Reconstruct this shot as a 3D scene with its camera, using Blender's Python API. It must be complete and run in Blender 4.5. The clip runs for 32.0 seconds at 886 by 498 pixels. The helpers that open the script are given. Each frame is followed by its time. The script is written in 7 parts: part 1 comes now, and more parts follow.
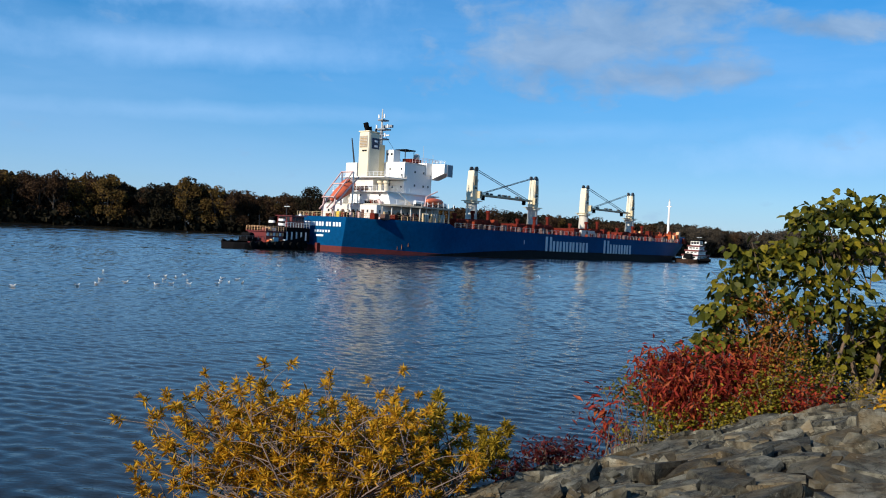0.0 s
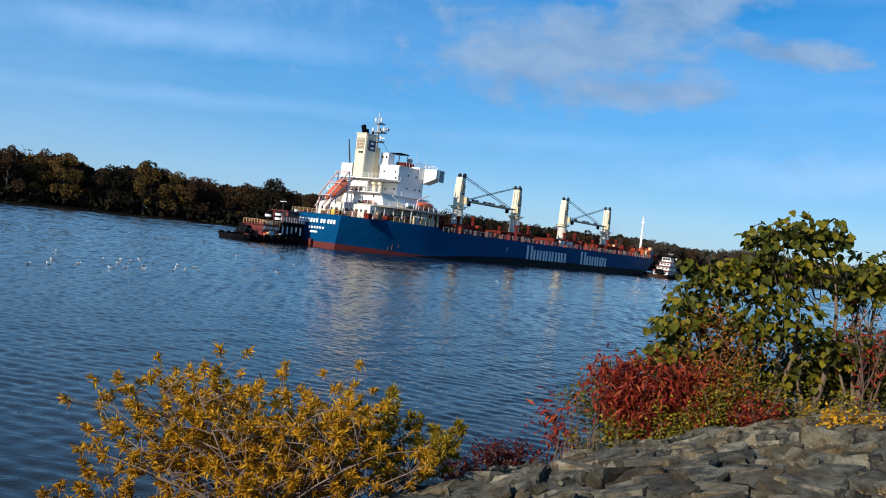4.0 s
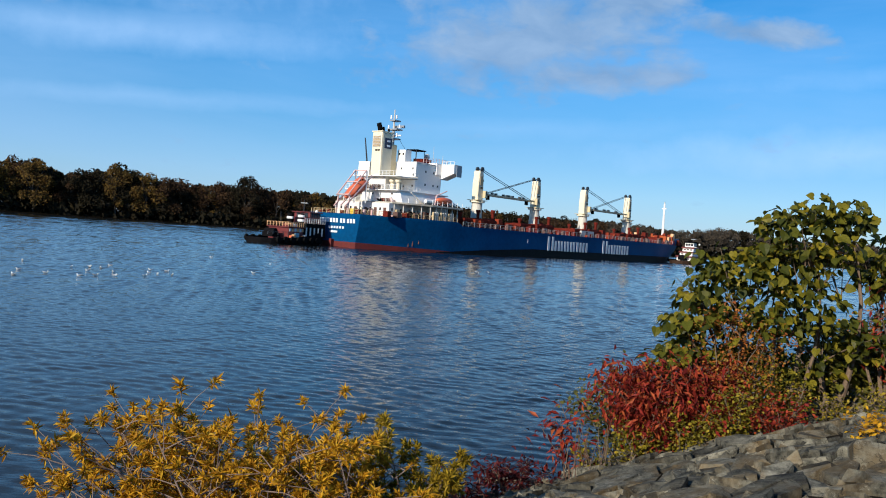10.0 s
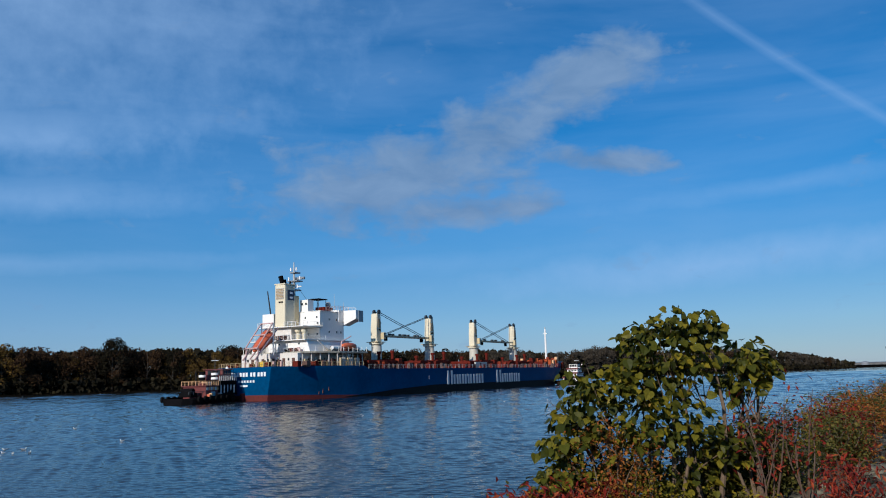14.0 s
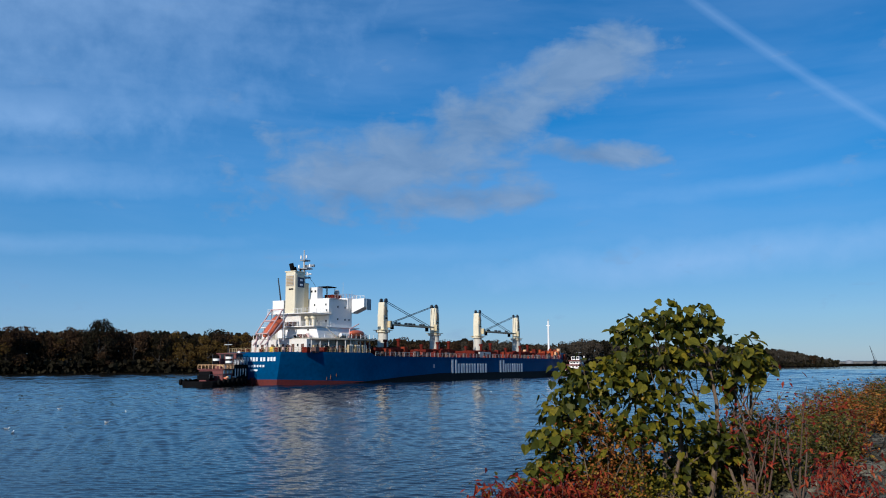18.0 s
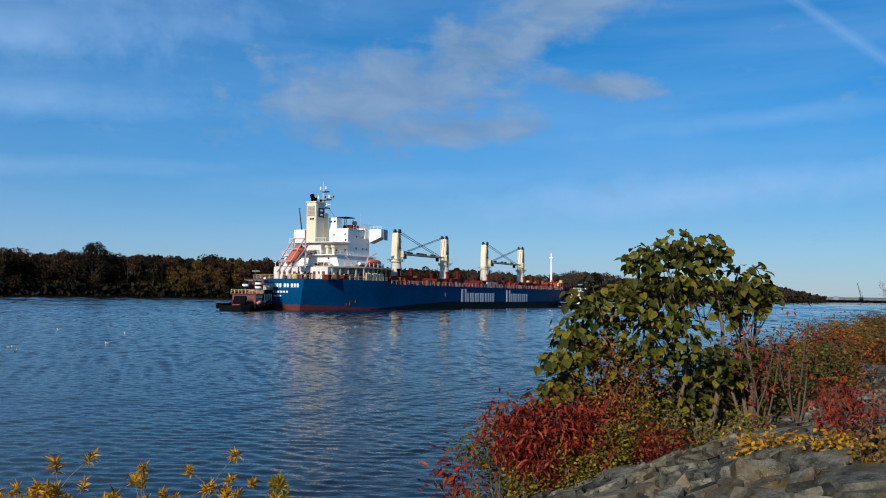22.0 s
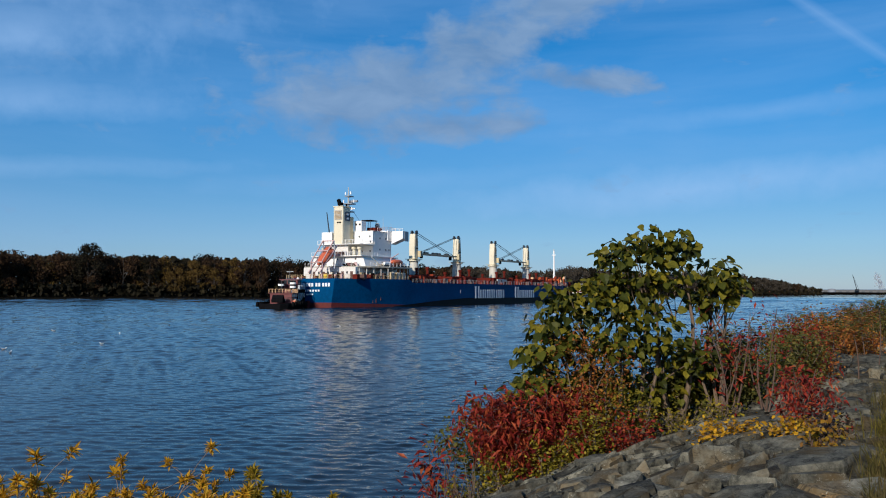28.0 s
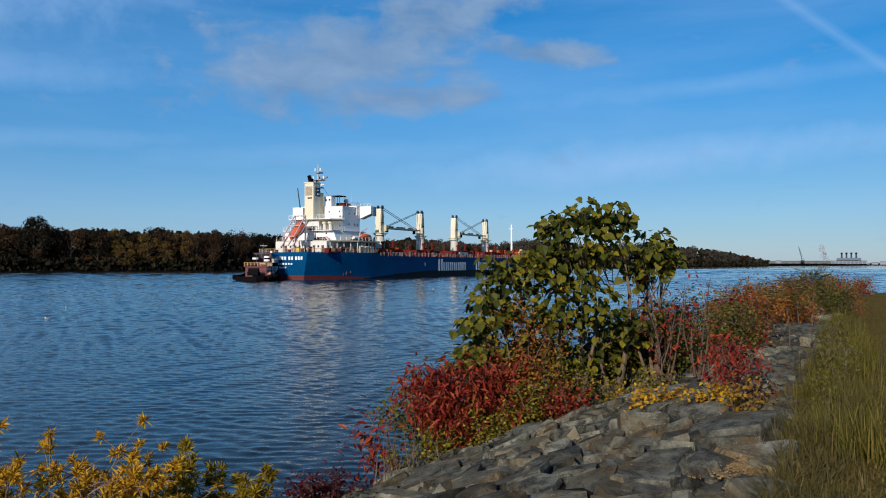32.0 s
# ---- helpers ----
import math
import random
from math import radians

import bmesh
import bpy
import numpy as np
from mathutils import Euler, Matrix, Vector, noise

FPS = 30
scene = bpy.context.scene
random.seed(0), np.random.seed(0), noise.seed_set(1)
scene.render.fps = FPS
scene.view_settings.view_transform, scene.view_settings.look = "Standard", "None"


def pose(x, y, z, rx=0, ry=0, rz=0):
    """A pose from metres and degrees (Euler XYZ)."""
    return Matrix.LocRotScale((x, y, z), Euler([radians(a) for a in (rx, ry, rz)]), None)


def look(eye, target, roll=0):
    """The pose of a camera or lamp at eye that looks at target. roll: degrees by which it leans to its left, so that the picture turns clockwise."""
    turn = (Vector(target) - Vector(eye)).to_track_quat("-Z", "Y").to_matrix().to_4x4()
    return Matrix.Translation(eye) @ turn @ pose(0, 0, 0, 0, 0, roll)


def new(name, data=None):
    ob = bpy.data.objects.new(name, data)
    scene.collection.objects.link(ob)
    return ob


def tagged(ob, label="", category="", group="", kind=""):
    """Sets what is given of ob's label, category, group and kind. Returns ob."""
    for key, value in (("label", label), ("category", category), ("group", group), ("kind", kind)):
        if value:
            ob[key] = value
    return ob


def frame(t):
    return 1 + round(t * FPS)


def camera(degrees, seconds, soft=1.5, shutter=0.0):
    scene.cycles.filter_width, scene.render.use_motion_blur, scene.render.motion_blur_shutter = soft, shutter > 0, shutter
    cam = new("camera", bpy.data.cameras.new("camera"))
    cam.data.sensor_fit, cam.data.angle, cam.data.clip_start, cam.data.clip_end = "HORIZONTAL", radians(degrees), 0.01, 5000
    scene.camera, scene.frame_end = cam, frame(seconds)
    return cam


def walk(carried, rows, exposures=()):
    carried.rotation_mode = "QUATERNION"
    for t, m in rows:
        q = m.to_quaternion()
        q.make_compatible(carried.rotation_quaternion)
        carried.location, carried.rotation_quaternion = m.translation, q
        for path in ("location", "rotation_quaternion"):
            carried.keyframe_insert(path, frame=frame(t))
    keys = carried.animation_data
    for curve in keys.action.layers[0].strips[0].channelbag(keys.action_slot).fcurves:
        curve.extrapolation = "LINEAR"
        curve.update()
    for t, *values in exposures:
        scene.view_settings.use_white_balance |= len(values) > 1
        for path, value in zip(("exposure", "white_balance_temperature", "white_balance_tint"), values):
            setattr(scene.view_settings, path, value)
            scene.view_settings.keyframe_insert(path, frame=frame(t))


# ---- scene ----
cam = camera(55.8, 32.0, soft=1.05)
PATH = [
    (0, (0.181, -0.889, 3.839), (-1.750, 8.923, 3.719), 2.93),
    (0.5, (0.220, -0.940, 3.820), (-1.671, 8.879, 3.736), 3.79),
    (1, (0.225, -0.951, 3.817), (-1.600, 8.881, 3.753), 4.78),
    (1.5, (0.224, -0.995, 3.824), (-1.522, 8.851, 3.773), 5.54),
    (2, (0.224, -1.015, 3.820), (-1.445, 8.845, 3.777), 6.07),
    (2.5, (0.215, -1.024, 3.817), (-1.382, 8.847, 3.773), 6.25),
    (3, (0.201, -1.001, 3.809), (-1.339, 8.880, 3.756), 6.24),
    (3.5, (0.186, -0.995, 3.807), (-1.310, 8.892, 3.745), 6.30),
    (5.5, (0.024, -0.553, 3.788), (-1.347, 9.352, 3.707), 5.90),
    (6, (-0.010, -0.447, 3.786), (-1.353, 9.462, 3.697), 5.67),
    (6.5, (-0.044, -0.362, 3.788), (-1.352, 9.551, 3.686), 5.60),
    (7, (-0.080, -0.283, 3.785), (-1.358, 9.634, 3.676), 5.46),
    (7.5, (-0.108, -0.193, 3.788), (-1.358, 9.727, 3.671), 5.30),
    (8, (-0.136, -0.105, 3.788), (-1.360, 9.819, 3.668), 5.14),
    (8.5, (-0.151, -0.007, 3.794), (-1.364, 9.919, 3.658), 4.99),
    (9, (-0.159, 0.112, 3.817), (-1.366, 10.036, 3.574), 4.81),
    (9.5, (-0.119, 0.227, 3.869), (-1.356, 10.136, 3.341), 4.61),
    (10, (-0.179, 0.241, 3.927), (-1.365, 10.169, 3.773), 4.00),
    (10.5, (-0.204, 0.292, 3.976), (-1.253, 10.234, 4.236), 2.51),
    (11, (-0.161, 0.345, 3.996), (-0.859, 10.303, 4.582), 1.01),
    (11.5, (-0.130, 0.258, 3.977), (-0.206, 10.219, 4.860), -0.21),
    (12, (-0.031, 0.539, 3.973), (0.080, 10.476, 5.090), -1.17),
    (12.5, (-0.007, 0.442, 3.966), (0.141, 10.356, 5.269), -1.61),
    (13, (-0.002, 0.285, 3.945), (0.177, 10.177, 5.397), -1.60),
    (13.5, (0.009, 0.299, 3.960), (0.225, 10.181, 5.475), -1.73),
    (14, (0.006, 0.294, 3.952), (0.226, 10.176, 5.469), -1.63),
    (14.5, (0.012, 0.367, 3.952), (0.224, 10.249, 5.467), -1.48),
    (16.5, (0.037, 0.779, 3.954), (0.322, 10.658, 5.473), -0.90),
    (17, (-0.012, 0.689, 3.951), (0.276, 10.568, 5.472), -0.64),
    (17.5, (-0.018, 0.610, 3.949), (0.282, 10.495, 5.433), -0.47),
    (18, (-0.045, 0.506, 3.942), (0.292, 10.403, 5.332), -0.30),
    (18.5, (-0.062, 0.414, 3.934), (0.310, 10.328, 5.195), -0.17),
    (19, (-0.089, 0.322, 3.914), (0.310, 10.251, 5.037), 0.09),
    (19.5, (-0.093, 0.323, 3.913), (0.329, 10.266, 4.895), 0.12),
    (20, (-0.101, 0.377, 3.913), (0.331, 10.331, 4.768), 0.05),
    (20.5, (-0.147, 0.375, 3.889), (0.288, 10.339, 4.626), 0.24),
    (21, (-0.245, 0.332, 3.871), (0.206, 10.300, 4.523), 0.48),
    (21.5, (-0.360, 0.277, 3.858), (0.077, 10.250, 4.452), 0.83),
    (22, (-0.426, 0.259, 3.863), (-0.001, 10.235, 4.417), 0.75),
    (22.5, (-0.472, 0.086, 3.854), (-0.058, 10.066, 4.336), 0.70),
    (23, (-0.462, -0.129, 3.845), (-0.074, 9.854, 4.277), 0.57),
    (23.5, (-0.408, -0.244, 3.844), (-0.054, 9.741, 4.264), 0.66),
    (24, (-0.334, -0.228, 3.847), (-0.084, 9.757, 4.343), 0.77),
    (24.5, (-0.276, -0.189, 3.851), (-0.076, 9.791, 4.456), 1.03),
    (26.5, (-0.132, -0.101, 3.849), (0.155, 9.874, 4.494), 0.12),
    (27, (-0.149, -0.108, 3.850), (0.202, 9.868, 4.442), 0.07),
    (27.5, (-0.141, -0.080, 3.848), (0.273, 9.896, 4.402), 0.02),
    (28, (-0.138, -0.082, 3.854), (0.332, 9.894, 4.372), 0.07),
    (28.5, (-0.141, -0.095, 3.853), (0.402, 9.879, 4.322), 0.09),
    (29, (-0.148, -0.116, 3.853), (0.470, 9.856, 4.276), 0.04),
    (29.5, (-0.149, -0.112, 3.855), (0.548, 9.857, 4.232), 0.04),
    (30, (-0.151, -0.122, 3.848), (0.628, 9.842, 4.181), 0.05),
    (30.5, (-0.134, -0.144, 3.840), (0.717, 9.815, 4.137), 0.03),
    (31, (-0.125, -0.187, 3.839), (0.804, 9.767, 4.098), 0.00),
    (31.5, (-0.042, -0.156, 3.840), (0.935, 9.794, 4.057), -0.14),
    (32, (0.087, -0.149, 3.843), (1.088, 9.799, 4.035), -0.15),
]
EXPOSURES = [(0, 0.25, 6000, 10), (7, 0.22, 6000, 10), (9, 0.15, 6050, 10), (10, 0.30, 6000, 10), (11, 0.0, 5950, 10), (12, -0.20, 5700, 10), (14, -0.28, 5600, 10), (17, -0.23, 5550, 10), (19, -0.19, 5650, 10), (22, -0.10, 5800, 10), (23, -0.02, 5850, 10), (24, -0.04, 5850, 10), (28, -0.14, 5750, 10), (30, -0.18, 5700, 10), (32, -0.09, 5850, 10)]
walk(cam, [(t, look(eye, target, roll)) for t, eye, target, roll in PATH], EXPOSURES)

# ---- light ----
SUN_AZ, SUN_EL = 209.0, 24.0  # degrees, azimuth from +y towards +x
world = bpy.data.worlds.new("sky")
scene.world = world
world.use_nodes = True


def set_option(n, key, value):
    if key == "operation":
        n.operation = value
    elif key == "vector_type":
        n.vector_type = value
    elif key == "sky_type":
        n.sky_type = value
    elif key == "sun_disc":
        n.sun_disc = value
    elif key == "sun_elevation":
        n.sun_elevation = value
    elif key == "sun_rotation":
        n.sun_rotation = value
    elif key == "altitude":
        n.altitude = value
    elif key == "air_density":
        n.air_density = value
    elif key == "dust_density":
        n.dust_density = value
    elif key == "ozone_density":
        n.ozone_density = value
    else:
        raise ValueError(key)


def node(tree, kind, links=(), **values):
    n = tree.nodes.new(kind)
    for key, value in values.items():
        if key in n.inputs:
            n.inputs[key].default_value = value
        else:
            set_option(n, key, value)
    for socket, source in links:
        tree.links.new(source, n.inputs[socket])
    return n


def math_node(tree, op, a, b=0.5, c=None, clamp=False):
    n = tree.nodes.new("ShaderNodeMath")
    n.operation, n.use_clamp = op, clamp
    for i, v in enumerate((a, b, c)):
        if v is None:
            continue
        if isinstance(v, (int, float)):
            n.inputs[i].default_value = v
        else:
            tree.links.new(v, n.inputs[i])
    return n.outputs[0]


def ramp(tree, source, stops):
    n = tree.nodes.new("ShaderNodeValToRGB")
    tree.links.new(source, n.inputs[0])
    e = n.color_ramp.elements
    while len(e) < len(stops):
        e.new(0.5)
    for el, (p, c) in zip(e, stops):
        el.position = p
        el.color = (*c, 1) if isinstance(c, tuple) else (c, c, c, 1)
    return n.outputs[0]


def mix(tree, fac, a, b, blend="MIX"):
    n = tree.nodes.new("ShaderNodeMix")
    n.data_type, n.blend_type = "RGBA", blend
    for i, v in ((0, fac), (6, a), (7, b)):
        if isinstance(v, tuple):
            n.inputs[i].default_value = (*v, 1)
        elif isinstance(v, (int, float)):
            n.inputs[i].default_value = v
        else:
            tree.links.new(v, n.inputs[i])
    return n.outputs[2]


def make_world():
    tree = world.node_tree
    tree.nodes.clear()
    geo = node(tree, "ShaderNodeTexCoord").outputs["Generated"]
    sky = node(tree, "ShaderNodeTexSky", sky_type="NISHITA", sun_disc=False, sun_elevation=radians(SUN_EL),
               sun_rotation=radians(SUN_AZ), altitude=0.0, air_density=1.0, dust_density=0.15, ozone_density=3.5)
    sep = node(tree, "ShaderNodeSeparateXYZ", [(0, geo)])
    x, y, z = sep.outputs
    az = math_node(tree, "ARCTAN2", x, y)
    el = math_node(tree, "ARCSINE", z)
    deg = 180 / math.pi
    az, el = math_node(tree, "MULTIPLY", az, deg), math_node(tree, "MULTIPLY", el, deg)
    at = node(tree, "ShaderNodeCombineXYZ", [(0, az), (1, el)]).outputs[0]

    def streaks(scale, turn, detail, seed, lo, hi):
        m = node(tree, "ShaderNodeMapping", [(0, at)], Rotation=(0, 0, radians(turn)), Scale=scale, Location=(seed, seed * 0.7, 0))
        n = node(tree, "ShaderNodeTexNoise", [("Vector", m.outputs[0])], Scale=1.0, Detail=detail, Roughness=0.55, Distortion=0.4)
        return ramp(tree, n.outputs[0], [(lo, 0.0), (hi, 1.0)])

    def blob(a0, e0, ra, re, turn, soft=0.5):
        m = node(tree, "ShaderNodeMapping", [(0, at)], vector_type="TEXTURE", Location=(a0, e0, 0), Rotation=(0, 0, radians(turn)), Scale=(ra, re, 1))
        w = node(tree, "ShaderNodeTexNoise", [("Vector", at)], Scale=0.32, Detail=5.0, Roughness=0.6)
        off = node(tree, "ShaderNodeVectorMath", [(0, w.outputs["Color"])], operation="SUBTRACT")
        off.inputs[1].default_value = (0.5, 0.5, 0.5)
        off2 = node(tree, "ShaderNodeVectorMath", [(0, off.outputs[0])], operation="SCALE")
        off2.inputs["Scale"].default_value = 1.15
        p = node(tree, "ShaderNodeVectorMath", [(0, m.outputs[0]), (1, off2.outputs[0])], operation="ADD")
        r = node(tree, "ShaderNodeVectorMath", [(0, p.outputs[0])], operation="LENGTH").outputs["Value"]
        return ramp(tree, r, [(0.0, 1.0), (1.05, 0.0)])

    # thin high streaks, a pale band over the horizon, one loose grey cloud with a rising arm, a contrail
    cirrus = math_node(tree, "MULTIPLY", streaks((0.04, 0.20, 1), 5, 6.0, 3.1, 0.26, 0.80), 0.36)
    low = ramp(tree, math_node(tree, "DIVIDE", el, 30.0, clamp=True), [(0.0, 0.70), (0.12, 0.66), (0.22, 0.62), (0.34, 0.40), (0.48, 0.14), (0.65, 0.0)])
    band = math_node(tree, "MULTIPLY", low, 0.80)
    cloud = blob(-1.5, 13.6, 13.5, 4.4, 8)
    for b in (blob(5.0, 16.4, 9.0, 3.4, 20), blob(11.5, 19.6, 8.5, 3.3, 15), blob(3.0, 11.3, 9.5, 1.5, 4), blob(13.0, 14.2, 6.0, 1.2, -8)):
        cloud = math_node(tree, "MAXIMUM", cloud, b)
    body = streaks((0.22, 0.5, 1), 8, 8.0, 9.0, 0.25, 0.7)
    fine = streaks((0.55, 1.3, 1), 14, 8.0, 4.0, 0.25, 0.75)
    cloud = math_node(tree, "ADD", math_node(tree, "MULTIPLY", cloud, 1.35), math_node(tree, "MULTIPLY", math_node(tree, "SUBTRACT", body, 0.55), 0.75))
    cloud = math_node(tree, "ADD", cloud, math_node(tree, "MULTIPLY", math_node(tree, "SUBTRACT", fine, 0.5), 0.28))
    cloud = ramp(tree, cloud, [(0.22, 0.0), (0.64, 0.60), (1.15, 0.92)])
    tone = mix(tree, body, CLOUD_SHADE, CLOUD_GREY)
    trail_y = math_node(tree, "ADD", math_node(tree, "MULTIPLY", math_node(tree, "SUBTRACT", az, 25.47), 0.82), math_node(tree, "SUBTRACT", el, 18.6))
    trail = ramp(tree, math_node(tree, "ABSOLUTE", trail_y), [(0.0, 1.0), (0.6, 0.0)])
    trail = math_node(tree, "MULTIPLY", trail, ramp(tree, math_node(tree, "DIVIDE", az, 60.0, clamp=True), [(0.28, 0.0), (0.34, 1.0), (0.62, 1.0), (0.75, 0.0)]))
    trail = math_node(tree, "MULTIPLY", trail, 0.22)
    blue = node(tree, "ShaderNodeHueSaturation", [("Color", sky.outputs[0])], Saturation=1.6, Value=0.96)
    color = mix(tree, cirrus, blue.outputs[0], CLOUD_WHITE)
    veil = math_node(tree, "MULTIPLY", blob(-27.0, 24.0, 24.0, 12.0, 0), 0.50)
    color = mix(tree, veil, color, CLOUD_WHITE)
    color = mix(tree, band, color, CLOUD_HAZE)
    for a, e, wide, tall, k in ((20.0, 7.0, 20.0, 1.7, 0.46), (-2.0, 7.6, 16.0, 0.9, 0.15), (-28.0, 11.5, 16.0, 1.5, 0.40), (-30.0, 15.3, 16.0, 1.6, 0.44), (-26.0, 7.6, 17.0, 0.8, 0.25), (24.0, 11.5, 14.0, 0.8, 0.22)):
        color = mix(tree, math_node(tree, "MULTIPLY", blob(a, e, wide, tall, 3), k), color, CLOUD_WHITE)
    color = mix(tree, cloud, color, tone)
    color = mix(tree, trail, color, CLOUD_WHITE)
    back = node(tree, "ShaderNodeBackground", [("Color", color)], Strength=0.10)
    node(tree, "ShaderNodeOutputWorld", [("Surface", back.outputs[0])])


CLOUD_SHADE = (1.60, 2.80, 4.55)
CLOUD_WHITE, CLOUD_HAZE, CLOUD_GREY = (4.4, 6.3, 8.8), (2.05, 3.75, 6.4), (2.8, 4.0, 5.6)
make_world()
sun = new("sun", bpy.data.lights.new("sun", "SUN"))
sun.data.energy, sun.data.angle, sun.data.color = 5.0, radians(0.6), (1.0, 0.87, 0.70)
_a, _e = radians(SUN_AZ), radians(SUN_EL)
sun.matrix_world = look((0, 0, 60), (-30 * math.sin(_a) * math.cos(_e), -30 * math.cos(_a) * math.cos(_e), 60 - 30 * math.sin(_e)))

# ---- materials ----
def surface(name, color, rough=0.6, metal=0.0, vary=0.25, grain=8.0, stain=0.6, bump=0.15, dark=None, spec=0.5, per_object=0.0, per_island=0.0, coat=0.0):
    """A painted or natural surface: base colour with grain, larger stains and fine relief."""
    m = bpy.data.materials.new(name)
    m.use_nodes = True
    tree = m.node_tree
    tree.nodes.clear()
    at = node(tree, "ShaderNodeTexCoord").outputs["Object"]
    fine = node(tree, "ShaderNodeTexNoise", [("Vector", at)], Scale=grain, Detail=6.0, Roughness=0.65)
    wide = node(tree, "ShaderNodeTexNoise", [("Vector", at)], Scale=stain, Detail=4.0, Roughness=0.6)
    low = dark or tuple(c * 0.45 for c in color)
    c1 = mix(tree, ramp(tree, fine.outputs[0], [(0.3, 0.0), (0.75, 1.0)]), tuple(c * (1 - vary) for c in color), tuple(min(1, c * (1 + vary * 0.6)) for c in color))
    c2 = mix(tree, math_node(tree, "MULTIPLY", ramp(tree, wide.outputs[0], [(0.45, 0.0), (0.72, 1.0)]), vary * 1.6), c1, low)
    if per_object or per_island:
        if per_island:
            r = node(tree, "ShaderNodeNewGeometry").outputs["Random Per Island"]
        else:
            r = node(tree, "ShaderNodeObjectInfo").outputs["Random"]
        amount = max(per_object, per_island)
        k = node(tree, "ShaderNodeMapRange", [(0, r)])
        k.inputs[3].default_value, k.inputs[4].default_value = 1 - amount, 1 + amount
        grey = node(tree, "ShaderNodeCombineColor", [(0, k.outputs[0]), (1, k.outputs[0]), (2, k.outputs[0])])
        c2 = mix(tree, 1.0, c2, grey.outputs[0], "MULTIPLY")
    b = node(tree, "ShaderNodeBsdfPrincipled", [("Base Color", c2)], Roughness=rough, Metallic=metal)
    b.inputs["Specular IOR Level"].default_value = spec
    b.inputs["Coat Weight"].default_value = coat
    tree.links.new(math_node(tree, "ADD", math_node(tree, "MULTIPLY", fine.outputs[0], 0.25), rough - 0.12), b.inputs["Roughness"])
    if bump:
        n = node(tree, "ShaderNodeBump", [("Height", fine.outputs[0])], Strength=bump, Distance=0.05)
        tree.links.new(n.outputs[0], b.inputs["Normal"])
    node(tree, "ShaderNodeOutputMaterial", [("Surface", b.outputs[0])])
    return m


def leaf_material(name, colors, rough=0.55, passing=0.35, spots=30.0):
    """Leaves: one hue per leaf out of a range, with light that comes through them."""
    m = bpy.data.materials.new(name)
    m.use_nodes = True
    tree = m.node_tree
    tree.nodes.clear()
    r = node(tree, "ShaderNodeNewGeometry").outputs["Random Per Island"]
    c = ramp(tree, r, [(i / max(1, len(colors) - 1), c) for i, c in enumerate(colors)])
    at = node(tree, "ShaderNodeTexCoord").outputs["Object"]
    n = node(tree, "ShaderNodeTexNoise", [("Vector", at)], Scale=spots, Detail=4.0, Roughness=0.6)
    c = mix(tree, math_node(tree, "MULTIPLY", ramp(tree, n.outputs[0], [(0.35, 1.0), (0.65, 0.0)]), 0.45), c, tuple(v * 0.5 for v in colors[0]))
    b = node(tree, "ShaderNodeBsdfPrincipled", [("Base Color", c)], Roughness=rough)
    b.inputs["Specular IOR Level"].default_value = 0.12
    t = node(tree, "ShaderNodeBsdfTranslucent", [("Color", c)])
    s = node(tree, "ShaderNodeMixShader", [(1, b.outputs[0]), (2, t.outputs[0])], Fac=passing)
    node(tree, "ShaderNodeOutputMaterial", [("Surface", s.outputs[0])])
    return m


def water_material():
    m = bpy.data.materials.new("river_water")
    m.use_nodes = True
    tree = m.node_tree
    tree.nodes.clear()
    at = node(tree, "ShaderNodeNewGeometry").outputs["Position"]

    def waves(scale, turn, detail, stretch):
        q = node(tree, "ShaderNodeMapping", [(0, at)], Rotation=(0, 0, radians(turn)), Scale=(scale, scale * stretch, 1))
        return node(tree, "ShaderNodeTexNoise", [("Vector", q.outputs[0])], Scale=1.0, Detail=detail, Roughness=0.55, Distortion=0.5).outputs[0]

    gust = ramp(tree, waves(0.016, 5, 3.0, 2.2), [(0.35, 0.55), (0.65, 1.15)])
    h = math_node(tree, "MULTIPLY", waves(0.11, 14, 2.0, 1.3), 0.10)
    for scale, turn, stretch, weight in ((0.80, 6, 2.0, 0.10), (2.4, -9, 2.0, 0.055), (6.0, 8, 1.6, 0.018)):
        h = math_node(tree, "ADD", h, math_node(tree, "MULTIPLY", waves(scale, turn, 2.0, stretch), weight))
    h = math_node(tree, "MULTIPLY", h, gust)
    n = node(tree, "ShaderNodeBump", [("Height", h)], Strength=1.0, Distance=WAVE)
    b = node(tree, "ShaderNodeBsdfPrincipled", [("Normal", n.outputs[0])], Roughness=0.04, IOR=1.33)
    b.inputs["Specular IOR Level"].default_value = 0.20
    b.inputs["Base Color"].default_value = (0.010, 0.014, 0.016, 1)
    node(tree, "ShaderNodeOutputMaterial", [("Surface", b.outputs[0])])
    return m


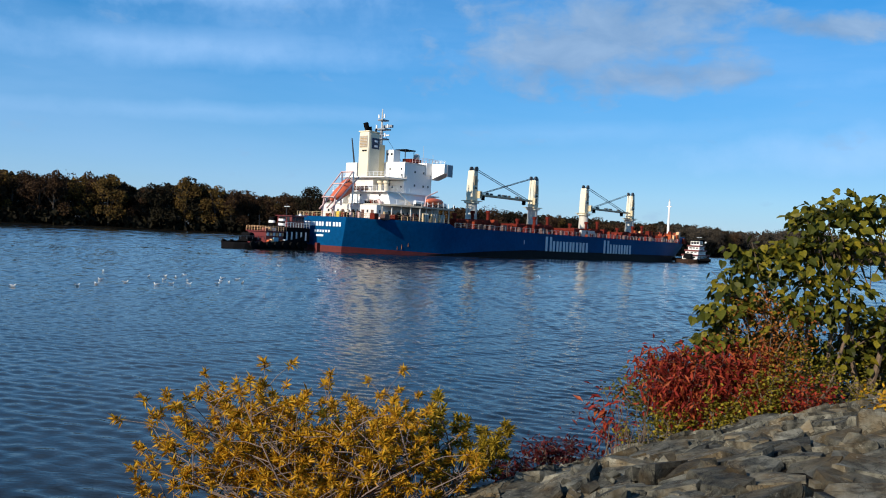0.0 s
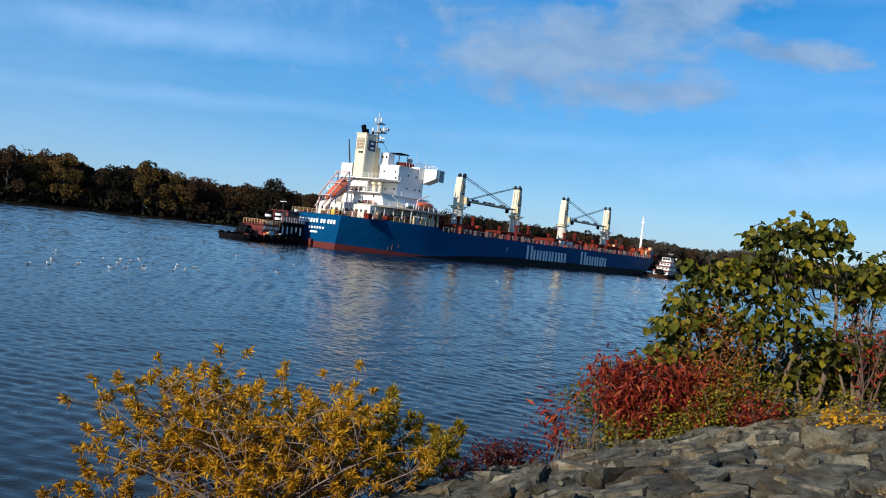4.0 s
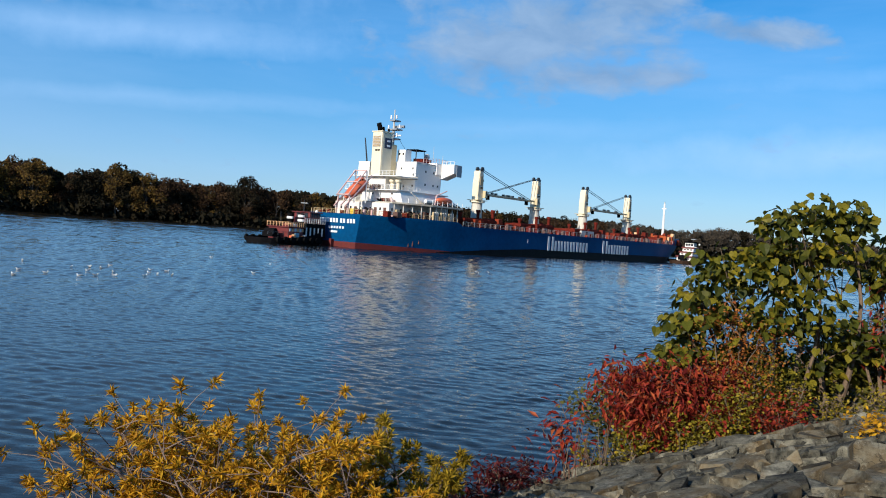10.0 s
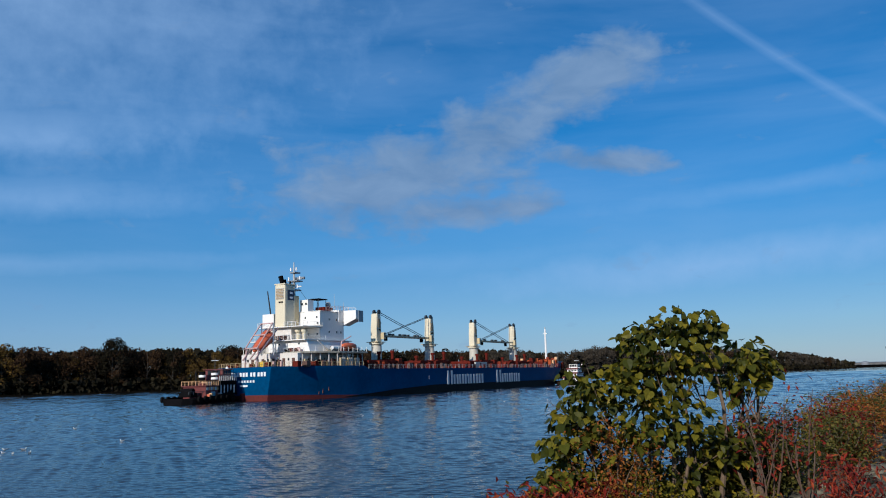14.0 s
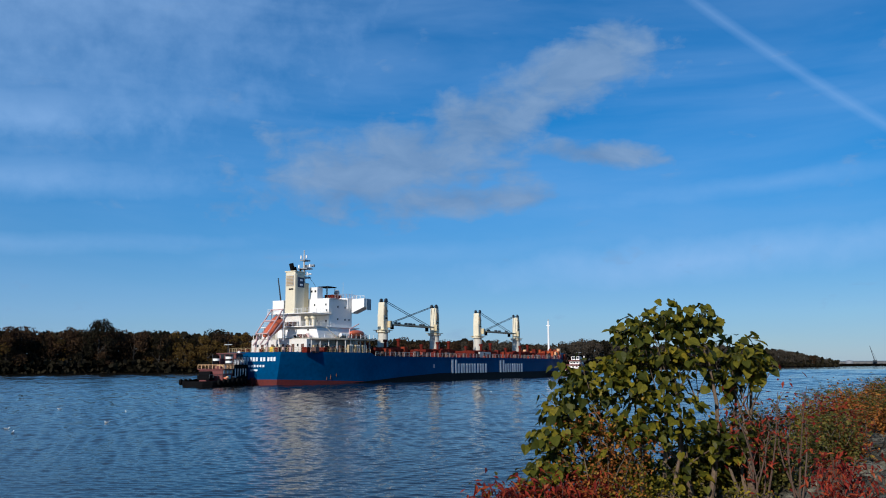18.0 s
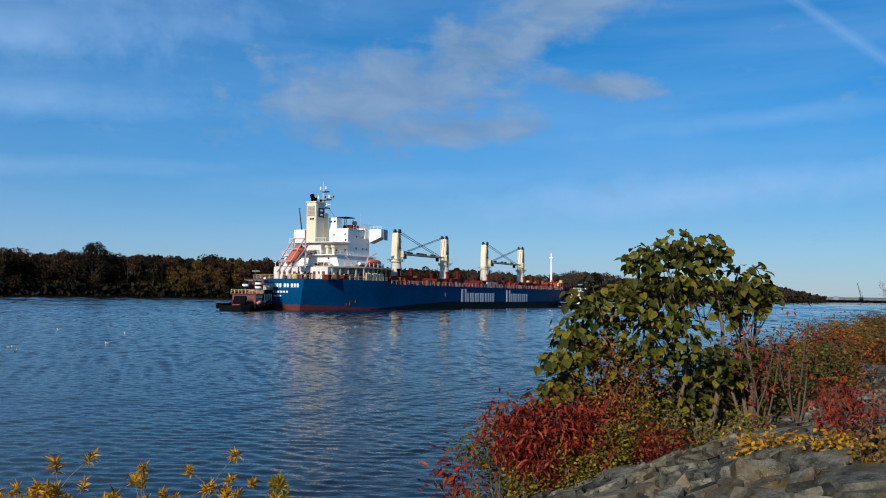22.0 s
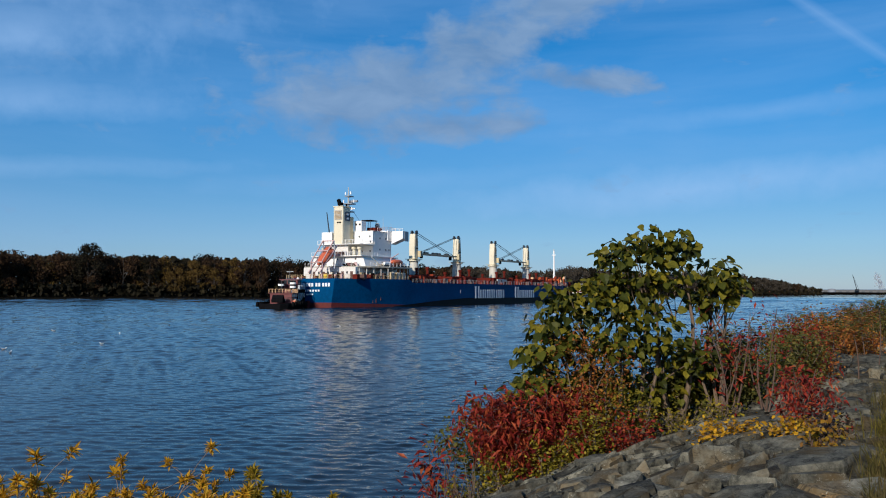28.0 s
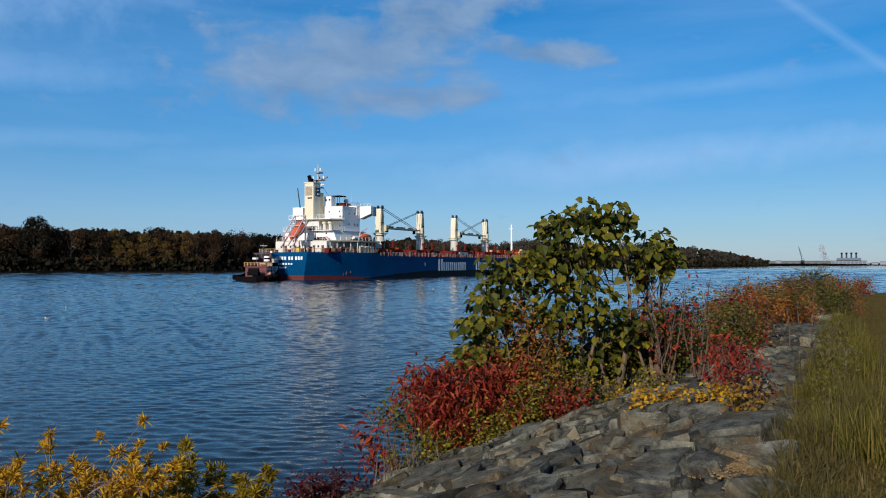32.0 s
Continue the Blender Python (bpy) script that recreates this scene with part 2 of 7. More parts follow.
def rock_material(name, island):
    """Quarry stone: grey-green with brown stains, pale lichen flecks, dark cracks and rough relief."""
    m = bpy.data.materials.new(name)
    m.use_nodes = True
    tree = m.node_tree
    tree.nodes.clear()
    at = node(tree, "ShaderNodeNewGeometry").outputs["Position"]
    coarse = node(tree, "ShaderNodeTexNoise", [("Vector", at)], Scale=5.0, Detail=8.0, Roughness=0.7).outputs[0]
    stain = node(tree, "ShaderNodeTexNoise", [("Vector", at)], Scale=1.7, Detail=5.0, Roughness=0.65).outputs[0]
    fleck = node(tree, "ShaderNodeTexNoise", [("Vector", at)], Scale=38.0, Detail=5.0, Roughness=0.75).outputs[0]
    patch = node(tree, "ShaderNodeTexNoise", [("Vector", at)], Scale=3.1, Detail=6.0, Roughness=0.7).outputs[0]
    vein = node(tree, "ShaderNodeTexNoise", [("Vector", at)], Scale=2.6, Detail=5.0, Roughness=0.55, Distortion=0.8).outputs[0]
    crack = math_node(tree, "ABSOLUTE", math_node(tree, "SUBTRACT", vein, 0.5))
    c = ramp(tree, coarse, [(0.38, (0.022, 0.022, 0.018)), (0.50, (0.102, 0.096, 0.071)), (0.66, (0.205, 0.19, 0.14))])
    c = mix(tree, ramp(tree, stain, [(0.48, 0.0), (0.66, 0.80)]), c, (0.120, 0.080, 0.033))
    c = mix(tree, math_node(tree, "MULTIPLY", ramp(tree, fleck, [(0.56, 0.0), (0.68, 0.8)]), ramp(tree, patch, [(0.48, 0.0), (0.60, 1.0)])), c, (0.36, 0.34, 0.27))
    c = mix(tree, ramp(tree, crack, [(0.0, 0.75), (0.010, 0.0)]), c, (0.012, 0.011, 0.009))
    r = node(tree, "ShaderNodeNewGeometry").outputs["Random Per Island"] if island else node(tree, "ShaderNodeObjectInfo").outputs["Random"]
    k = node(tree, "ShaderNodeMapRange", [(0, r)])
    k.inputs[3].default_value, k.inputs[4].default_value = 0.45, 1.45
    grey = node(tree, "ShaderNodeCombineColor", [(0, k.outputs[0]), (1, k.outputs[0]), (2, k.outputs[0])])
    c = mix(tree, 1.0, c, grey.outputs[0], "MULTIPLY")
    h = math_node(tree, "ADD", math_node(tree, "MULTIPLY", coarse, 0.5), math_node(tree, "MULTIPLY", fleck, 0.35))
    n = node(tree, "ShaderNodeBump", [("Height", h)], Strength=0.9, Distance=0.055)
    b = node(tree, "ShaderNodeBsdfPrincipled", [("Base Color", c), ("Normal", n.outputs[0])], Roughness=0.92)
    b.inputs["Specular IOR Level"].default_value = 0.15
    node(tree, "ShaderNodeOutputMaterial", [("Surface", b.outputs[0])])
    return m


WAVE = 0.24
WATER = water_material()
BLUE = surface("hull_blue_paint", (0.003, 0.062, 0.170), 0.50, 0, 0.24, 1.2, 0.10, 0.05, dark=(0.003, 0.020, 0.055), spec=0.04)
BOOT = surface("red_boot_topping", (0.12, 0.013, 0.010), 0.6, 0, 0.35, 2.0, 0.3, 0.08)
WHITE = surface("ship_white_paint", (0.85, 0.83, 0.78), 0.45, 0, 0.06, 4.0, 0.25, 0.03, dark=(0.55, 0.45, 0.36))
CREAM = surface("cream_paint", (0.74, 0.66, 0.47), 0.5, 0, 0.10, 4.0, 0.3, 0.04, dark=(0.45, 0.30, 0.15))
DECK_RED = surface("deck_red_paint", (0.14, 0.020, 0.012), 0.75, 0, 0.4, 2.5, 0.4, 0.1, spec=0.06)
BLACK = surface("black_paint", (0.009, 0.009, 0.010), 0.6, 0, 0.3, 3.0, 0.5, 0.06, spec=0.0)
ORANGE = surface("lifeboat_orange", (0.62, 0.135, 0.055), 0.4, 0, 0.15, 4.0, 0.6, 0.03)
STEEL = surface("dark_steel", (0.07, 0.075, 0.08), 0.5, 0.6, 0.3, 6.0, 0.6, 0.05)
GLASS_DARK = surface("dark_window_glass", (0.02, 0.025, 0.03), 0.15, 0, 0.1, 2.0, 0.5, 0.0)
YELLOW = surface("yellow_paint", (0.75, 0.50, 0.04), 0.5, 0, 0.15, 5.0, 0.6, 0.03)
DARK_BAND = surface("near_black_band", (0.010, 0.012, 0.014), 0.5, 0, 0.4, 2.0, 0.4, 0.1, spec=0.03)
WING_GLASS = surface("pale_wing_glass", (0.20, 0.23, 0.27), 0.3, 0, 0.1, 2.0, 0.5, 0.0)
LETTER = surface("white_lettering", (0.62, 0.65, 0.66), 0.5, 0, 0.14, 2.0, 0.5, 0.02, dark=(0.45, 0.52, 0.58))
TUG_RED = surface("tug_maroon_paint", (0.14, 0.016, 0.014), 0.5, 0, 0.25, 4.0, 0.6, 0.04)
TARP = surface("pale_blue_tarpaulin", (0.22, 0.42, 0.50), 0.6, 0, 0.2, 4.0, 0.6, 0.1)
TUG_BUFF = surface("tug_buff_paint", (0.72, 0.42, 0.20), 0.5, 0, 0.2, 4.0, 0.6, 0.04)
RUBBER = surface("tyre_rubber", (0.010, 0.010, 0.010), 0.9, 0, 0.3, 10.0, 1.0, 0.1, spec=0.0)
ROCK, ROCK_FAR = rock_material("riprap_stone", False), rock_material("riprap_stone_rest", True)
GRAVEL = surface("tan_gravel", (0.27, 0.18, 0.085), 0.9, 0, 0.4, 30.0, 3.0, 0.3, spec=0.05, per_island=0.3)
SOIL = surface("bank_soil", (0.022, 0.018, 0.012), 0.9, 0, 0.4, 14.0, 0.8, 0.5, spec=0.03)
TURF = surface("mown_turf", (0.115, 0.086, 0.020), 0.9, 0, 0.6, 30.0, 0.9, 0.7, dark=(0.15, 0.088, 0.030), spec=0.03)
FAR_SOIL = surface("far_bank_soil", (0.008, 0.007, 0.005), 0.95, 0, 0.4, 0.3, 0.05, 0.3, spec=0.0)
BARK = surface("bark", (0.17, 0.115, 0.07), 0.85, 0, 0.35, 25.0, 3.0, 0.4)
FAR_BARK = surface("far_bark", (0.07, 0.055, 0.04), 0.9, 0, 0.3, 3.0, 0.6, 0.2)

# ---- mesh helpers ----
def part(name, bm, material, parent=None, label="", m=None, smooth=False):
    """Links a bmesh (or a mesh) as one object under a thing or a part."""
    if isinstance(bm, bmesh.types.BMesh):
        data = bpy.data.meshes.new(name)
        bm.to_mesh(data)
        bm.free()
        data.materials.append(material)
        if smooth:
            data.polygons.foreach_set("use_smooth", [True] * len(data.polygons))
    else:
        data = bm
    ob = new(name, data)
    if parent:
        ob.parent = parent
    if m is not None:
        ob.matrix_basis = m
    if label:
        ob["label"] = label
    return ob


def group_thing(name, label, category, m=None, group=""):
    ob = new(name)
    if m is not None:
        ob.matrix_basis = m
    return tagged(ob, label, category, group)


def mesh_from(name, verts, faces, material, smooth=False):
    data = bpy.data.meshes.new(name)
    data.from_pydata(verts, [], faces)
    data.materials.append(material)
    if smooth:
        data.polygons.foreach_set("use_smooth", [True] * len(data.polygons))
    data.update()
    return data


def box(bm, x0, x1, y0, y1, z0, z1, bevel=0.0, m=None):
    at = Matrix.Translation(((x0 + x1) / 2, (y0 + y1) / 2, (z0 + z1) / 2)) @ Matrix.Diagonal((x1 - x0, y1 - y0, z1 - z0, 1))
    if m is not None:
        at = m @ at
    made = bmesh.ops.create_cube(bm, size=1, matrix=at)["verts"]
    if bevel:
        edges = list({e for v in made for e in v.link_edges})
        bmesh.ops.bevel(bm, geom=edges, offset=bevel, segments=2, affect="EDGES", profile=0.6)
    return bm


def rod(bm, a, b, r0, r1=None, n=8):
    a, b = Vector(a), Vector(b)
    d = b - a
    m = Matrix.Translation((a + b) / 2) @ d.to_track_quat("Z", "Y").to_matrix().to_4x4()
    bmesh.ops.create_cone(bm, cap_ends=True, segments=n, radius1=r0, radius2=r0 if r1 is None else r1, depth=d.length, matrix=m)
    return bm


def ball(bm, p, r, n=8, sz=1.0):
    bmesh.ops.create_uvsphere(bm, u_segments=n, v_segments=max(4, n // 2 + 1), radius=1, matrix=Matrix.Translation(p) @ Matrix.Diagonal((r, r, r * sz, 1)))
    return bm


def tube(bm, points, r0, r1, n=5):
    rings = []
    for i, p in enumerate(points):
        p = Vector(p)
        d = (Vector(points[min(i + 1, len(points) - 1)]) - Vector(points[max(i - 1, 0)])).normalized()
        q = d.to_track_quat("Z", "Y").to_matrix()
        r = r0 + (r1 - r0) * i / (len(points) - 1)
        rings.append([bm.verts.new(p + q @ Vector((r * math.cos(6.283 * k / n), r * math.sin(6.283 * k / n), 0))) for k in range(n)])
    for a, b in zip(rings, rings[1:]):
        for k in range(n):
            bm.faces.new((a[k], a[(k + 1) % n], b[(k + 1) % n], b[k]))
    return bm


def new_bm():
    return bmesh.new()


def prism(bm, outline, y0, y1):
    """An outline in x and z, drawn out from y0 to y1."""
    a = [bm.verts.new((x, y0, z)) for x, z in outline]
    b = [bm.verts.new((x, y1, z)) for x, z in outline]
    n = len(a)
    bm.faces.new(a)
    bm.faces.new(b[::-1])
    for i in range(n):
        bm.faces.new((a[i], b[i], b[(i + 1) % n], a[(i + 1) % n]))
    bmesh.ops.recalc_face_normals(bm, faces=bm.faces)
    return bm


# ---- the river, its banks ----
ALONG, EDGE = (0.53, 0.848), (2.5, 5.4)   # the near bank's line and a point on its top edge
TOP = 2.2


def bank(u, s):
    """The point u metres along the bank and s metres from its top edge towards the river."""
    bend = -0.012 * max(0.0, u - 34.0) ** 2 if u < 200 else -0.012 * 166.0**2 - 3.98 * (u - 200)
    s2 = s + max(bend, -4000)
    return EDGE[0] + ALONG[0] * u - ALONG[1] * s2, EDGE[1] + ALONG[1] * u + ALONG[0] * s2


def bank_height(u, s):
    if s <= 0:
        h = TOP + 0.02 * min(0, s + 1) * -0.2
        h += 0.05 * noise.noise((u * 0.3, s * 0.3, 0))
    else:
        h = TOP - (s / 6.6) ** 1.6 * 2.25
        h = max(h, -1.6)
        h += 0.10 * noise.noise((u * 0.5, s * 0.5, 3)) * min(1, s)
    return h


def on_bank(x, y):
    dx, dy = x - EDGE[0], y - EDGE[1]
    u, s = dx * ALONG[0] + dy * ALONG[1], -dx * ALONG[1] + dy * ALONG[0]
    return bank_height(u, s)


def make_ground():
    us = [-3000, -900, -300, -120, -60] + [-40 + i * 1.0 for i in range(86)] + [50, 60, 75, 95, 120, 160, 200, 400, 900, 2500]
    ss = [-2500, -800, -250, -90, -40, -22, -14] + [-10 + 0.5 * i for i in range(40)] + [10.5, 12, 16, 30, 60]
    verts, faces = [], []
    for u in us:
        for s in ss:
            x, y = bank(u, s)
            verts.append((x, y, bank_height(u, s)))
    w = len(ss)
    for i in range(len(us) - 1):
        for j in range(w - 1):
            faces.append((i * w + j, i * w + j + 1, (i + 1) * w + j + 1, (i + 1) * w + j))
    g = new("ground", mesh_from("ground", verts, faces, TURF, True))
    g.data.materials.append(SOIL)
    for p in g.data.polygons:
        if (p.index % (w - 1)) >= ss.index(0.0):
            p.material_index = 1
    tagged(g, "river bank of brownish mown turf sloping to stones", "ground", kind="structure")


make_ground()


def wave_step(r):
    """How finely the water is modelled r metres from the foot of the path."""
    return max(0.11, r * 0.0034) if r < 350 else r * 0.0055


def make_water():
    """One sheet to the horizon, its wind waves modelled as far as they can be told apart."""
    rng = np.random.RandomState(4)
    radii = [2.0, 5.0, 8.0]
    while radii[-1] < 820:
        radii.append(radii[-1] + wave_step(radii[-1]))
    while radii[-1] < 5200:
        radii.append(radii[-1] * 1.2)
    angles = [radians(a) for a in [-180 + 4 * i for i in range(32)] + [-52 + 0.16 * i for i in range(626)] + [48.4 + 4 * i for i in range(33)]]
    r, a = np.meshgrid(np.array(radii), np.array(angles), indexing="ij")
    x, y = r * np.sin(a), r * np.cos(a)
    z = np.zeros_like(x)
    step = np.array([wave_step(v) for v in radii])[:, None] + 0 * r
    fade = np.clip((820 - r) / 200, 0, 1) * np.clip(1 - (np.abs(np.degrees(a) + 2) - 47) / 3, 0, 1)
    gust = 1.0 + 0.30 * np.sin(x * 0.021 + 1.3 * np.sin(y * 0.013)) * np.sin(y * 0.034 + 0.7 + 1.1 * np.sin(x * 0.017))
    count = 64
    for i in range(count):
        length = 0.34 * 50.0 ** (i / (count - 1)) * rng.uniform(0.95, 1.05)
        turn = rng.normal(0.12, 0.55)
        k = 2 * math.pi / length
        share = np.clip((length / step - 2.9) / 1.2, 0, 1) * np.clip((9.0 - length / step) / 4.0, 0, 1)
        z += share * (WAVE_SLOPE / k) * np.sin(k * (x * math.sin(turn) + y * math.cos(turn)) + rng.uniform(0, 6.283))
    z *= fade * gust
    n, w = x.shape
    index = np.arange(n * w).reshape(n, w)
    quads = np.stack((index[:-1, :-1], index[1:, :-1], index[1:, 1:], index[:-1, 1:]), axis=-1).reshape(-1, 4)
    data = bpy.data.meshes.new("water")
    data.vertices.add(n * w)
    data.vertices.foreach_set("co", np.stack((x, y, z), axis=-1).ravel())
    data.loops.add(quads.size)
    data.loops.foreach_set("vertex_index", quads[:, ::-1].ravel())
    data.polygons.add(len(quads))
    data.polygons.foreach_set("loop_start", np.arange(0, quads.size, 4))
    data.polygons.foreach_set("use_smooth", np.ones(len(quads), dtype=bool))
    data.update(calc_edges=True)
    data.materials.append(WATER)
    tagged(new("water", data), "wide blue river with small wind ripples", "river", kind="structure")


WAVE_SLOPE = 0.041
make_water()


def far_shore(az):
    """How far off the opposite shore lies, by azimuth in degrees."""
    stops = [(-75, 480), (-40, 540), (-25, 565), (-10, 590), (0, 690), (6, 850), (12, 1050), (20, 1400), (27, 1750), (33, 2400), (60, 3600)]
    for (a0, d0), (a1, d1) in zip(stops, stops[1:]):
        if az <= a1:
            return d0 + (d1 - d0) * (max(az, a0) - a0) / (a1 - a0)
    return stops[-1][1]


def polar(az, d, z=0.0):
    return (d * math.sin(radians(az)), d * math.cos(radians(az)), z)


def make_far_bank():
    verts, faces = [], []
    steps = [-75 + i * 1.5 for i in range(91)]
    for a in steps:
        d = far_shore(a)
        for off, z in ((-6, -1.0), (2, 0.9), (12, 1.8), (60, 2.5), (300, 5.0), (2200, 9.0)):
            verts.append(polar(a, d + off, z))
    for i in range(len(steps) - 1):
        for j in range(5):
            faces.append((i * 6 + j, i * 6 + j + 1, (i + 1) * 6 + j + 1, (i + 1) * 6 + j))
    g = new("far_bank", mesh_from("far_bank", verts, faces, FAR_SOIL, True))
    tagged(g, "low dark wooded bank across the river", "far bank", kind="structure")


make_far_bank()

# ---- the bulk carrier: x to the bow, y to port, z up, origin on the waterline under the stern ----
SHIP_ROWS = [(0, -59.76, 167.69, 62.47), (1, -58.66, 169.85, 62.55), (2, -57.5, 171.92, 62.57), (3, -56.18, 173.84, 62.42), (4, -54.78, 175.42, 62.12), (5, -53.38, 176.34, 61.58), (6, -51.86, 176.93, 60.96), (7, -50.01, 177.33, 60.4), (8, -48.22, 177.69, 59.88), (9, -46.96, 178.03, 59.41), (10, -45.84, 178.8, 59.11), (11, -44.6, 180.67, 59.18), (12, -43.32, 182.99, 59.42), (13, -41.89, 185.46, 59.72), (14, -40.55, 187.7, 59.93), (15, -39.65, 189.05, 59.81), (16, -38.78, 190.08, 59.56), (17, -37.61, 191.08, 59.28), (18, -36.33, 192.18, 59.01), (19, -35.06, 193.57, 58.81), (20, -33.75, 195.3, 58.7), (21, -32.42, 197.53, 58.72), (22, -31.01, 200.12, 58.87), (23, -29.37, 203.12, 59.21), (24, -27.84, 206.06, 59.53), (25, -26.86, 208.31, 59.57), (26, -26.02, 210.32, 59.5), (27, -25.04, 212.32, 59.43), (28, -24.02, 214.35, 59.34), (29, -22.89, 216.51, 59.29), (30, -21.78, 218.81, 59.29), (31, -20.86, 221.35, 59.44), (32, -19.99, 223.98, 59.63)]
ship = group_thing("bulk_carrier", "blue bulk carrier with white deckhouse and four cream deck cranes", "ship")


def hull_half(u, top):
    """The hull's half breadth at u metres from the stern, at deck level or at the waterline."""
    if top:
        k = [(0, 7.7), (3, 8.9), (8, 10.9), (14, 12.6), (22, 13.8), (34, 14.2), (138, 14.2), (152, 13.2), (162, 10.6), (170, 7.2), (174, 4.4), (176, 1.2)]
    else:
        k = [(0, 6.6), (3, 7.7), (8, 9.5), (14, 11.4), (22, 13.2), (34, 14.2), (138, 14.2), (150, 12.2), (158, 9.0), (165, 5.6), (170, 2.8), (174, 0.4), (176, 0.2)]
    def straight(x):
        for (a, wa), (b, wb) in zip(k, k[1:]):
            if x <= b:
                return wa + (wb - wa) * max(0, x - a) / (b - a)
        return k[-1][1]
    reach = max(0.0, min(3.0, u, 176 - u))
    return sum(straight(u + reach * d / 2) for d in (-2, -1, 0, 1, 2)) / 5


def deck_z(u):
    if u < 26.5:
        return 7.2
    if u < 28.5:
        return 7.2 - (u - 26.5) * 0.4
    if u < 152:
        return 6.4
    if u < 155:
        return 6.4 + (u - 152) * 0.35
    return 7.45 + (u - 155) * 0.03


def hull_point(u, z, side=-1):
    k = min(1.0, max(0.0, z / 6.5))
    return (u + (4.0 * k * max(0.0, u - 164) / 12), side * (hull_half(u, False) * (1 - k) + hull_half(u, True) * k), z)


def hull_loft(bm, levels, us, grow=0.0):
    n, sides = len(levels), []
    for side in (-1, 1):
        grid = [[bm.verts.new(Vector(hull_point(u, f(u), side)) + Vector((0, side * grow, 0))) for f in levels] for u in us]
        for i in range(len(us) - 1):
            for j in range(n - 1):
                q = (grid[i][j], grid[i + 1][j], grid[i + 1][j + 1], grid[i][j + 1])
                bm.faces.new(q if side < 0 else q[::-1])
        sides.append(grid)
    for j in range(n - 1):
        bm.faces.new((sides[0][0][j], sides[0][0][j + 1], sides[1][0][j + 1], sides[1][0][j]))
        bm.faces.new((sides[0][-1][j], sides[1][-1][j], sides[1][-1][j + 1], sides[0][-1][j + 1]))
    bmesh.ops.remove_doubles(bm, verts=bm.verts, dist=0.001)
    bmesh.ops.recalc_face_normals(bm, faces=bm.faces)
    return bm


HULL_US = [0, 0.8, 1.6, 2.4] + [3.2 + 1.4 * i for i in range(16)] + [26.5, 28.5, 30, 32, 34.5, 36, 38, 40, 60, 80, 100, 120, 134] + [136 + 2 * i for i in range(8)] + [152, 153.5, 155, 156.5, 158, 160, 162, 163.5, 165, 166.5, 168, 169, 170, 171, 172, 173, 174, 175, 176]


def make_hull():
    trim = lambda u: 1.25 - 1.3 * min(u, 90) / 42  # the red shows aft, where she floats higher
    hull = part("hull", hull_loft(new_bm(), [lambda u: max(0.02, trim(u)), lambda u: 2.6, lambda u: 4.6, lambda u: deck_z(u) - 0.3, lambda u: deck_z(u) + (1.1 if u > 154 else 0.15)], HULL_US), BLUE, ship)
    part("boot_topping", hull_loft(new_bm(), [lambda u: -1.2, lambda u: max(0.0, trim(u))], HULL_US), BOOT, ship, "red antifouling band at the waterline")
    # near-black band over the lower hull, deepening forward of the quarter
    part("weed_band", hull_loft(new_bm(), [lambda u: -0.6, lambda u: 0.12 + 2.0 * min(1, max(0, u - 19) / 34)], [u for u in HULL_US if u > 19], 0.03), DARK_BAND, ship, "near-black band along the waterline, rising forward")
    bm = new_bm()
    rows = [[bm.verts.new((hull_point(u, deck_z(u))[0], s * (hull_half(u, True) - 0.06), deck_z(u))) for s in (-1, 1)] for u in HULL_US]
    for a, b in zip(rows, rows[1:]):
        bm.faces.new((a[0], b[0], b[1], a[1]))
    part("deck", bm, DECK_RED, ship, "red-brown steel deck")
    # rub strake, ports and rust runs on the side
    for side in (-1, 1):
        part("sheer_strake", box(new_bm(), 34.5, 138, side * 14.23 - 0.05, side * 14.23 + 0.05, 6.30, 6.52), BLUE, hull)
    for u, z, h in ((13.4, 1.9, 1.5), (15.0, 2.2, 0.9), (12.4, 1.4, 0.7)):
        y = hull_point(u, z)[1]
        part("rust_run", box(new_bm(), u - 0.07, u + 0.07, y - 0.06, y + 0.1, z - h / 2, z + h / 2, 0.02), RUST, hull, "rust run below a scupper")
    part("draught_mark", box(new_bm(), 57.0, 57.25, -14.24, -14.1, 3.6, 4.6), LETTER, hull, "small white draught mark")
    # writing on the side and stern as plain bars of its size
    x = 67.4
    for group_of in ("Taxxixx", "Txxxx"):
        for i, kind in enumerate(group_of):
            strokes = 1 if kind == "i" else 2
            wide = 1.4 if kind == "i" else 2.9 if kind != "T" else 3.2
            for s in range(strokes):
                a = x + (wide - 1.05) * s
                top = 5.85 if kind == "T" else 4.75
                part("letter_bar", box(new_bm(), a, a + 0.98, -14.29, -14.15, 2.0, top, 0.03), LETTER, hull, "worn white lettering bar")
            x += wide + 0.55
        x = 98.9
    for i in range(12):
        y = 4.6 - i * 0.87 - (0.45 if i > 6 else 0) - (0.35 if i > 8 else 0)
        part("name_bar", box(new_bm(), -0.12, 0.1, y - 0.58, y, 5.3, 6.2, 0.03), LETTER_NEW, hull, "white ship's name bar")
    for i in range(6):
        y = 1.6 - i * 0.85
        part("name_bar", box(new_bm(), -0.12, 0.2, y - 0.5, y, 4.0, 4.5, 0.02), LETTER_NEW, hull, "white port of registry bar")
    part("name_bar", box(new_bm(), -0.1, 0.3, -1.2, 1.0, 3.1, 3.5, 0.02), LETTER_NEW, hull, "small white registry bar")
    part("rudder", box(new_bm(), -0.9, 1.2, -0.35, 0.35, -1.2, 1.7, 0.1), BOOT, ship, "red rudder head under the stern")


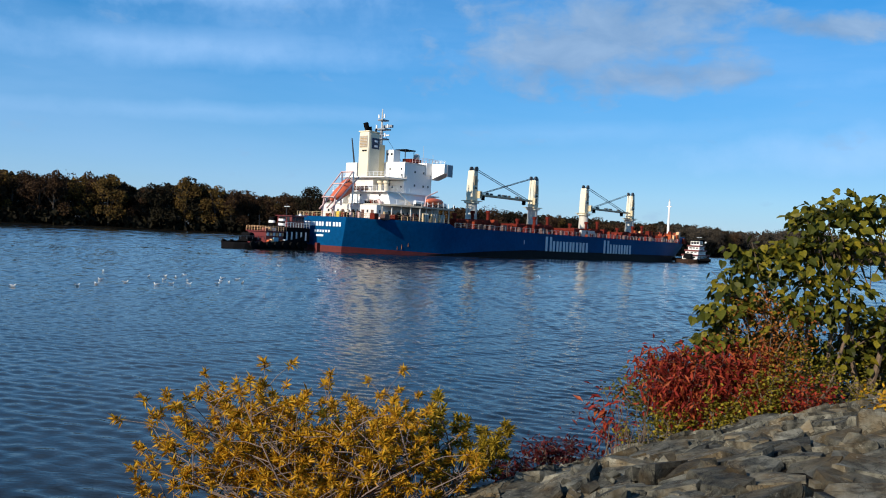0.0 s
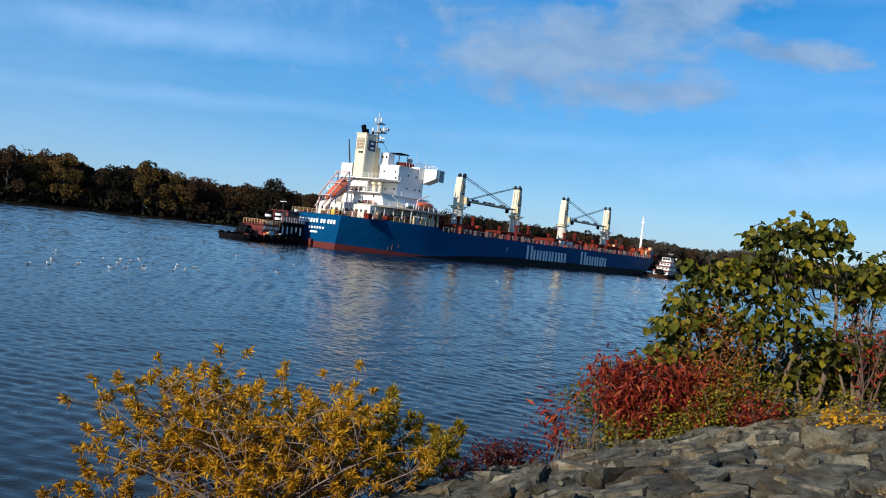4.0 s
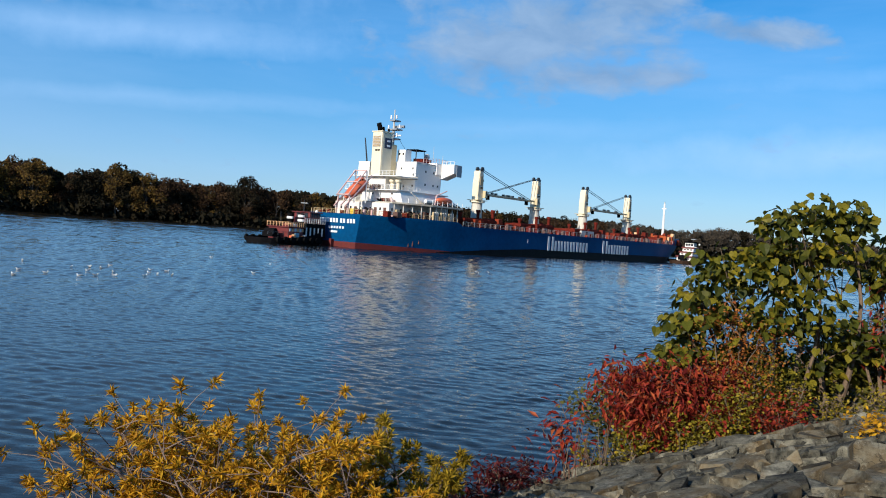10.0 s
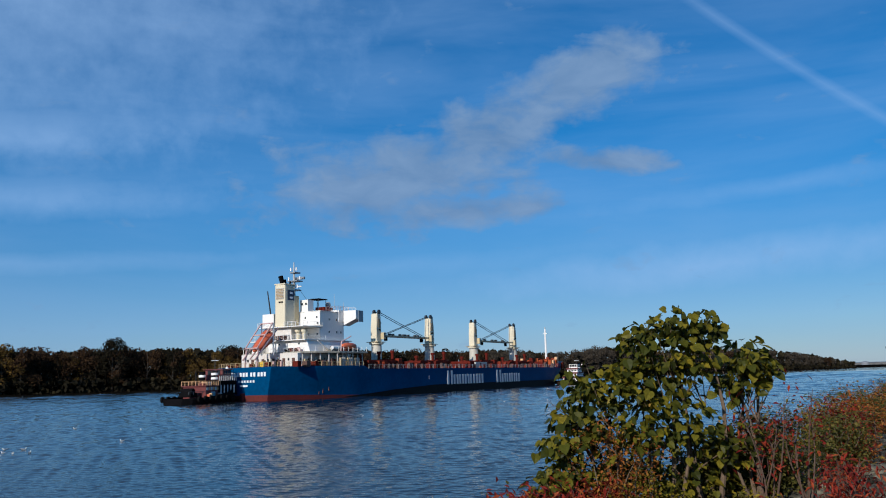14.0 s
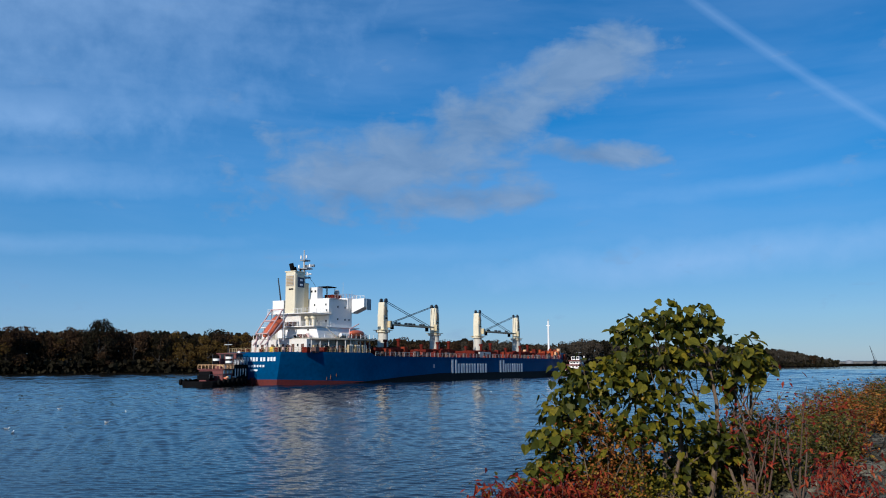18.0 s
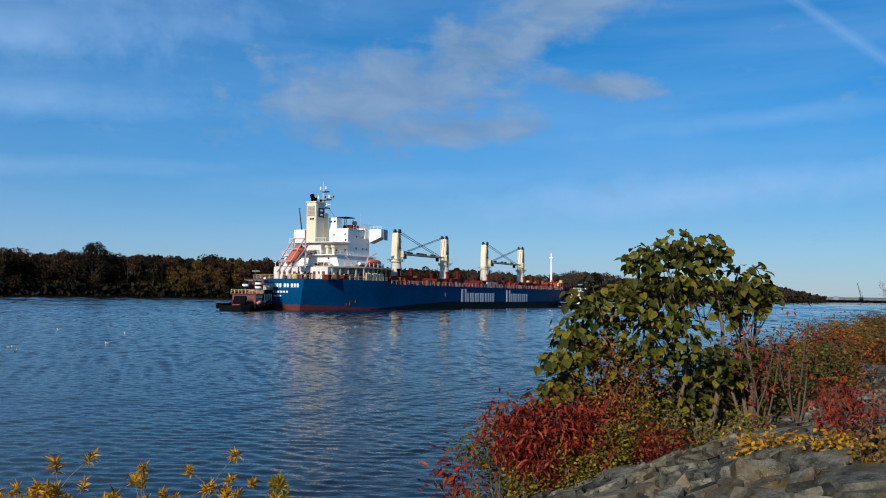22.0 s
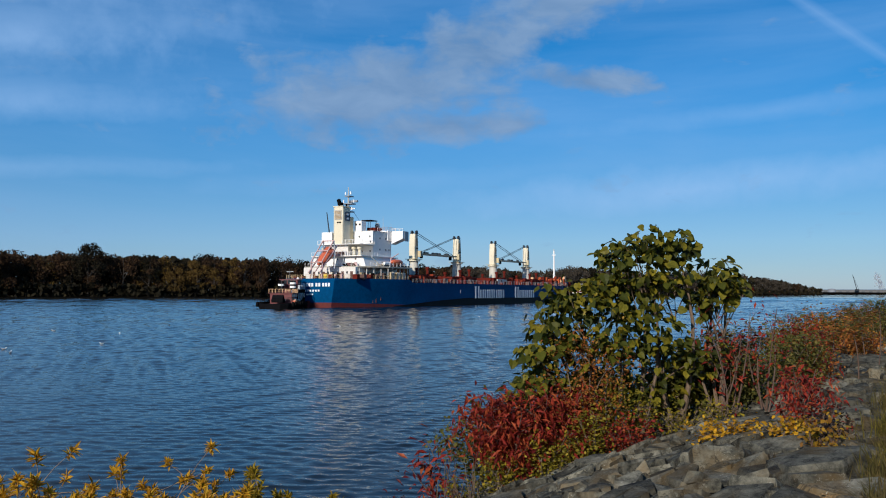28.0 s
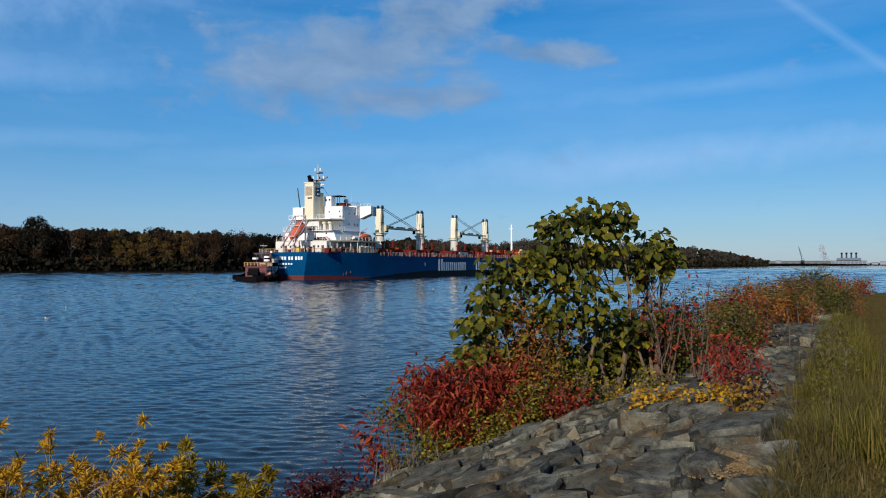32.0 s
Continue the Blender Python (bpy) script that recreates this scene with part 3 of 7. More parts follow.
RUST = surface("rust", (0.22, 0.09, 0.035), 0.85, 0, 0.4, 8.0, 1.0, 0.2)
LETTER_NEW = surface("fresh_white_lettering", (0.80, 0.82, 0.84), 0.5, 0, 0.08, 2.0, 0.5, 0.02)
GREY = surface("pale_grey_paint", (0.52, 0.50, 0.45), 0.5, 0, 0.15, 4.0, 0.4, 0.04)
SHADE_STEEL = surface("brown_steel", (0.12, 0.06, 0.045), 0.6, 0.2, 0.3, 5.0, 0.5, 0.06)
PINK = surface("weathered_red_white_paint", (0.66, 0.44, 0.40), 0.5, 0, 0.2, 6.0, 0.8, 0.03)
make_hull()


def railing(parent, points, height=1.05, gap=1.8, mat=None, name="railing"):
    """A guard rail along points: the rails as one part, each post a part of its own on one mesh."""
    mat = mat or WHITE
    post = mesh_from("rail_post", *post_shape(height), mat)
    spots = []
    for a, b in zip(points, points[1:]):
        a, b = Vector(a), Vector(b)
        n = max(1, round((b - a).length / gap))
        spots += [a + (b - a) * (i / n) for i in range(n)]
    spots.append(Vector(points[-1]))
    rails = part(name, tube(new_bm(), [Vector(p) + Vector((0, 0, height)) for p in points], 0.032, 0.032, 5), mat, parent)
    for h in (0.38, 0.7):
        part("rail_bar", tube(new_bm(), [Vector(p) + Vector((0, 0, h)) for p in points], 0.018, 0.018, 4), mat, rails)
    for p in spots:
        part("rail_post", post, mat, rails, m=Matrix.Translation(p))
    return rails


def post_shape(h, r=0.042):
    v = [(x * r, y * r, z) for z in (0, h) for x, y in ((-1, -1), (1, -1), (1, 1), (-1, 1))]
    f = [(0, 1, 5, 4), (1, 2, 6, 5), (2, 3, 7, 6), (3, 0, 4, 7), (4, 5, 6, 7)]
    return v, f


def window_row(parent, xs, y, z, w=0.55, h=0.6, axis="x", name="port_window"):
    for x in xs:
        bm = new_bm()
        if axis == "x":   # on a side wall
            box(bm, x - w / 2, x + w / 2, y - 0.04, y + 0.04, z - h / 2, z + h / 2, 0.03)
        else:             # on an aft or fore wall: x is across
            box(bm, y - 0.04, y + 0.04, x - w / 2, x + w / 2, z - h / 2, z + h / 2, 0.03)
        part(name, bm, GLASS_DARK, parent, "dark window pane")


def make_house():
    # first tier, open side decks under the boat deck
    tier = part("lower_deckhouse", box(new_bm(), 8.0, 28.5, -8.6, 8.0, 7.2, 10.4, 0.06), SHADE_WHITE, ship)
    window_row(tier, [9, 12, 15, 18, 21, 24, 27], -8.62, 9.0, 0.5, 0.6)
    window_row(tier, [-6, -3, 0, 3, 6], 7.98, 9.0, 0.5, 0.6, "y")
    edge = [(9.0, 8.6), (12.0, 10.6), (18.0, 12.9), (28.6, 13.6)]
    bm = new_bm()
    ring = [(u, -w) for u, w in edge] + [(u, w) for u, w in edge[::-1]]
    low, high = [bm.verts.new((u, w, 10.35)) for u, w in ring], [bm.verts.new((u, w, 10.72)) for u, w in ring]
    bm.faces.new(high), bm.faces.new(low[::-1])
    for i in range(len(ring)):
        j = (i + 1) % len(ring)
        bm.faces.new((low[i], low[j], high[j], high[i]))
    bmesh.ops.recalc_face_normals(bm, faces=bm.faces)
    slab = part("boat_deck", bm, BOAT_DECK, ship)
    for i in range(10):
        for side in (-1, 1):
            u = 9.6 + i * 2.0
            w = min(12.6, 8.4 + max(0, u - 9) * 0.48)
            part("pillar", box(new_bm(), u, u + 0.22, side * w - 0.11, side * w + 0.11, 7.2, 10.35), GREY, slab)
    for i, u in enumerate((18.3, 19.1, 19.9, 21.2, 22.0, 22.8, 24.0, 24.8, 25.6)):
        part("bottle_rack", rod(new_bm(), (u, -12.9, 7.2), (u, -12.9, 9.2), 0.24, 0.24, 8), TAN_BOX if i % 3 == 0 else GREY, slab, "upright pale cylinder on the side deck")
    for u in (5.0, 8.2, 11.3, 14.5, 16.8, 18.6):
        part("deck_locker", box(new_bm(), u - 0.7, u + 0.6, -11.6, -10.2, 7.2, 8.5 + 0.4 * math.sin(u * 5), 0.08), DECK_RED if int(u) % 2 else SHADE_STEEL, slab, "red-brown deck locker")
    rng = random.Random(19)
    for i in range(84):   # doors, vents, lockers, hoses and coils about the poop and boat decks
        u, w, h = 1.5 + rng.random() ** 0.8 * 24.5, rng.uniform(0.2, 0.6), rng.uniform(0.5, 1.9)
        edge_y = hull_half(u, True) - 1.0
        y = -rng.uniform(max(0.0, edge_y - (2.6 if u > 8 else 13)), edge_y)
        part("deck_fitting", box(new_bm(), u - w, u + w, y - w * 0.7, y + w * 0.7, 7.2, 7.2 + h, 0.08), rng.choice((SHADE_STEEL, SHADE_STEEL, DECK_RED, PINK, BLACK, BLACK, TAN_BOX, CREAM)), slab)
    for i in range(44):
        u, y, w, h = rng.uniform(9.6, 27.6), -rng.uniform(10.3, 12.2), rng.uniform(0.2, 0.5), rng.uniform(0.5, 1.4)
        if u < 17:
            y = -rng.uniform(4, 8.5)
            u = rng.uniform(9.4, 10.4)
        part("deck_fitting", box(new_bm(), u - w, u + w, y - w, y + w, 10.72, 10.72 + h, 0.08), rng.choice((SHADE_STEEL, SHADE_STEEL, PINK, TAN_BOX, BLACK, BLACK, GREY, DECK_RED)), slab)
    # Flat brown panels: the shade of dark recesses put into colour.
    for y in (-7.4, -4.6, -1.6, 1.5, 4.6):
        part("house_door", box(new_bm(), 7.95, 8.06, y - 0.42, y + 0.42, 7.3, 9.3, 0.04), SHADE_STEEL, tier, "flat dark panel for a doorway's shade")
    railing(slab, [(9.1, 8.4, 10.72), (9.1, -8.4, 10.72), (18, -12.7, 10.72), (28.4, -13.4, 10.72)])
    # second tier
    second = part("middle_deckhouse", box(new_bm(), 10.8, 27.2, -10.0, 2.6, 10.72, 14.0, 0.06), WHITE, ship)
    part("middle_deckhouse_annex", box(new_bm(), 10.4, 26.8, 4.2, 7.2, 10.72, 14.0, 0.06), WHITE, ship)
    # Grey instead of white: the recess's shade is put into the paint.
    part("recess", box(new_bm(), 11.8, 26.0, 2.6, 4.2, 10.72, 13.6, 0.03), GREY, ship, "recess between deckhouse blocks, its shade in the grey paint")
    window_row(second, [-7.5, -1], 10.78, 13.1, 0.5, 0.5, "y")
    window_row(second, [13, 16.5, 20, 23.5], -10.02, 12.6, 0.5, 0.6)
    for i in range(5):   # flat panels along the side; the openings' shade is their colour
        part("side_opening", box(new_bm(), 12.2 + i * 3.0, 13.4 + i * 3.0, -10.06, -9.96, 10.9, 12.9, 0.04), SHADE_STEEL if i % 2 else GREY, second, "flat panel for a store opening's shade")
    for i, z in enumerate((11.2, 12.3)):
        part("ladder", box(new_bm(), 18.2 + i, 19.0 + i, -11.3, -10.3, z, z + 0.14), STEEL, second)
    part("stairway", rod(new_bm(), (17.0, -11.0, 10.8), (13.6, -11.0, 13.9), 0.22, 0.22, 6), GREY, second, "inclined grey stair flight")
    top = part("middle_deck", box(new_bm(), 9.6, 28.0, -10.4, 7.6, 14.0, 14.22, 0.04), WHITE, ship)
    railing(top, [(9.7, 7.4, 14.22), (9.7, -10.2, 14.22), (17.6, -10.2, 14.22)], gap=1.4)
    part("engine_casing", box(new_bm(), 11.6, 16.8, -4.2, 4.2, 14.22, 17.3, 0.05), SHADE_WHITE, ship)
    for y in (-7.6, -5.6, 5.2):
        vent = part("ventilator", rod(new_bm(), (12.6, y, 14.2), (12.6, y, 16.2), 0.45, 0.45, 10), CREAM, ship)
        part("vent_cowl", ball(new_bm(), (12.5, y, 16.3), 0.75, 10, 0.7), CREAM, vent)
    for x0, x1, y0, y1 in ((10.4, 12.0, 0.5, 3.4), (10.3, 11.4, -3.0, -0.8)):
        part("winch", box(new_bm(), x0, x1, y0, y1, 14.22, 15.3, 0.15), SHADE_STEEL, ship)
    casing_deck = part("casing_deck", box(new_bm(), 10.4, 18.0, -9.2, 6.0, 17.2, 17.38, 0.04), WHITE, ship)
    railing(casing_deck, [(10.5, 5.9, 17.38), (10.5, 1.2, 17.38)], gap=1.3)
    railing(casing_deck, [(10.5, -2.9, 17.38), (10.5, -9.1, 17.38), (17.6, -9.2, 17.38)], gap=1.3)
    part("side_block", box(new_bm(), 11.4, 17.0, 1.4, 5.2, 17.38, 20.6, 0.06), WHITE, ship)
    # the accommodation tower with its bridge wings
    tower = part("accommodation_tower", box(new_bm(), 17.8, 26.4, -9.0, 9.0, 14.22, 21.0, 0.05), WHITE, ship)
    part("tower_step", box(new_bm(), 16.9, 17.82, -9.0, -4.4, 14.22, 17.0, 0.04), WHITE, tower)
    part("tower_step", box(new_bm(), 16.9, 17.82, -9.0, -1.6, 17.7, 21.0, 0.04), WHITE, tower)
    window_row(tower, [20.5, 23.5], -9.02, 19.2, 0.45, 0.5)
    window_row(tower, [20.5, 23.5, 25.2], -9.02, 16.2, 0.45, 0.5)
    window_row(tower, [-8.0, -4.2], 16.88, 19.6, 0.42, 0.5, "y")
    window_row(tower, [-8.2], 16.88, 18.2, 0.42, 0.5, "y")
    window_row(tower, [-8.1, -5.2], 16.88, 15.6, 0.42, 0.5, "y")
    wheel = part("wheelhouse", box(new_bm(), 24.0, 28.6, -9.4, 9.4, 18.8, 21.6, 0.06), WHITE, ship)
    window_row(wheel, [-8, -6, -4, -2, 0, 2, 4, 6, 8], 28.62, 20.6, 1.5, 0.95, "y", "bridge_window")
    for side in (-1, 1):
        bm = new_bm()
        prism(bm, [(-13.4, 19.4), (-13.4, 21.5), (-9.0, 21.5), (-9.0, 17.9)], 26.0, 28.9)
        for v in bm.verts:
            v.co = Vector((v.co.y, v.co.x * -side, v.co.z))
        bmesh.ops.recalc_face_normals(bm, faces=bm.faces)
        wing = part("bridge_wing", bm, WHITE, ship)
        part("wing_end", box(new_bm(), 27.0, 28.95, side * 13.45 - 0.08, side * 13.45 + 0.08, 18.7, 21.4, 0.03), WING_GLASS, wing, "dark glazed end of the bridge wing")
        railing(wing, [(26.2, side * 9.4, 21.6), (26.2, side * 13.3, 21.5)], 0.7, 1.3, name="wing_rail")
    part("tower_deck", box(new_bm(), 16.8, 28.8, -9.3, 9.3, 21.0, 21.14, 0.03), WHITE, ship)
    mon = part("monkey_island", box(new_bm(), 17.4, 19.6, -4.6, -2.0, 21.1, 24.0, 0.05), WHITE, ship)
    window_row(mon, [-4.0, -2.7], 17.38, 23.0, 0.6, 0.5, "y")
    part("radar_block", box(new_bm(), 21.5, 25.0, -6.6, -3.6, 21.1, 22.4, 0.05), DECK_RED, ship, "red-painted block on the monkey island")
    railing(ship, [(19.8, -8.6, 21.14), (24, -9.1, 21.6), (28.4, -9.1, 21.6)], 1.0, 1.2, PINK, "top_rail")
    awning = part("awning_frame", box(new_bm(), 20.0, 23.5, -6.0, -2.5, 24.2, 24.42), BLACK, ship)
    for x in (20.2, 23.2):
        for y in (-5.7, -2.8):
            part("frame_post", rod(new_bm(), (x, y, 21.1), (x, y, 24.3), 0.09, n=6), STEEL, awning)
    part("dome_aerial", ball(rod(new_bm(), (25.4, -4.6, 21.6), (25.4, -4.6, 22.7), 0.3), (25.4, -4.6, 23.2), 0.75, 12), GREY, ship)
    for x, y, h in ((25.8, -6.4, 4.2), (21, -1.0, 3.0), (27.4, -8.2, 2.2)):
        part("whip_aerial", rod(new_bm(), (x, y, 21.6), (x, y, 21.6 + h), 0.06, 0.03, 5), GREY, ship)


BOAT_DECK = surface("weathered_deck_paint", (0.40, 0.38, 0.31), 0.6, 0, 0.25, 3.0, 0.5, 0.05, dark=(0.18, 0.13, 0.09))
TAN_BOX = surface("buff_paint", (0.60, 0.45, 0.24), 0.55, 0, 0.2, 4.0, 0.5, 0.04)
# White darkened with the shade under the decks, plus random brown stains.
SHADE_WHITE = surface("stained_shaded_white_paint", (0.74, 0.70, 0.63), 0.5, 0, 0.15, 3.0, 0.5, 0.04, dark=(0.35, 0.22, 0.14))
make_house()


def settle(ob, how):
    """Carries a part by a map of points: its mesh, or, where the mesh is shared, its place."""
    if ob.data.users > 1:
        ob.location = how(*ob.location)
    else:
        for v in ob.data.vertices:
            v.co = how(*v.co)


def house_map(x, y, z):
    """The deckhouse is slimmer than its decks and a little lower in its upper tiers."""
    low = z - min(1.0, max(0.0, (z - 10.8) / 3.2)) * 0.72
    return Vector((x, y * (1 - 0.10 * min(1.0, max(0.0, (z - 10.75) / 0.2))), low))


def make_funnel():
    bm = new_bm()
    box(bm, 11.1, 14.9, -2.6, 0.8, 17.3, 27.5, 0.5)
    f = part("funnel", bm, CREAM, ship, "tall cream funnel with a dark emblem panel")
    part("funnel_cap", box(new_bm(), 11.0, 15.0, -2.7, 0.9, 27.3, 27.6, 0.1), CREAM, f)
    part("funnel_fin", box(new_bm(), 14.9, 16.9, -2.2, 0.4, 17.3, 25.0, 0.2), TAN_CREAM, f)
    grille = part("louvre_frame", box(new_bm(), 11.0, 11.12, -2.2, 0.3, 23.9, 26.5), GREY, f)
    for i in range(7):
        part("louvre", box(new_bm(), 10.92, 11.06, -2.1, 0.2, 24.05 + i * 0.34, 24.25 + i * 0.34), TAN, grille)
    for y in (-1.7, -0.9):
        part("vent_hole", box(new_bm(), 10.98, 11.14, y - 0.35, y + 0.3, 23.0, 23.35, 0.03), BLACK, f)
    panel = part("emblem_panel", box(new_bm(), 12.1, 14.5, -2.68, -2.58, 23.7, 26.1, 0.03), NAVY, f, "dark blue emblem panel")
    for z in (24.1, 25.2):
        part("emblem_shape", box(new_bm(), 12.9, 13.9, -2.73, -2.66, z, z + 0.45, 0.02), LETTER_NEW, panel, "plain white emblem block")
    for (x, y, r, h, lean) in ((12.6, -0.6, 0.62, 1.9, -0.9), (13.4, -0.8, 0.35, 1.2, -0.4), (14.2, 0.1, 0.3, 1.1, -0.3), (14.4, -1.4, 0.28, 0.9, 0.0), (11.6, -1.2, 0.22, 0.8, -0.2)):
        part("exhaust_pipe", rod(new_bm(), (x, y, 27.4), (x + lean, y, 27.5 + h), r, r * 0.95, 10), BLACK, f, "sooty black exhaust pipe")
    part("derrick_post", rod(new_bm(), (11.6, 2.6, 20.6), (10.9, 3.0, 26.0), 0.2, 0.14, 6), STEEL, ship)


TAN_CREAM = surface("dull_cream_paint", (0.58, 0.48, 0.28), 0.55, 0, 0.12, 4.0, 0.3, 0.04)
TAN = surface("brown_louvre_paint", (0.42, 0.30, 0.16), 0.6, 0, 0.2, 5.0, 0.6, 0.04)
NAVY = surface("navy_paint", (0.012, 0.022, 0.06), 0.45, 0, 0.2, 4.0, 0.5, 0.03)
make_funnel()


MAST_GREY = surface("grey_mast_paint", (0.26, 0.28, 0.30), 0.5, 0, 0.2, 4.0, 0.5, 0.04)


def make_mast():
    m = part("signal_mast", rod(new_bm(), (19.6, 0, 21.1), (19.6, 0, 29.0), 0.5, 0.32, 8), MAST_GREY, ship, "grey signal mast with radar arms")
    part("mast_topmast", rod(new_bm(), (19.6, 0, 29.0), (19.6, 0, 33.6), 0.26, 0.12, 6), GREY, m)
    for z, w in ((26.6, 1.2), (28.8, 1.7), (30.9, 0.9)):
        part("mast_platform", box(new_bm(), 18.9, 21.1, -w, w, z, z + 0.3, 0.03), MAST_GREY, m)
    part("radar_arm", box(new_bm(), 20.4, 21.0, -2.6, 0.6, 29.4, 30.0, 0.06), MAST_GREY, m)
    part("radar_arm", box(new_bm(), 20.4, 20.7, -1.8, 1.0, 27.5, 27.8, 0.06), WHITE, m)
    for y, z in ((-2.2, 29.2), (1.6, 29.2), (-1.0, 31.5), (0.9, 31.5), (-1.4, 27.2)):
        part("mast_lamp", rod(new_bm(), (19.4, y, z), (19.4, y, z + 0.8), 0.22, 0.18, 8), WHITE, m)
    for s in (-1, 1):
        part("mast_stay", rod(new_bm(), (19.6, 0, 28.8), (23.0, s * 4.5, 21.2), 0.04, n=4), STEEL, m)
    part("radar_stub", rod(new_bm(), (18.2, 0, 22), (18.2, 0, 28.0), 0.18, 0.14, 6), GREY, m)


make_mast()
for _ob in ship.children_recursive:
    if max(v.co.z for v in _ob.data.vertices) + _ob.location.z > 10.75:
        settle(_ob, house_map)
    if _ob.name.startswith("signal_mast") or (_ob.parent and _ob.parent.name.startswith("signal_mast")):
        settle(_ob, lambda x, y, z: Vector((x - 0.9, y + 1.1, z)))


def make_lifeboat():
    m = Matrix.Translation((4.3, -1.9, 12.9)) @ Euler((0, radians(-31), 0)).to_matrix().to_4x4()
    ramp_bed = part("launch_ramp", rod(new_bm(), (-1.4, -1.6, 9.8), (5.8, -1.6, 16.6), 0.2, 0.2, 6), PINK, ship, "red and white launching ramp")
    boat = part("free_fall_lifeboat", ball(new_bm(), (0, 0, 0), 1.0, 16), ORANGE, ship, "bright orange enclosed lifeboat")
    for v in boat.data.vertices:
        x, y, z = v.co
        k = 1 - 0.35 * max(0, -x) ** 2
        v.co = m @ Vector((x * 4.1, y * 1.5 * k, z * (1.35 if z > 0 else 1.2) * k + (0.35 if x > 0.1 and z > 0.5 else 0)))
    boat.data.polygons.foreach_set("use_smooth", [True] * len(boat.data.polygons))
    bm = new_bm()
    box(bm, 0.6, 2.6, -0.75, 0.75, 1.0, 1.75, 0.2, m)
    part("boat_canopy", bm, ORANGE, boat)
    for x in (1.0, 1.8):
        part("boat_window", box(new_bm(), x, x + 0.4, -0.80, -0.72, 1.25, 1.6, 0, m), GLASS_DARK, boat)
    part("boat_keel", box(new_bm(), -3.2, 3.2, -0.12, 0.12, -1.35, -1.1, 0.03, m), BLACK, boat)
    for y in (-3.6, 0.4):
        part("ramp_beam", rod(new_bm(), (-1.8, y, 9.6), (6.0, y, 16.9), 0.22, 0.22, 6), PINK, ramp_bed)
        part("ramp_leg", rod(new_bm(), (-1.2, y, 7.2), (-0.6, y, 12.2), 0.24, 0.2, 6), PINK, ramp_bed)
        part("ramp_guide", rod(new_bm(), (-1.2, y, 12.0), (4.2, y, 18.0), 0.18, 0.18, 6), PINK, ramp_bed)
        part("ramp_leg", rod(new_bm(), (4.4, y, 10.7), (4.4, y, 17.9), 0.2, 0.2, 6), WHITE, ramp_bed)
    for z, x in ((12.2, -0.9), (17.9, 4.2), (15.2, 1.7)):
        part("ramp_tie", rod(new_bm(), (x, -3.6, z), (x, 0.4, z), 0.15, 0.15, 6), PINK, ramp_bed)
    for ob in (ramp_bed, *ramp_bed.children):
        settle(ob, lambda x, y, z: Vector((x + 1.5, y * 0.85 - 0.3, z - 0.7)))
    # second orange boat on the side
    bm = ball(new_bm(), (0, 0, 0), 1.0, 12)
    for v in bm.verts:
        v.co = Vector((23.6 + v.co.x * 3.0, -11.6 + v.co.y * 1.0, 12.1 + v.co.z * 0.75))
    res = part("rescue_boat", bm, ORANGE, ship, "orange open rescue boat", smooth=True)
    part("davit", rod(rod(new_bm(), (20.6, -11.4, 10.7), (20.9, -11.4, 13.0), 0.16), (20.9, -11.4, 13.0), (24.5, -11.6, 14.4), 0.14), PINK, res)
    for u in (17.2, 18.6, 26.6):
        raft = part("life_raft", rod(new_bm(), (u - 0.7, -11.9, 11.5), (u + 0.7, -11.9, 11.5), 0.42, 0.42, 10), WHITE, ship, "white life-raft canister")
        part("raft_cradle", box(new_bm(), u - 0.6, u + 0.6, -12.2, -11.6, 10.72, 11.12), STEEL, raft)


make_lifeboat()


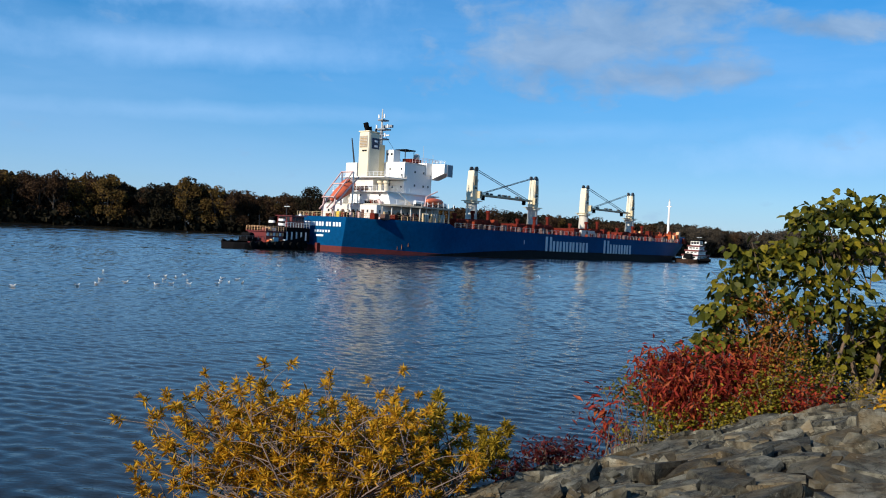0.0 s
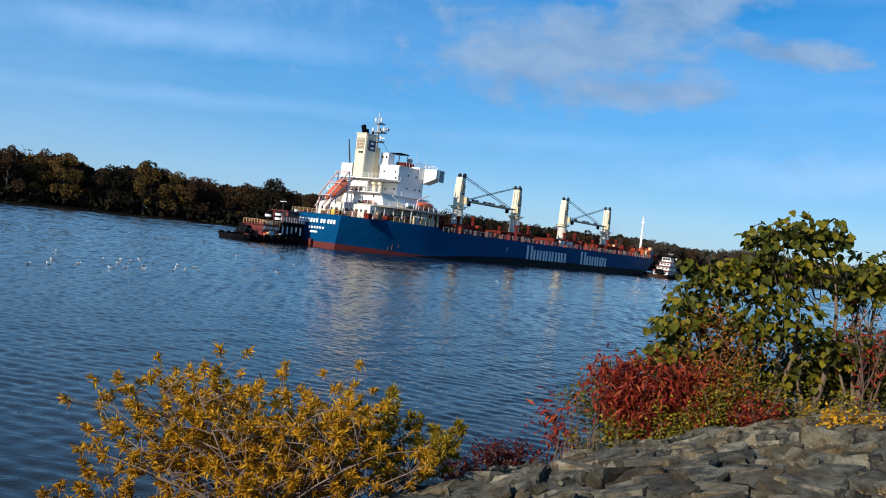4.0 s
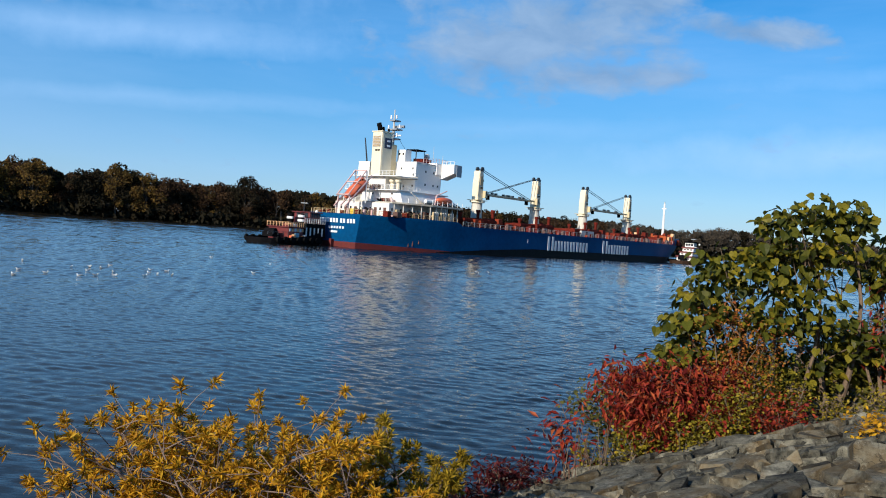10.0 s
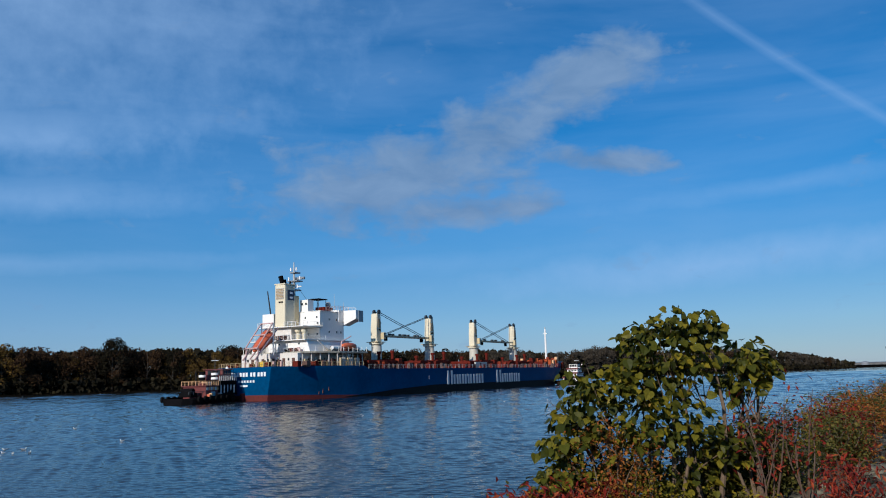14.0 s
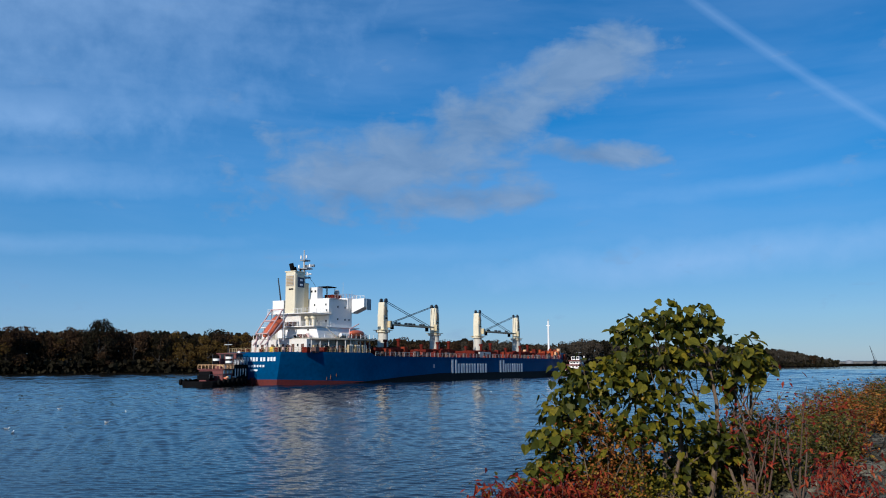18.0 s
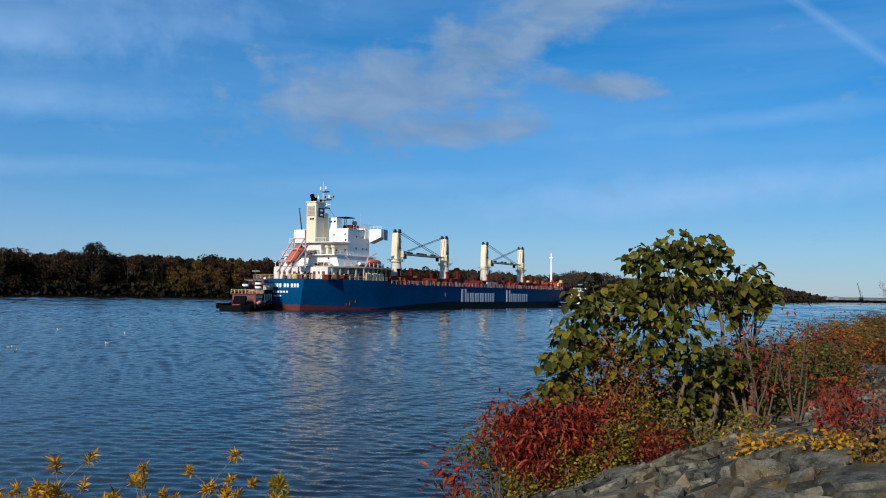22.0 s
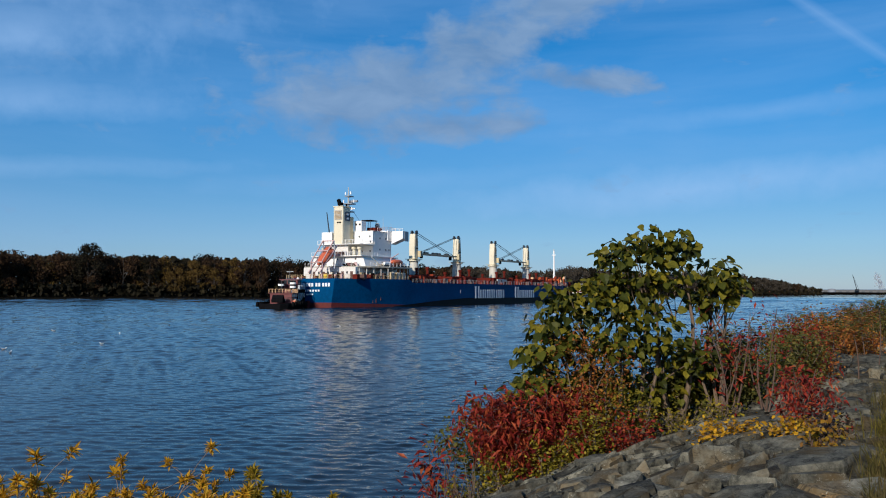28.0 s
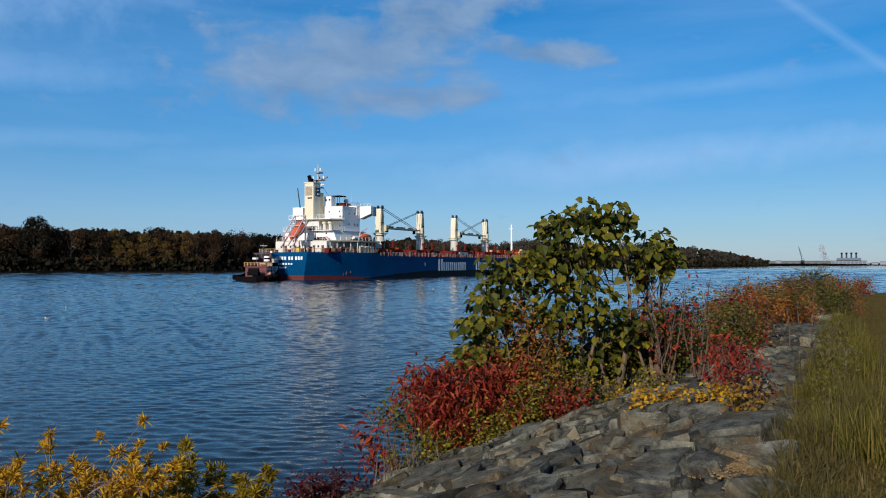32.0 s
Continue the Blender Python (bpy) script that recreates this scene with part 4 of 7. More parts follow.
def make_crane(u, ahead, seed):
    """A deck crane: pedestal, slewing housing, jib laid fore or aft, and the wires to its tip."""
    c = part("deck_crane", rod(new_bm(), (u, 0, 6.3), (u, 0, 13.6), 1.6, 1.4, 20), CREAM_GREY, ship, "cream cargo crane with its jib laid level")
    part("slewing_ring", rod(new_bm(), (u, 0, 13.5), (u, 0, 14.2), 2.0, 2.0, 20), CREAM, c)
    bm = new_bm()
    d = 1 if ahead else -1
    prism(bm, [(u - 1.3 * d, 14.2), (u + 1.25 * d, 14.2), (u + 1.15 * d, 17.0), (u + 0.75 * d, 22.0), (u - 0.9 * d, 22.0), (u - 1.3 * d, 18.0)], -1.0, 1.0)
    bmesh.ops.bevel(bm, geom=bm.edges[:], offset=0.12, segments=2, affect="EDGES")
    house = part("crane_housing", bm, CREAM, c)
    for y in (-0.8, 0.8):
        part("sheave", rod(new_bm(), (u + 0.3 * d, y - 0.22, 22.5), (u + 0.3 * d, y + 0.22, 22.5), 0.62, 0.62, 12), STEEL, c)
        part("sheave_bracket", box(new_bm(), u - 0.5, u + 0.9, y - 0.1, y + 0.1, 21.9, 22.6), STEEL, c)
    part("crane_cab", box(new_bm(), u + (0.9 if ahead else -1.9), u + (1.9 if ahead else -0.9), -1.9, -0.9, 14.9, 16.8, 0.1), TAN_CREAM, c)
    part("cab_window", box(new_bm(), u + (1.05 if ahead else -1.75), u + (1.75 if ahead else -1.05), -1.94, -1.86, 15.5, 16.6), GLASS_DARK, c)
    part("crane_panel", box(new_bm(), u - 0.6, u + 0.5, -1.12, -0.98, 18.2, 20.6, 0.04), TAN, c, "brown access panel")
    for dy in (-0.25, 0.25):
        part("ladder_rail", rod(new_bm(), (u + 1.3, dy - 0.4, 14.2), (u + 0.95, dy - 0.4, 21.8), 0.09, n=5), STEEL, c)
    for i in range(5):
        part("crane_fitting", box(new_bm(), u + 0.9, u + 1.5 - 0.07 * i, -0.9 + 0.15 * (i % 3), -0.1 + 0.2 * (i % 2), 15.2 + i * 1.35, 15.75 + i * 1.35, 0.08), STEEL, c)
    part("service_platform", box(new_bm(), u - 2.1, u + 2.1, -1.9, 1.9, 14.05, 14.2, 0.03), TAN_CREAM, c)
    part("work_lamp", box(new_bm(), u - 0.3, u + 0.3, -1.35, -1.0, 17.3, 17.7, 0.06), BLACK, c)
    tip = u + d * 25.8
    for y in (-0.75, 0.75):
        part("jib_beam", box(new_bm(), min(u + 1.6 * d, tip), max(u + 1.6 * d, tip), y - 0.14 + 0.2 * d, y + 0.14 + 0.2 * d, 15.7, 16.15), CREAM_DIM, c)
    for i in range(9):
        x = u + d * (3.5 + i * 2.7)
        part("jib_brace", box(new_bm(), x - 0.1, x + 0.1, -0.9, 0.9, 15.75, 16.1), CREAM_DIM, c)
    for i in (2, 4, 5, 7):
        x = u + d * (3.0 + i * 2.8)
        part("jib_fitting", box(new_bm(), x - 0.35, x + 0.35, -0.35, 0.35, 16.1, 16.7, 0.08), STEEL, c)
    part("hook_block", box(new_bm(), tip - d * 1.2 - 0.4, tip - d * 1.2 + 0.4, -0.4, 0.4, 14.6, 15.7, 0.1), BLACK, c)
    for y in (-0.5, 0.5):
        part("crane_wire", rod(new_bm(), (u + 0.4 * d, y, 22.6), (tip, y, 16.2), 0.09, n=5), STEEL, c)
    base = part("crane_base", box(new_bm(), u - 2.6, u + 2.6, -4.2, 4.2, 6.3, 9.3, 0.1), DECK_RED, ship, "red-brown crane base house")
    for x, y, h in ((u - 3.4, -3.0, 10.9), (u + 3.4, -3.0, 11.3), (u + 3.9, 1.5, 10.6), (u - 3.8, 2.5, 10.2)):
        part("vent_post", rod(new_bm(), (x, y, 6.4), (x, y, h), 0.42, 0.42, 8), DECK_RED, base)
        part("vent_head", rod(new_bm(), (x, y, h - 0.2), (x, y, h + 0.5), 0.62, 0.62, 8), DECK_RED, base)


CREAM_GREY = surface("shaded_cream_paint", (0.60, 0.56, 0.46), 0.55, 0, 0.12, 3.0, 0.4, 0.04, dark=(0.40, 0.28, 0.16))
CREAM_DIM = surface("soiled_cream_paint", (0.50, 0.43, 0.26), 0.6, 0, 0.25, 3.0, 0.6, 0.04, dark=(0.22, 0.15, 0.09))
for _u, _ahead in ((53.0, True), (82.4, False), (110.9, True), (141.6, False)):
    make_crane(_u, _ahead, int(_u))


def make_deck_gear():
    rng = random.Random(11)
    for a, b in ((34.5, 48.5), (60, 78), (88.5, 106), (118, 136.5)):
        hatch = part("hatch_coaming", box(new_bm(), a, b, -9.5, 9.5, 6.3, 8.0, 0.05), DECK_RED, ship, "dark red hatch coaming")
        n = 4
        for i in range(n):
            w = (b - a) / n
            part("hatch_cover", box(new_bm(), a + i * w + 0.12, a + (i + 1) * w - 0.12, -9.8, 9.8, 8.0, 8.75, 0.1), DECK_RED, hatch)
        for i in range(7):
            x = a + 0.8 + i * (b - a - 1.6) / 6
            part("coaming_stay", box(new_bm(), x - 0.1, x + 0.1, -10.3, -9.5, 6.4, 7.9), SHADE_STEEL, hatch)
    for i in range(46):   # pipes, boxes and winches along the side deck
        u = 36 + i * 2.9 + rng.uniform(-1, 1)
        y, h, w = -rng.uniform(10.8, 13.2), rng.uniform(0.7, 2.3), rng.uniform(0.3, 1.0)
        mat = rng.choice((DECK_RED, DECK_RED, SHADE_STEEL, RUST_RED, RUST_RED, SHADE_STEEL))
        part("deck_fitting", box(new_bm(), u - w, u + w, y - 0.4, y + 0.4, 6.35, 6.4 + h, 0.08), mat, ship)
    for i in range(16):   # raised gear between the hatches
        u, y = rng.choice((51, 57, 81, 86.5, 109, 115, 139, 146)) + rng.uniform(-1.4, 1.4), rng.uniform(-9, 9)
        part("deck_winch", box(new_bm(), u - 0.9, u + 0.9, y - 0.7, y + 0.7, 6.35, rng.uniform(8.2, 10.4), 0.15), rng.choice((DECK_RED, RUST_RED)), ship)
    house = part("deck_store", box(new_bm(), 91.5, 99.0, -11.0, -10.0, 6.4, 8.4, 0.06), GREY, ship, "grey deck store alongside the hatch")
    part("store_door", box(new_bm(), 94, 95, -11.05, -10.9, 6.5, 8.2), SHADE_STEEL, house)
    fore = part("forecastle_deck_gear", box(new_bm(), 157, 168, -5, 5, 7.5, 9.0, 0.1), DECK_RED, ship, "red forecastle house")
    for i in range(26):
        u = 150 + rng.uniform(0, 24)
        w = max(0.5, hull_half(u, True) - 1.6)
        y, h = rng.uniform(-w, w * 0.6), rng.uniform(0.8, 3.0)
        part("mooring_winch", box(new_bm(), u - 0.7, u + 0.7, y - 0.6, y + 0.6, deck_z(u), deck_z(u) + h, 0.15), rng.choice((RUST_RED, ORANGE_RED, ORANGE_RED, TUG_BUFF)), fore)
    mast = part("fore_mast", rod(new_bm(), (172.5, 0, 7.9), (172.5, 0, 22.2), 0.5, 0.34, 8), WHITE, ship, "white foremast with a crossbar")
    part("mast_crossbar", box(new_bm(), 172.3, 172.7, -0.9, 0.9, 20.2, 20.5), WHITE, mast)
    part("mast_lamp", rod(new_bm(), (172.5, 0, 22.2), (172.5, 0, 23.0), 0.2, 0.16, 8), GREY, mast)
    part("mast_step", box(new_bm(), 171.4, 173.6, -1.0, 1.0, 7.9, 10.2, 0.08), DECK_RED, mast)
    for side in (-1, 1):
        pts = [(u, side * (hull_half(u, True) - 0.2), deck_z(u) + 0.1) for u in (28.7, 60, 90, 120, 138, 144, 150, 153)]
        railing(ship, pts, 1.1, 2.2, mat=GREY, name="side_rail")
        pts = [(u, side * (hull_half(u, True) - 0.2), 7.2) for u in (0.3, 3, 8, 14, 22, 26.5)]
        railing(ship, pts, 1.1, 1.5, mat=TAN_BOX, name="poop_rail")
    railing(ship, [(0.25, -6.8, 7.2), (0.25, 6.8, 7.2)], 1.1, 1.3, mat=TAN_BOX, name="stern_rail")
    for y in (-5.4, -3.9, -0.8, 3.4, 5.6):
        part("bollard", box(new_bm(), 1.2, 2.2, y - 0.5, y + 0.5, 7.2, 8.3 + 0.3 * math.sin(y * 3), 0.1), rng.choice((YELLOW, SHADE_STEEL, DECK_RED)), ship)


RUST_RED = surface("rusty_red_paint", (0.26, 0.044, 0.019), 0.75, 0, 0.35, 3.0, 0.5, 0.1, spec=0.08)
ORANGE_RED = surface("orange_red_primer", (0.44, 0.095, 0.03), 0.7, 0, 0.3, 3.0, 0.5, 0.08, spec=0.08)
make_deck_gear()
for _ob in ship.children_recursive:   # the forebody runs a little longer
    settle(_ob, lambda x, y, z: Vector((x + 0.049 * max(0.0, x - 82.4), y, z)))


# ---- tugs: x to the bow, origin on the waterline at the stern ----
def tug_half(x, length):
    k = x / length
    return 4.2 * (1 - 0.55 * max(0.0, 1 - k / 0.16) ** 2) * (1 - max(0.0, (k - 0.62) / 0.38) ** 2.2 * 0.97)


def make_tug(label, house_mat, upper_mat, length=24.0, hull_mat=None):
    hull_mat = hull_mat or BLACK
    tug = group_thing("tugboat", label, "tugboat", group="tugs at the ship")
    xs = [length * i / 14 for i in range(15)]
    sheer = lambda x: 0.95 + 2.1 * max(0.0, (x / length - 0.35) / 0.65) ** 1.6
    bm = new_bm()
    sides = []
    for s in (-1, 1):
        grid = [[bm.verts.new((x + (0.8 if lv == 2 and i == 14 else 0), s * tug_half(x, length) * (0.86, 0.96, 1.0, 0.97)[lv], (-0.8, 0.3, sheer(x), sheer(x) + 0.25 + 0.35 * min(1, x / length * 2))[lv])) for lv in range(4)] for i, x in enumerate(xs)]
        for i in range(14):
            for j in range(3):
                q = (grid[i][j], grid[i + 1][j], grid[i + 1][j + 1], grid[i][j + 1])
                bm.faces.new(q if s < 0 else q[::-1])
        sides.append(grid)
    for j in range(3):
        bm.faces.new((sides[0][0][j], sides[0][0][j + 1], sides[1][0][j + 1], sides[1][0][j]))
        bm.faces.new((sides[0][-1][j], sides[1][-1][j], sides[1][-1][j + 1], sides[0][-1][j + 1]))
    part("hull", bm, hull_mat, tug)
    bm = new_bm()
    rows = [[bm.verts.new((x, s * tug_half(x, length) * 0.95, sheer(x) + 0.05)) for s in (-1, 1)] for x in xs]
    for a, b in zip(rows, rows[1:]):
        bm.faces.new((a[0], b[0], b[1], a[1]))
    part("deck", bm, BLACK, tug)
    for i in range(9):
        x = 3 + i * 2.4
        for s in (-1, 1):
            y = s * (tug_half(x, length) + 0.2)
            bm = new_bm()
            rod(bm, (x, y - 0.22, 1.0), (x, y + 0.22, 1.0), 0.62, 0.62, 12)
            part("tyre_fender", bm, RUBBER, tug)
    part("towing_winch", rod(box(new_bm(), 4.5, 7.2, -1.4, 1.4, 1.4, 2.3, 0.1), (5.8, -1.3, 2.4), (5.8, 1.3, 2.4), 0.8, n=12), BLACK, tug)
    if hull_mat is BLACK:
        aft = part("aft_deckhouse", box(new_bm(), 8.5, 14.5, -2.7, 2.7, 1.0, 3.5, 0.1), TUG_RED, tug)
        for i in range(6):
            part("house_panel", box(new_bm(), 8.8 + i * 0.95, 9.5 + i * 0.95, -2.78, -2.68, 2.7, 3.35, 0.03), house_mat if i % 2 else LETTER, aft)
        roof = part("aft_house_roof", box(new_bm(), 8.1, 14.7, -3.0, 3.0, 3.5, 3.7, 0.06), TUG_RED, tug)
        part("tarpaulin", box(new_bm(), 10.6, 12.2, -3.05, -2.75, 1.5, 2.4, 0.1), TARP, aft, "pale blue tarpaulin over gear")
        for i, x in enumerate((8.7, 9.6, 12.7, 13.6)):
            part("deck_box", box(new_bm(), x, x + 0.7, -3.5, -2.8, 1.1, 1.9 + 0.2 * (i % 2), 0.08), (ORANGE, TUG_BUFF, RUST, LETTER)[i], aft)
        railing(roof, [(8.2, 2.9, 3.7), (8.2, -2.9, 3.7), (14.6, -2.9, 3.7)], 0.9, 0.8, house_mat)
        for i, x in enumerate((9.4, 10.6, 11.9, 13.2)):
            part("roof_locker", box(new_bm(), x, x + 0.8, -1.8, -0.4, 3.7, 4.3 + 0.15 * (i % 2), 0.08), (TUG_RED, house_mat, LETTER, BLACK)[i], tug)
        main = part("main_deckhouse", box(new_bm(), 14.0, 22.5, -2.9, 2.9, 1.6, 4.6, 0.12), BLACK if hull_mat is BLACK else WHITE, tug)
        for i in range(5):
            part("door_panel", box(new_bm(), 14.7 + i * 1.55, 15.15 + i * 1.55, -2.98, -2.88, 2.0, 3.7, 0.04), (LETTER if i < 3 else upper_mat) if hull_mat is BLACK else GLASS_DARK, main)
        railing(main, [(14.2, -2.9, 4.6), (22.2, -2.9, 4.6)], 1.0, 0.9)
        pilot = part("pilothouse", box(new_bm(), 17.0, 21.2, -2.2, 2.2, 4.6, 6.9, 0.2), TUG_RED if upper_mat is WHITE else upper_mat, tug)
        for x in (17.5, 18.5, 19.5, 20.4):
            part("pilothouse_window", box(new_bm(), x, x + 0.7, -2.26, -2.18, 5.9, 6.8, 0.03), GLASS_DARK, pilot)
        for y in (-1.6, -0.5, 0.6):
            part("pilothouse_window", box(new_bm(), 16.94, 17.02, y, y + 0.85, 5.9, 6.8, 0.03), GLASS_DARK, pilot)
        part("pilothouse_roof", box(new_bm(), 16.6, 21.6, -2.5, 2.5, 6.9, 7.1, 0.08), GREY if hull_mat is not BLACK else TUG_RED, pilot)
    else:   # a white deckhouse that steps up in four tiers to a small pilothouse
        for k, (x0, x1, w, z0, z1) in enumerate(((7.5, 20.5, 2.7, 1.2, 2.4), (9.5, 18.5, 2.3, 2.9, 4.0), (11.5, 17.5, 2.0, 4.5, 5.6), (12.8, 16.4, 1.6, 6.1, 7.6))):
            tier = part("deckhouse_tier", box(new_bm(), x0, x1, -w, w, z0, z1, 0.12), WHITE, tug)
            part("tier_deck", box(new_bm(), x0 - 0.4, x1 + 0.4, -w - 0.3, w + 0.3, z1, z1 + 0.5, 0.06), TUG_RED if k < 3 else BLACK, tier)
            for m in range(int((x1 - x0) / 1.5)):
                x = x0 + 0.5 + m * 1.5
                part("tier_window", box(new_bm(), x, x + 0.8, -w - 0.06, -w + 0.02, z0 + 0.45, z1 - 0.25, 0.03), GLASS_DARK, tier)
            for y in (-w * 0.6, 0, w * 0.6):
                part("tier_window", box(new_bm(), x0 - 0.06, x0 + 0.02, y - 0.4, y + 0.4, z0 + 0.45, z1 - 0.25, 0.03), GLASS_DARK, tier)
    stack = part("funnel", rod(new_bm(), (14.6, -1.5, 4.2), (14.6, -1.5, 6.6), 0.7, 0.7, 12), BLACK, tug)
    for z in (4.9, 5.8):
        part("stack_band", rod(new_bm(), (14.6, -1.5, z), (14.6, -1.5, z + 0.5), 0.76, 0.76, 12), WHITE, stack)
    stack = part("funnel", rod(new_bm(), (14.6, 1.5, 4.2), (14.6, 1.5, 6.6), 0.7, 0.7, 12), BLACK, tug)
    part("stack_band", rod(new_bm(), (14.6, 1.5, 5.4), (14.6, 1.5, 5.9), 0.76, 0.76, 12), WHITE, stack)
    mast = part("tug_mast", rod(new_bm(), (17.6, 0, 7.0), (17.6, 0, 9.6), 0.10, 0.06, 6), STEEL, tug)
    part("mast_yard", box(new_bm(), 17.55, 17.65, -0.9, 0.9, 8.9, 9.02), LETTER, mast)
    part("searchlight", ball(new_bm(), (20.6, -1.4, 7.3), 0.35, 8), WHITE, tug)
    part("flag_staff", rod(new_bm(), (9.2, 0, 4.0), (9.0, 0, 6.8), 0.06, n=5), STEEL, tug)
    part("bow_fender", rod(new_bm(), (length - 0.6, -1.3, 2.9), (length - 0.6, 1.3, 2.9), 0.8, 0.8, 12), RUBBER, tug)
    railing(tug, [(1, -2.9, 1.9), (7, -3.8, 1.9)], 0.6, 1.5, STEEL, "stern_rail")
    for ob in tug.children_recursive:   # a short, stout harbour tug
        if ob.data.users == 1:
            ob.data.transform(Matrix.Diagonal((0.85, 1, 1, 1)))
        else:
            ob.location.x *= 0.85
    return tug


stern_tug = make_tug("black and maroon tugboat pushing against the ship's stern", TUG_BUFF, WHITE)
bow_tug = make_tug("white-housed tugboat alongside the ship's bow", WHITE, GREY, 24.0, BROWN_HULL := surface("brown_tug_hull", (0.045, 0.026, 0.018), 0.7, 0, 0.3, 4.0, 0.5, 0.05, spec=0.05))

# ---- the woods across the river ----
def clump_mesh(name, seed, mats, shape, count, size):
    """A crown out of many small leaf clumps, in unit size: 1 m high and 1 m wide, uneven, with gaps."""
    rng = random.Random(seed)
    verts, faces = [], []
    lobes = []
    for _ in range(shape):
        a, z = rng.uniform(0, 6.28), rng.uniform(0.12, 0.86)
        r = 0.34 * math.sin(math.pi * min(0.97, z * 0.62 + 0.24)) ** 0.7 * rng.uniform(0.35, 1.0)
        lobes.append((r * math.cos(a), r * math.sin(a), z, rng.uniform(0.10, 0.19)))
    for _ in range(count):
        cx, cy, cz, cr = rng.choice(lobes)
        d = Vector((rng.gauss(0, 1), rng.gauss(0, 1), rng.gauss(0, 1))).normalized() * rng.uniform(0.6, 1.05) * cr
        p = Vector((cx + d.x, cy + d.y, cz + d.z * 0.9))
        q = Euler((rng.uniform(0, 6.28), rng.uniform(0, 6.28), rng.uniform(0, 6.28))).to_matrix()
        s = size * rng.uniform(0.6, 1.5)
        k = len(verts)
        for x, y, z in ((-1, -0.6, 0), (0.1, -1, 0.25), (1, 0.2, 0), (0.2, 1, 0.2), (-0.8, 0.7, 0)):
            verts.append(p + q @ Vector((x * s, y * s, z * s)))
        faces.append((k, k + 1, k + 2, k + 3, k + 4))
    return mesh_from(name, verts, faces, mats)


def trunk_mesh(name, seed):
    rng = random.Random(seed)
    bm = new_bm()
    top = Vector((rng.uniform(-0.05, 0.05), rng.uniform(-0.05, 0.05), 0.62))
    rod(bm, (0, 0, -0.04), top, 0.018, 0.009, 6)
    for i in range(9):
        z = rng.uniform(0.22, 0.6)
        a = rng.uniform(0, 6.28)
        p = top * (z / 0.62)
        rod(bm, p, p + Vector((math.cos(a) * rng.uniform(0.1, 0.3), math.sin(a) * rng.uniform(0.1, 0.3), rng.uniform(0.15, 0.36))), 0.007, 0.002, 4)
    data = bpy.data.meshes.new(name)
    bm.to_mesh(data)
    bm.free()
    data.materials.append(FAR_BARK)
    return data


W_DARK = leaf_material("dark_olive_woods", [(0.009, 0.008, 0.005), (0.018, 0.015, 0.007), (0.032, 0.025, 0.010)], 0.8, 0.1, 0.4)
W_BROWN = leaf_material("brown_autumn_woods", [(0.025, 0.015, 0.010), (0.060, 0.033, 0.015), (0.10, 0.055, 0.022)], 0.8, 0.12, 0.4)
W_GOLD = leaf_material("golden_autumn_woods", [(0.055, 0.033, 0.012), (0.13, 0.080, 0.019), (0.22, 0.130, 0.026)], 0.8, 0.15, 0.4)
# Paler leaf colour for the distant trees: haze is put into it.
W_HAZE = leaf_material("haze_tinted_woods", [(0.052, 0.044, 0.036), (0.085, 0.070, 0.050), (0.125, 0.094, 0.060)], 0.8, 0.1, 0.4)
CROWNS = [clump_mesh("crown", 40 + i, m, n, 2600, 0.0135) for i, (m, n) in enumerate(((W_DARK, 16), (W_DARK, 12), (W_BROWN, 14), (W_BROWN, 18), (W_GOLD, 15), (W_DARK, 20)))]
HAZY = [clump_mesh("crown", 65 + i, W_HAZE, 15, 1900, 0.0135) for i in range(3)]
BARE = [clump_mesh("crown", 60 + i, W_BROWN, 18, 700, 0.012) for i in range(2)]
TRUNKS = [trunk_mesh("trunk", 70 + i) for i in range(3)]
TREE_LABELS = {0: "dark olive riverside tree in autumn leaf", 1: "dark olive riverside tree in autumn leaf", 2: "brown-leaved riverside tree in autumn", 3: "brown-leaved riverside tree in autumn",
               4: "golden-leaved riverside tree in autumn", 5: "dense dark riverside tree in autumn leaf", 6: "half-bare brown riverside tree in autumn", 7: "grey-brown tree far down the shore, haze in its leaf colour"}


def far_tree(az, d, height, width, kind, turn, base=1.2):
    t = group_thing("tree", TREE_LABELS[kind], "tree", Matrix.Translation(polar(az, d, base)) @ pose(0, 0, 0, 0, 0, turn), "trees on the far shore")
    part("trunk", TRUNKS[int(turn) % 3], FAR_BARK, t, m=Matrix.Diagonal((height, height, height, 1)))
    mesh = HAZY[int(turn) % 3] if kind == 7 else BARE[int(turn) % 2] if kind == 6 else CROWNS[kind]
    part("crown", mesh, None, t, m=Matrix.Translation((0, 0, height * 0.14)) @ Matrix.Diagonal((width, width, height * 0.87, 1)))
    return t


def profile(az):
    """The height of the tree line by azimuth."""
    stops = [(-50, 30), (-40, 32), (-36, 30), (-33.2, 33), (-31.4, 26), (-28.4, 34), (-26.2, 29), (-23.5, 27), (-21.0, 29), (-18, 28), (-15, 28), (-8, 27), (0, 26), (5, 29), (9, 27), (12.5, 36), (15, 30), (19, 36), (23, 33), (25, 24), (27, 10)]
    for (a0, h0), (a1, h1) in zip(stops, stops[1:]):
        if az <= a1:
            return h0 + (h1 - h0) * (max(az, a0) - a0) / (a1 - a0)
    return 8


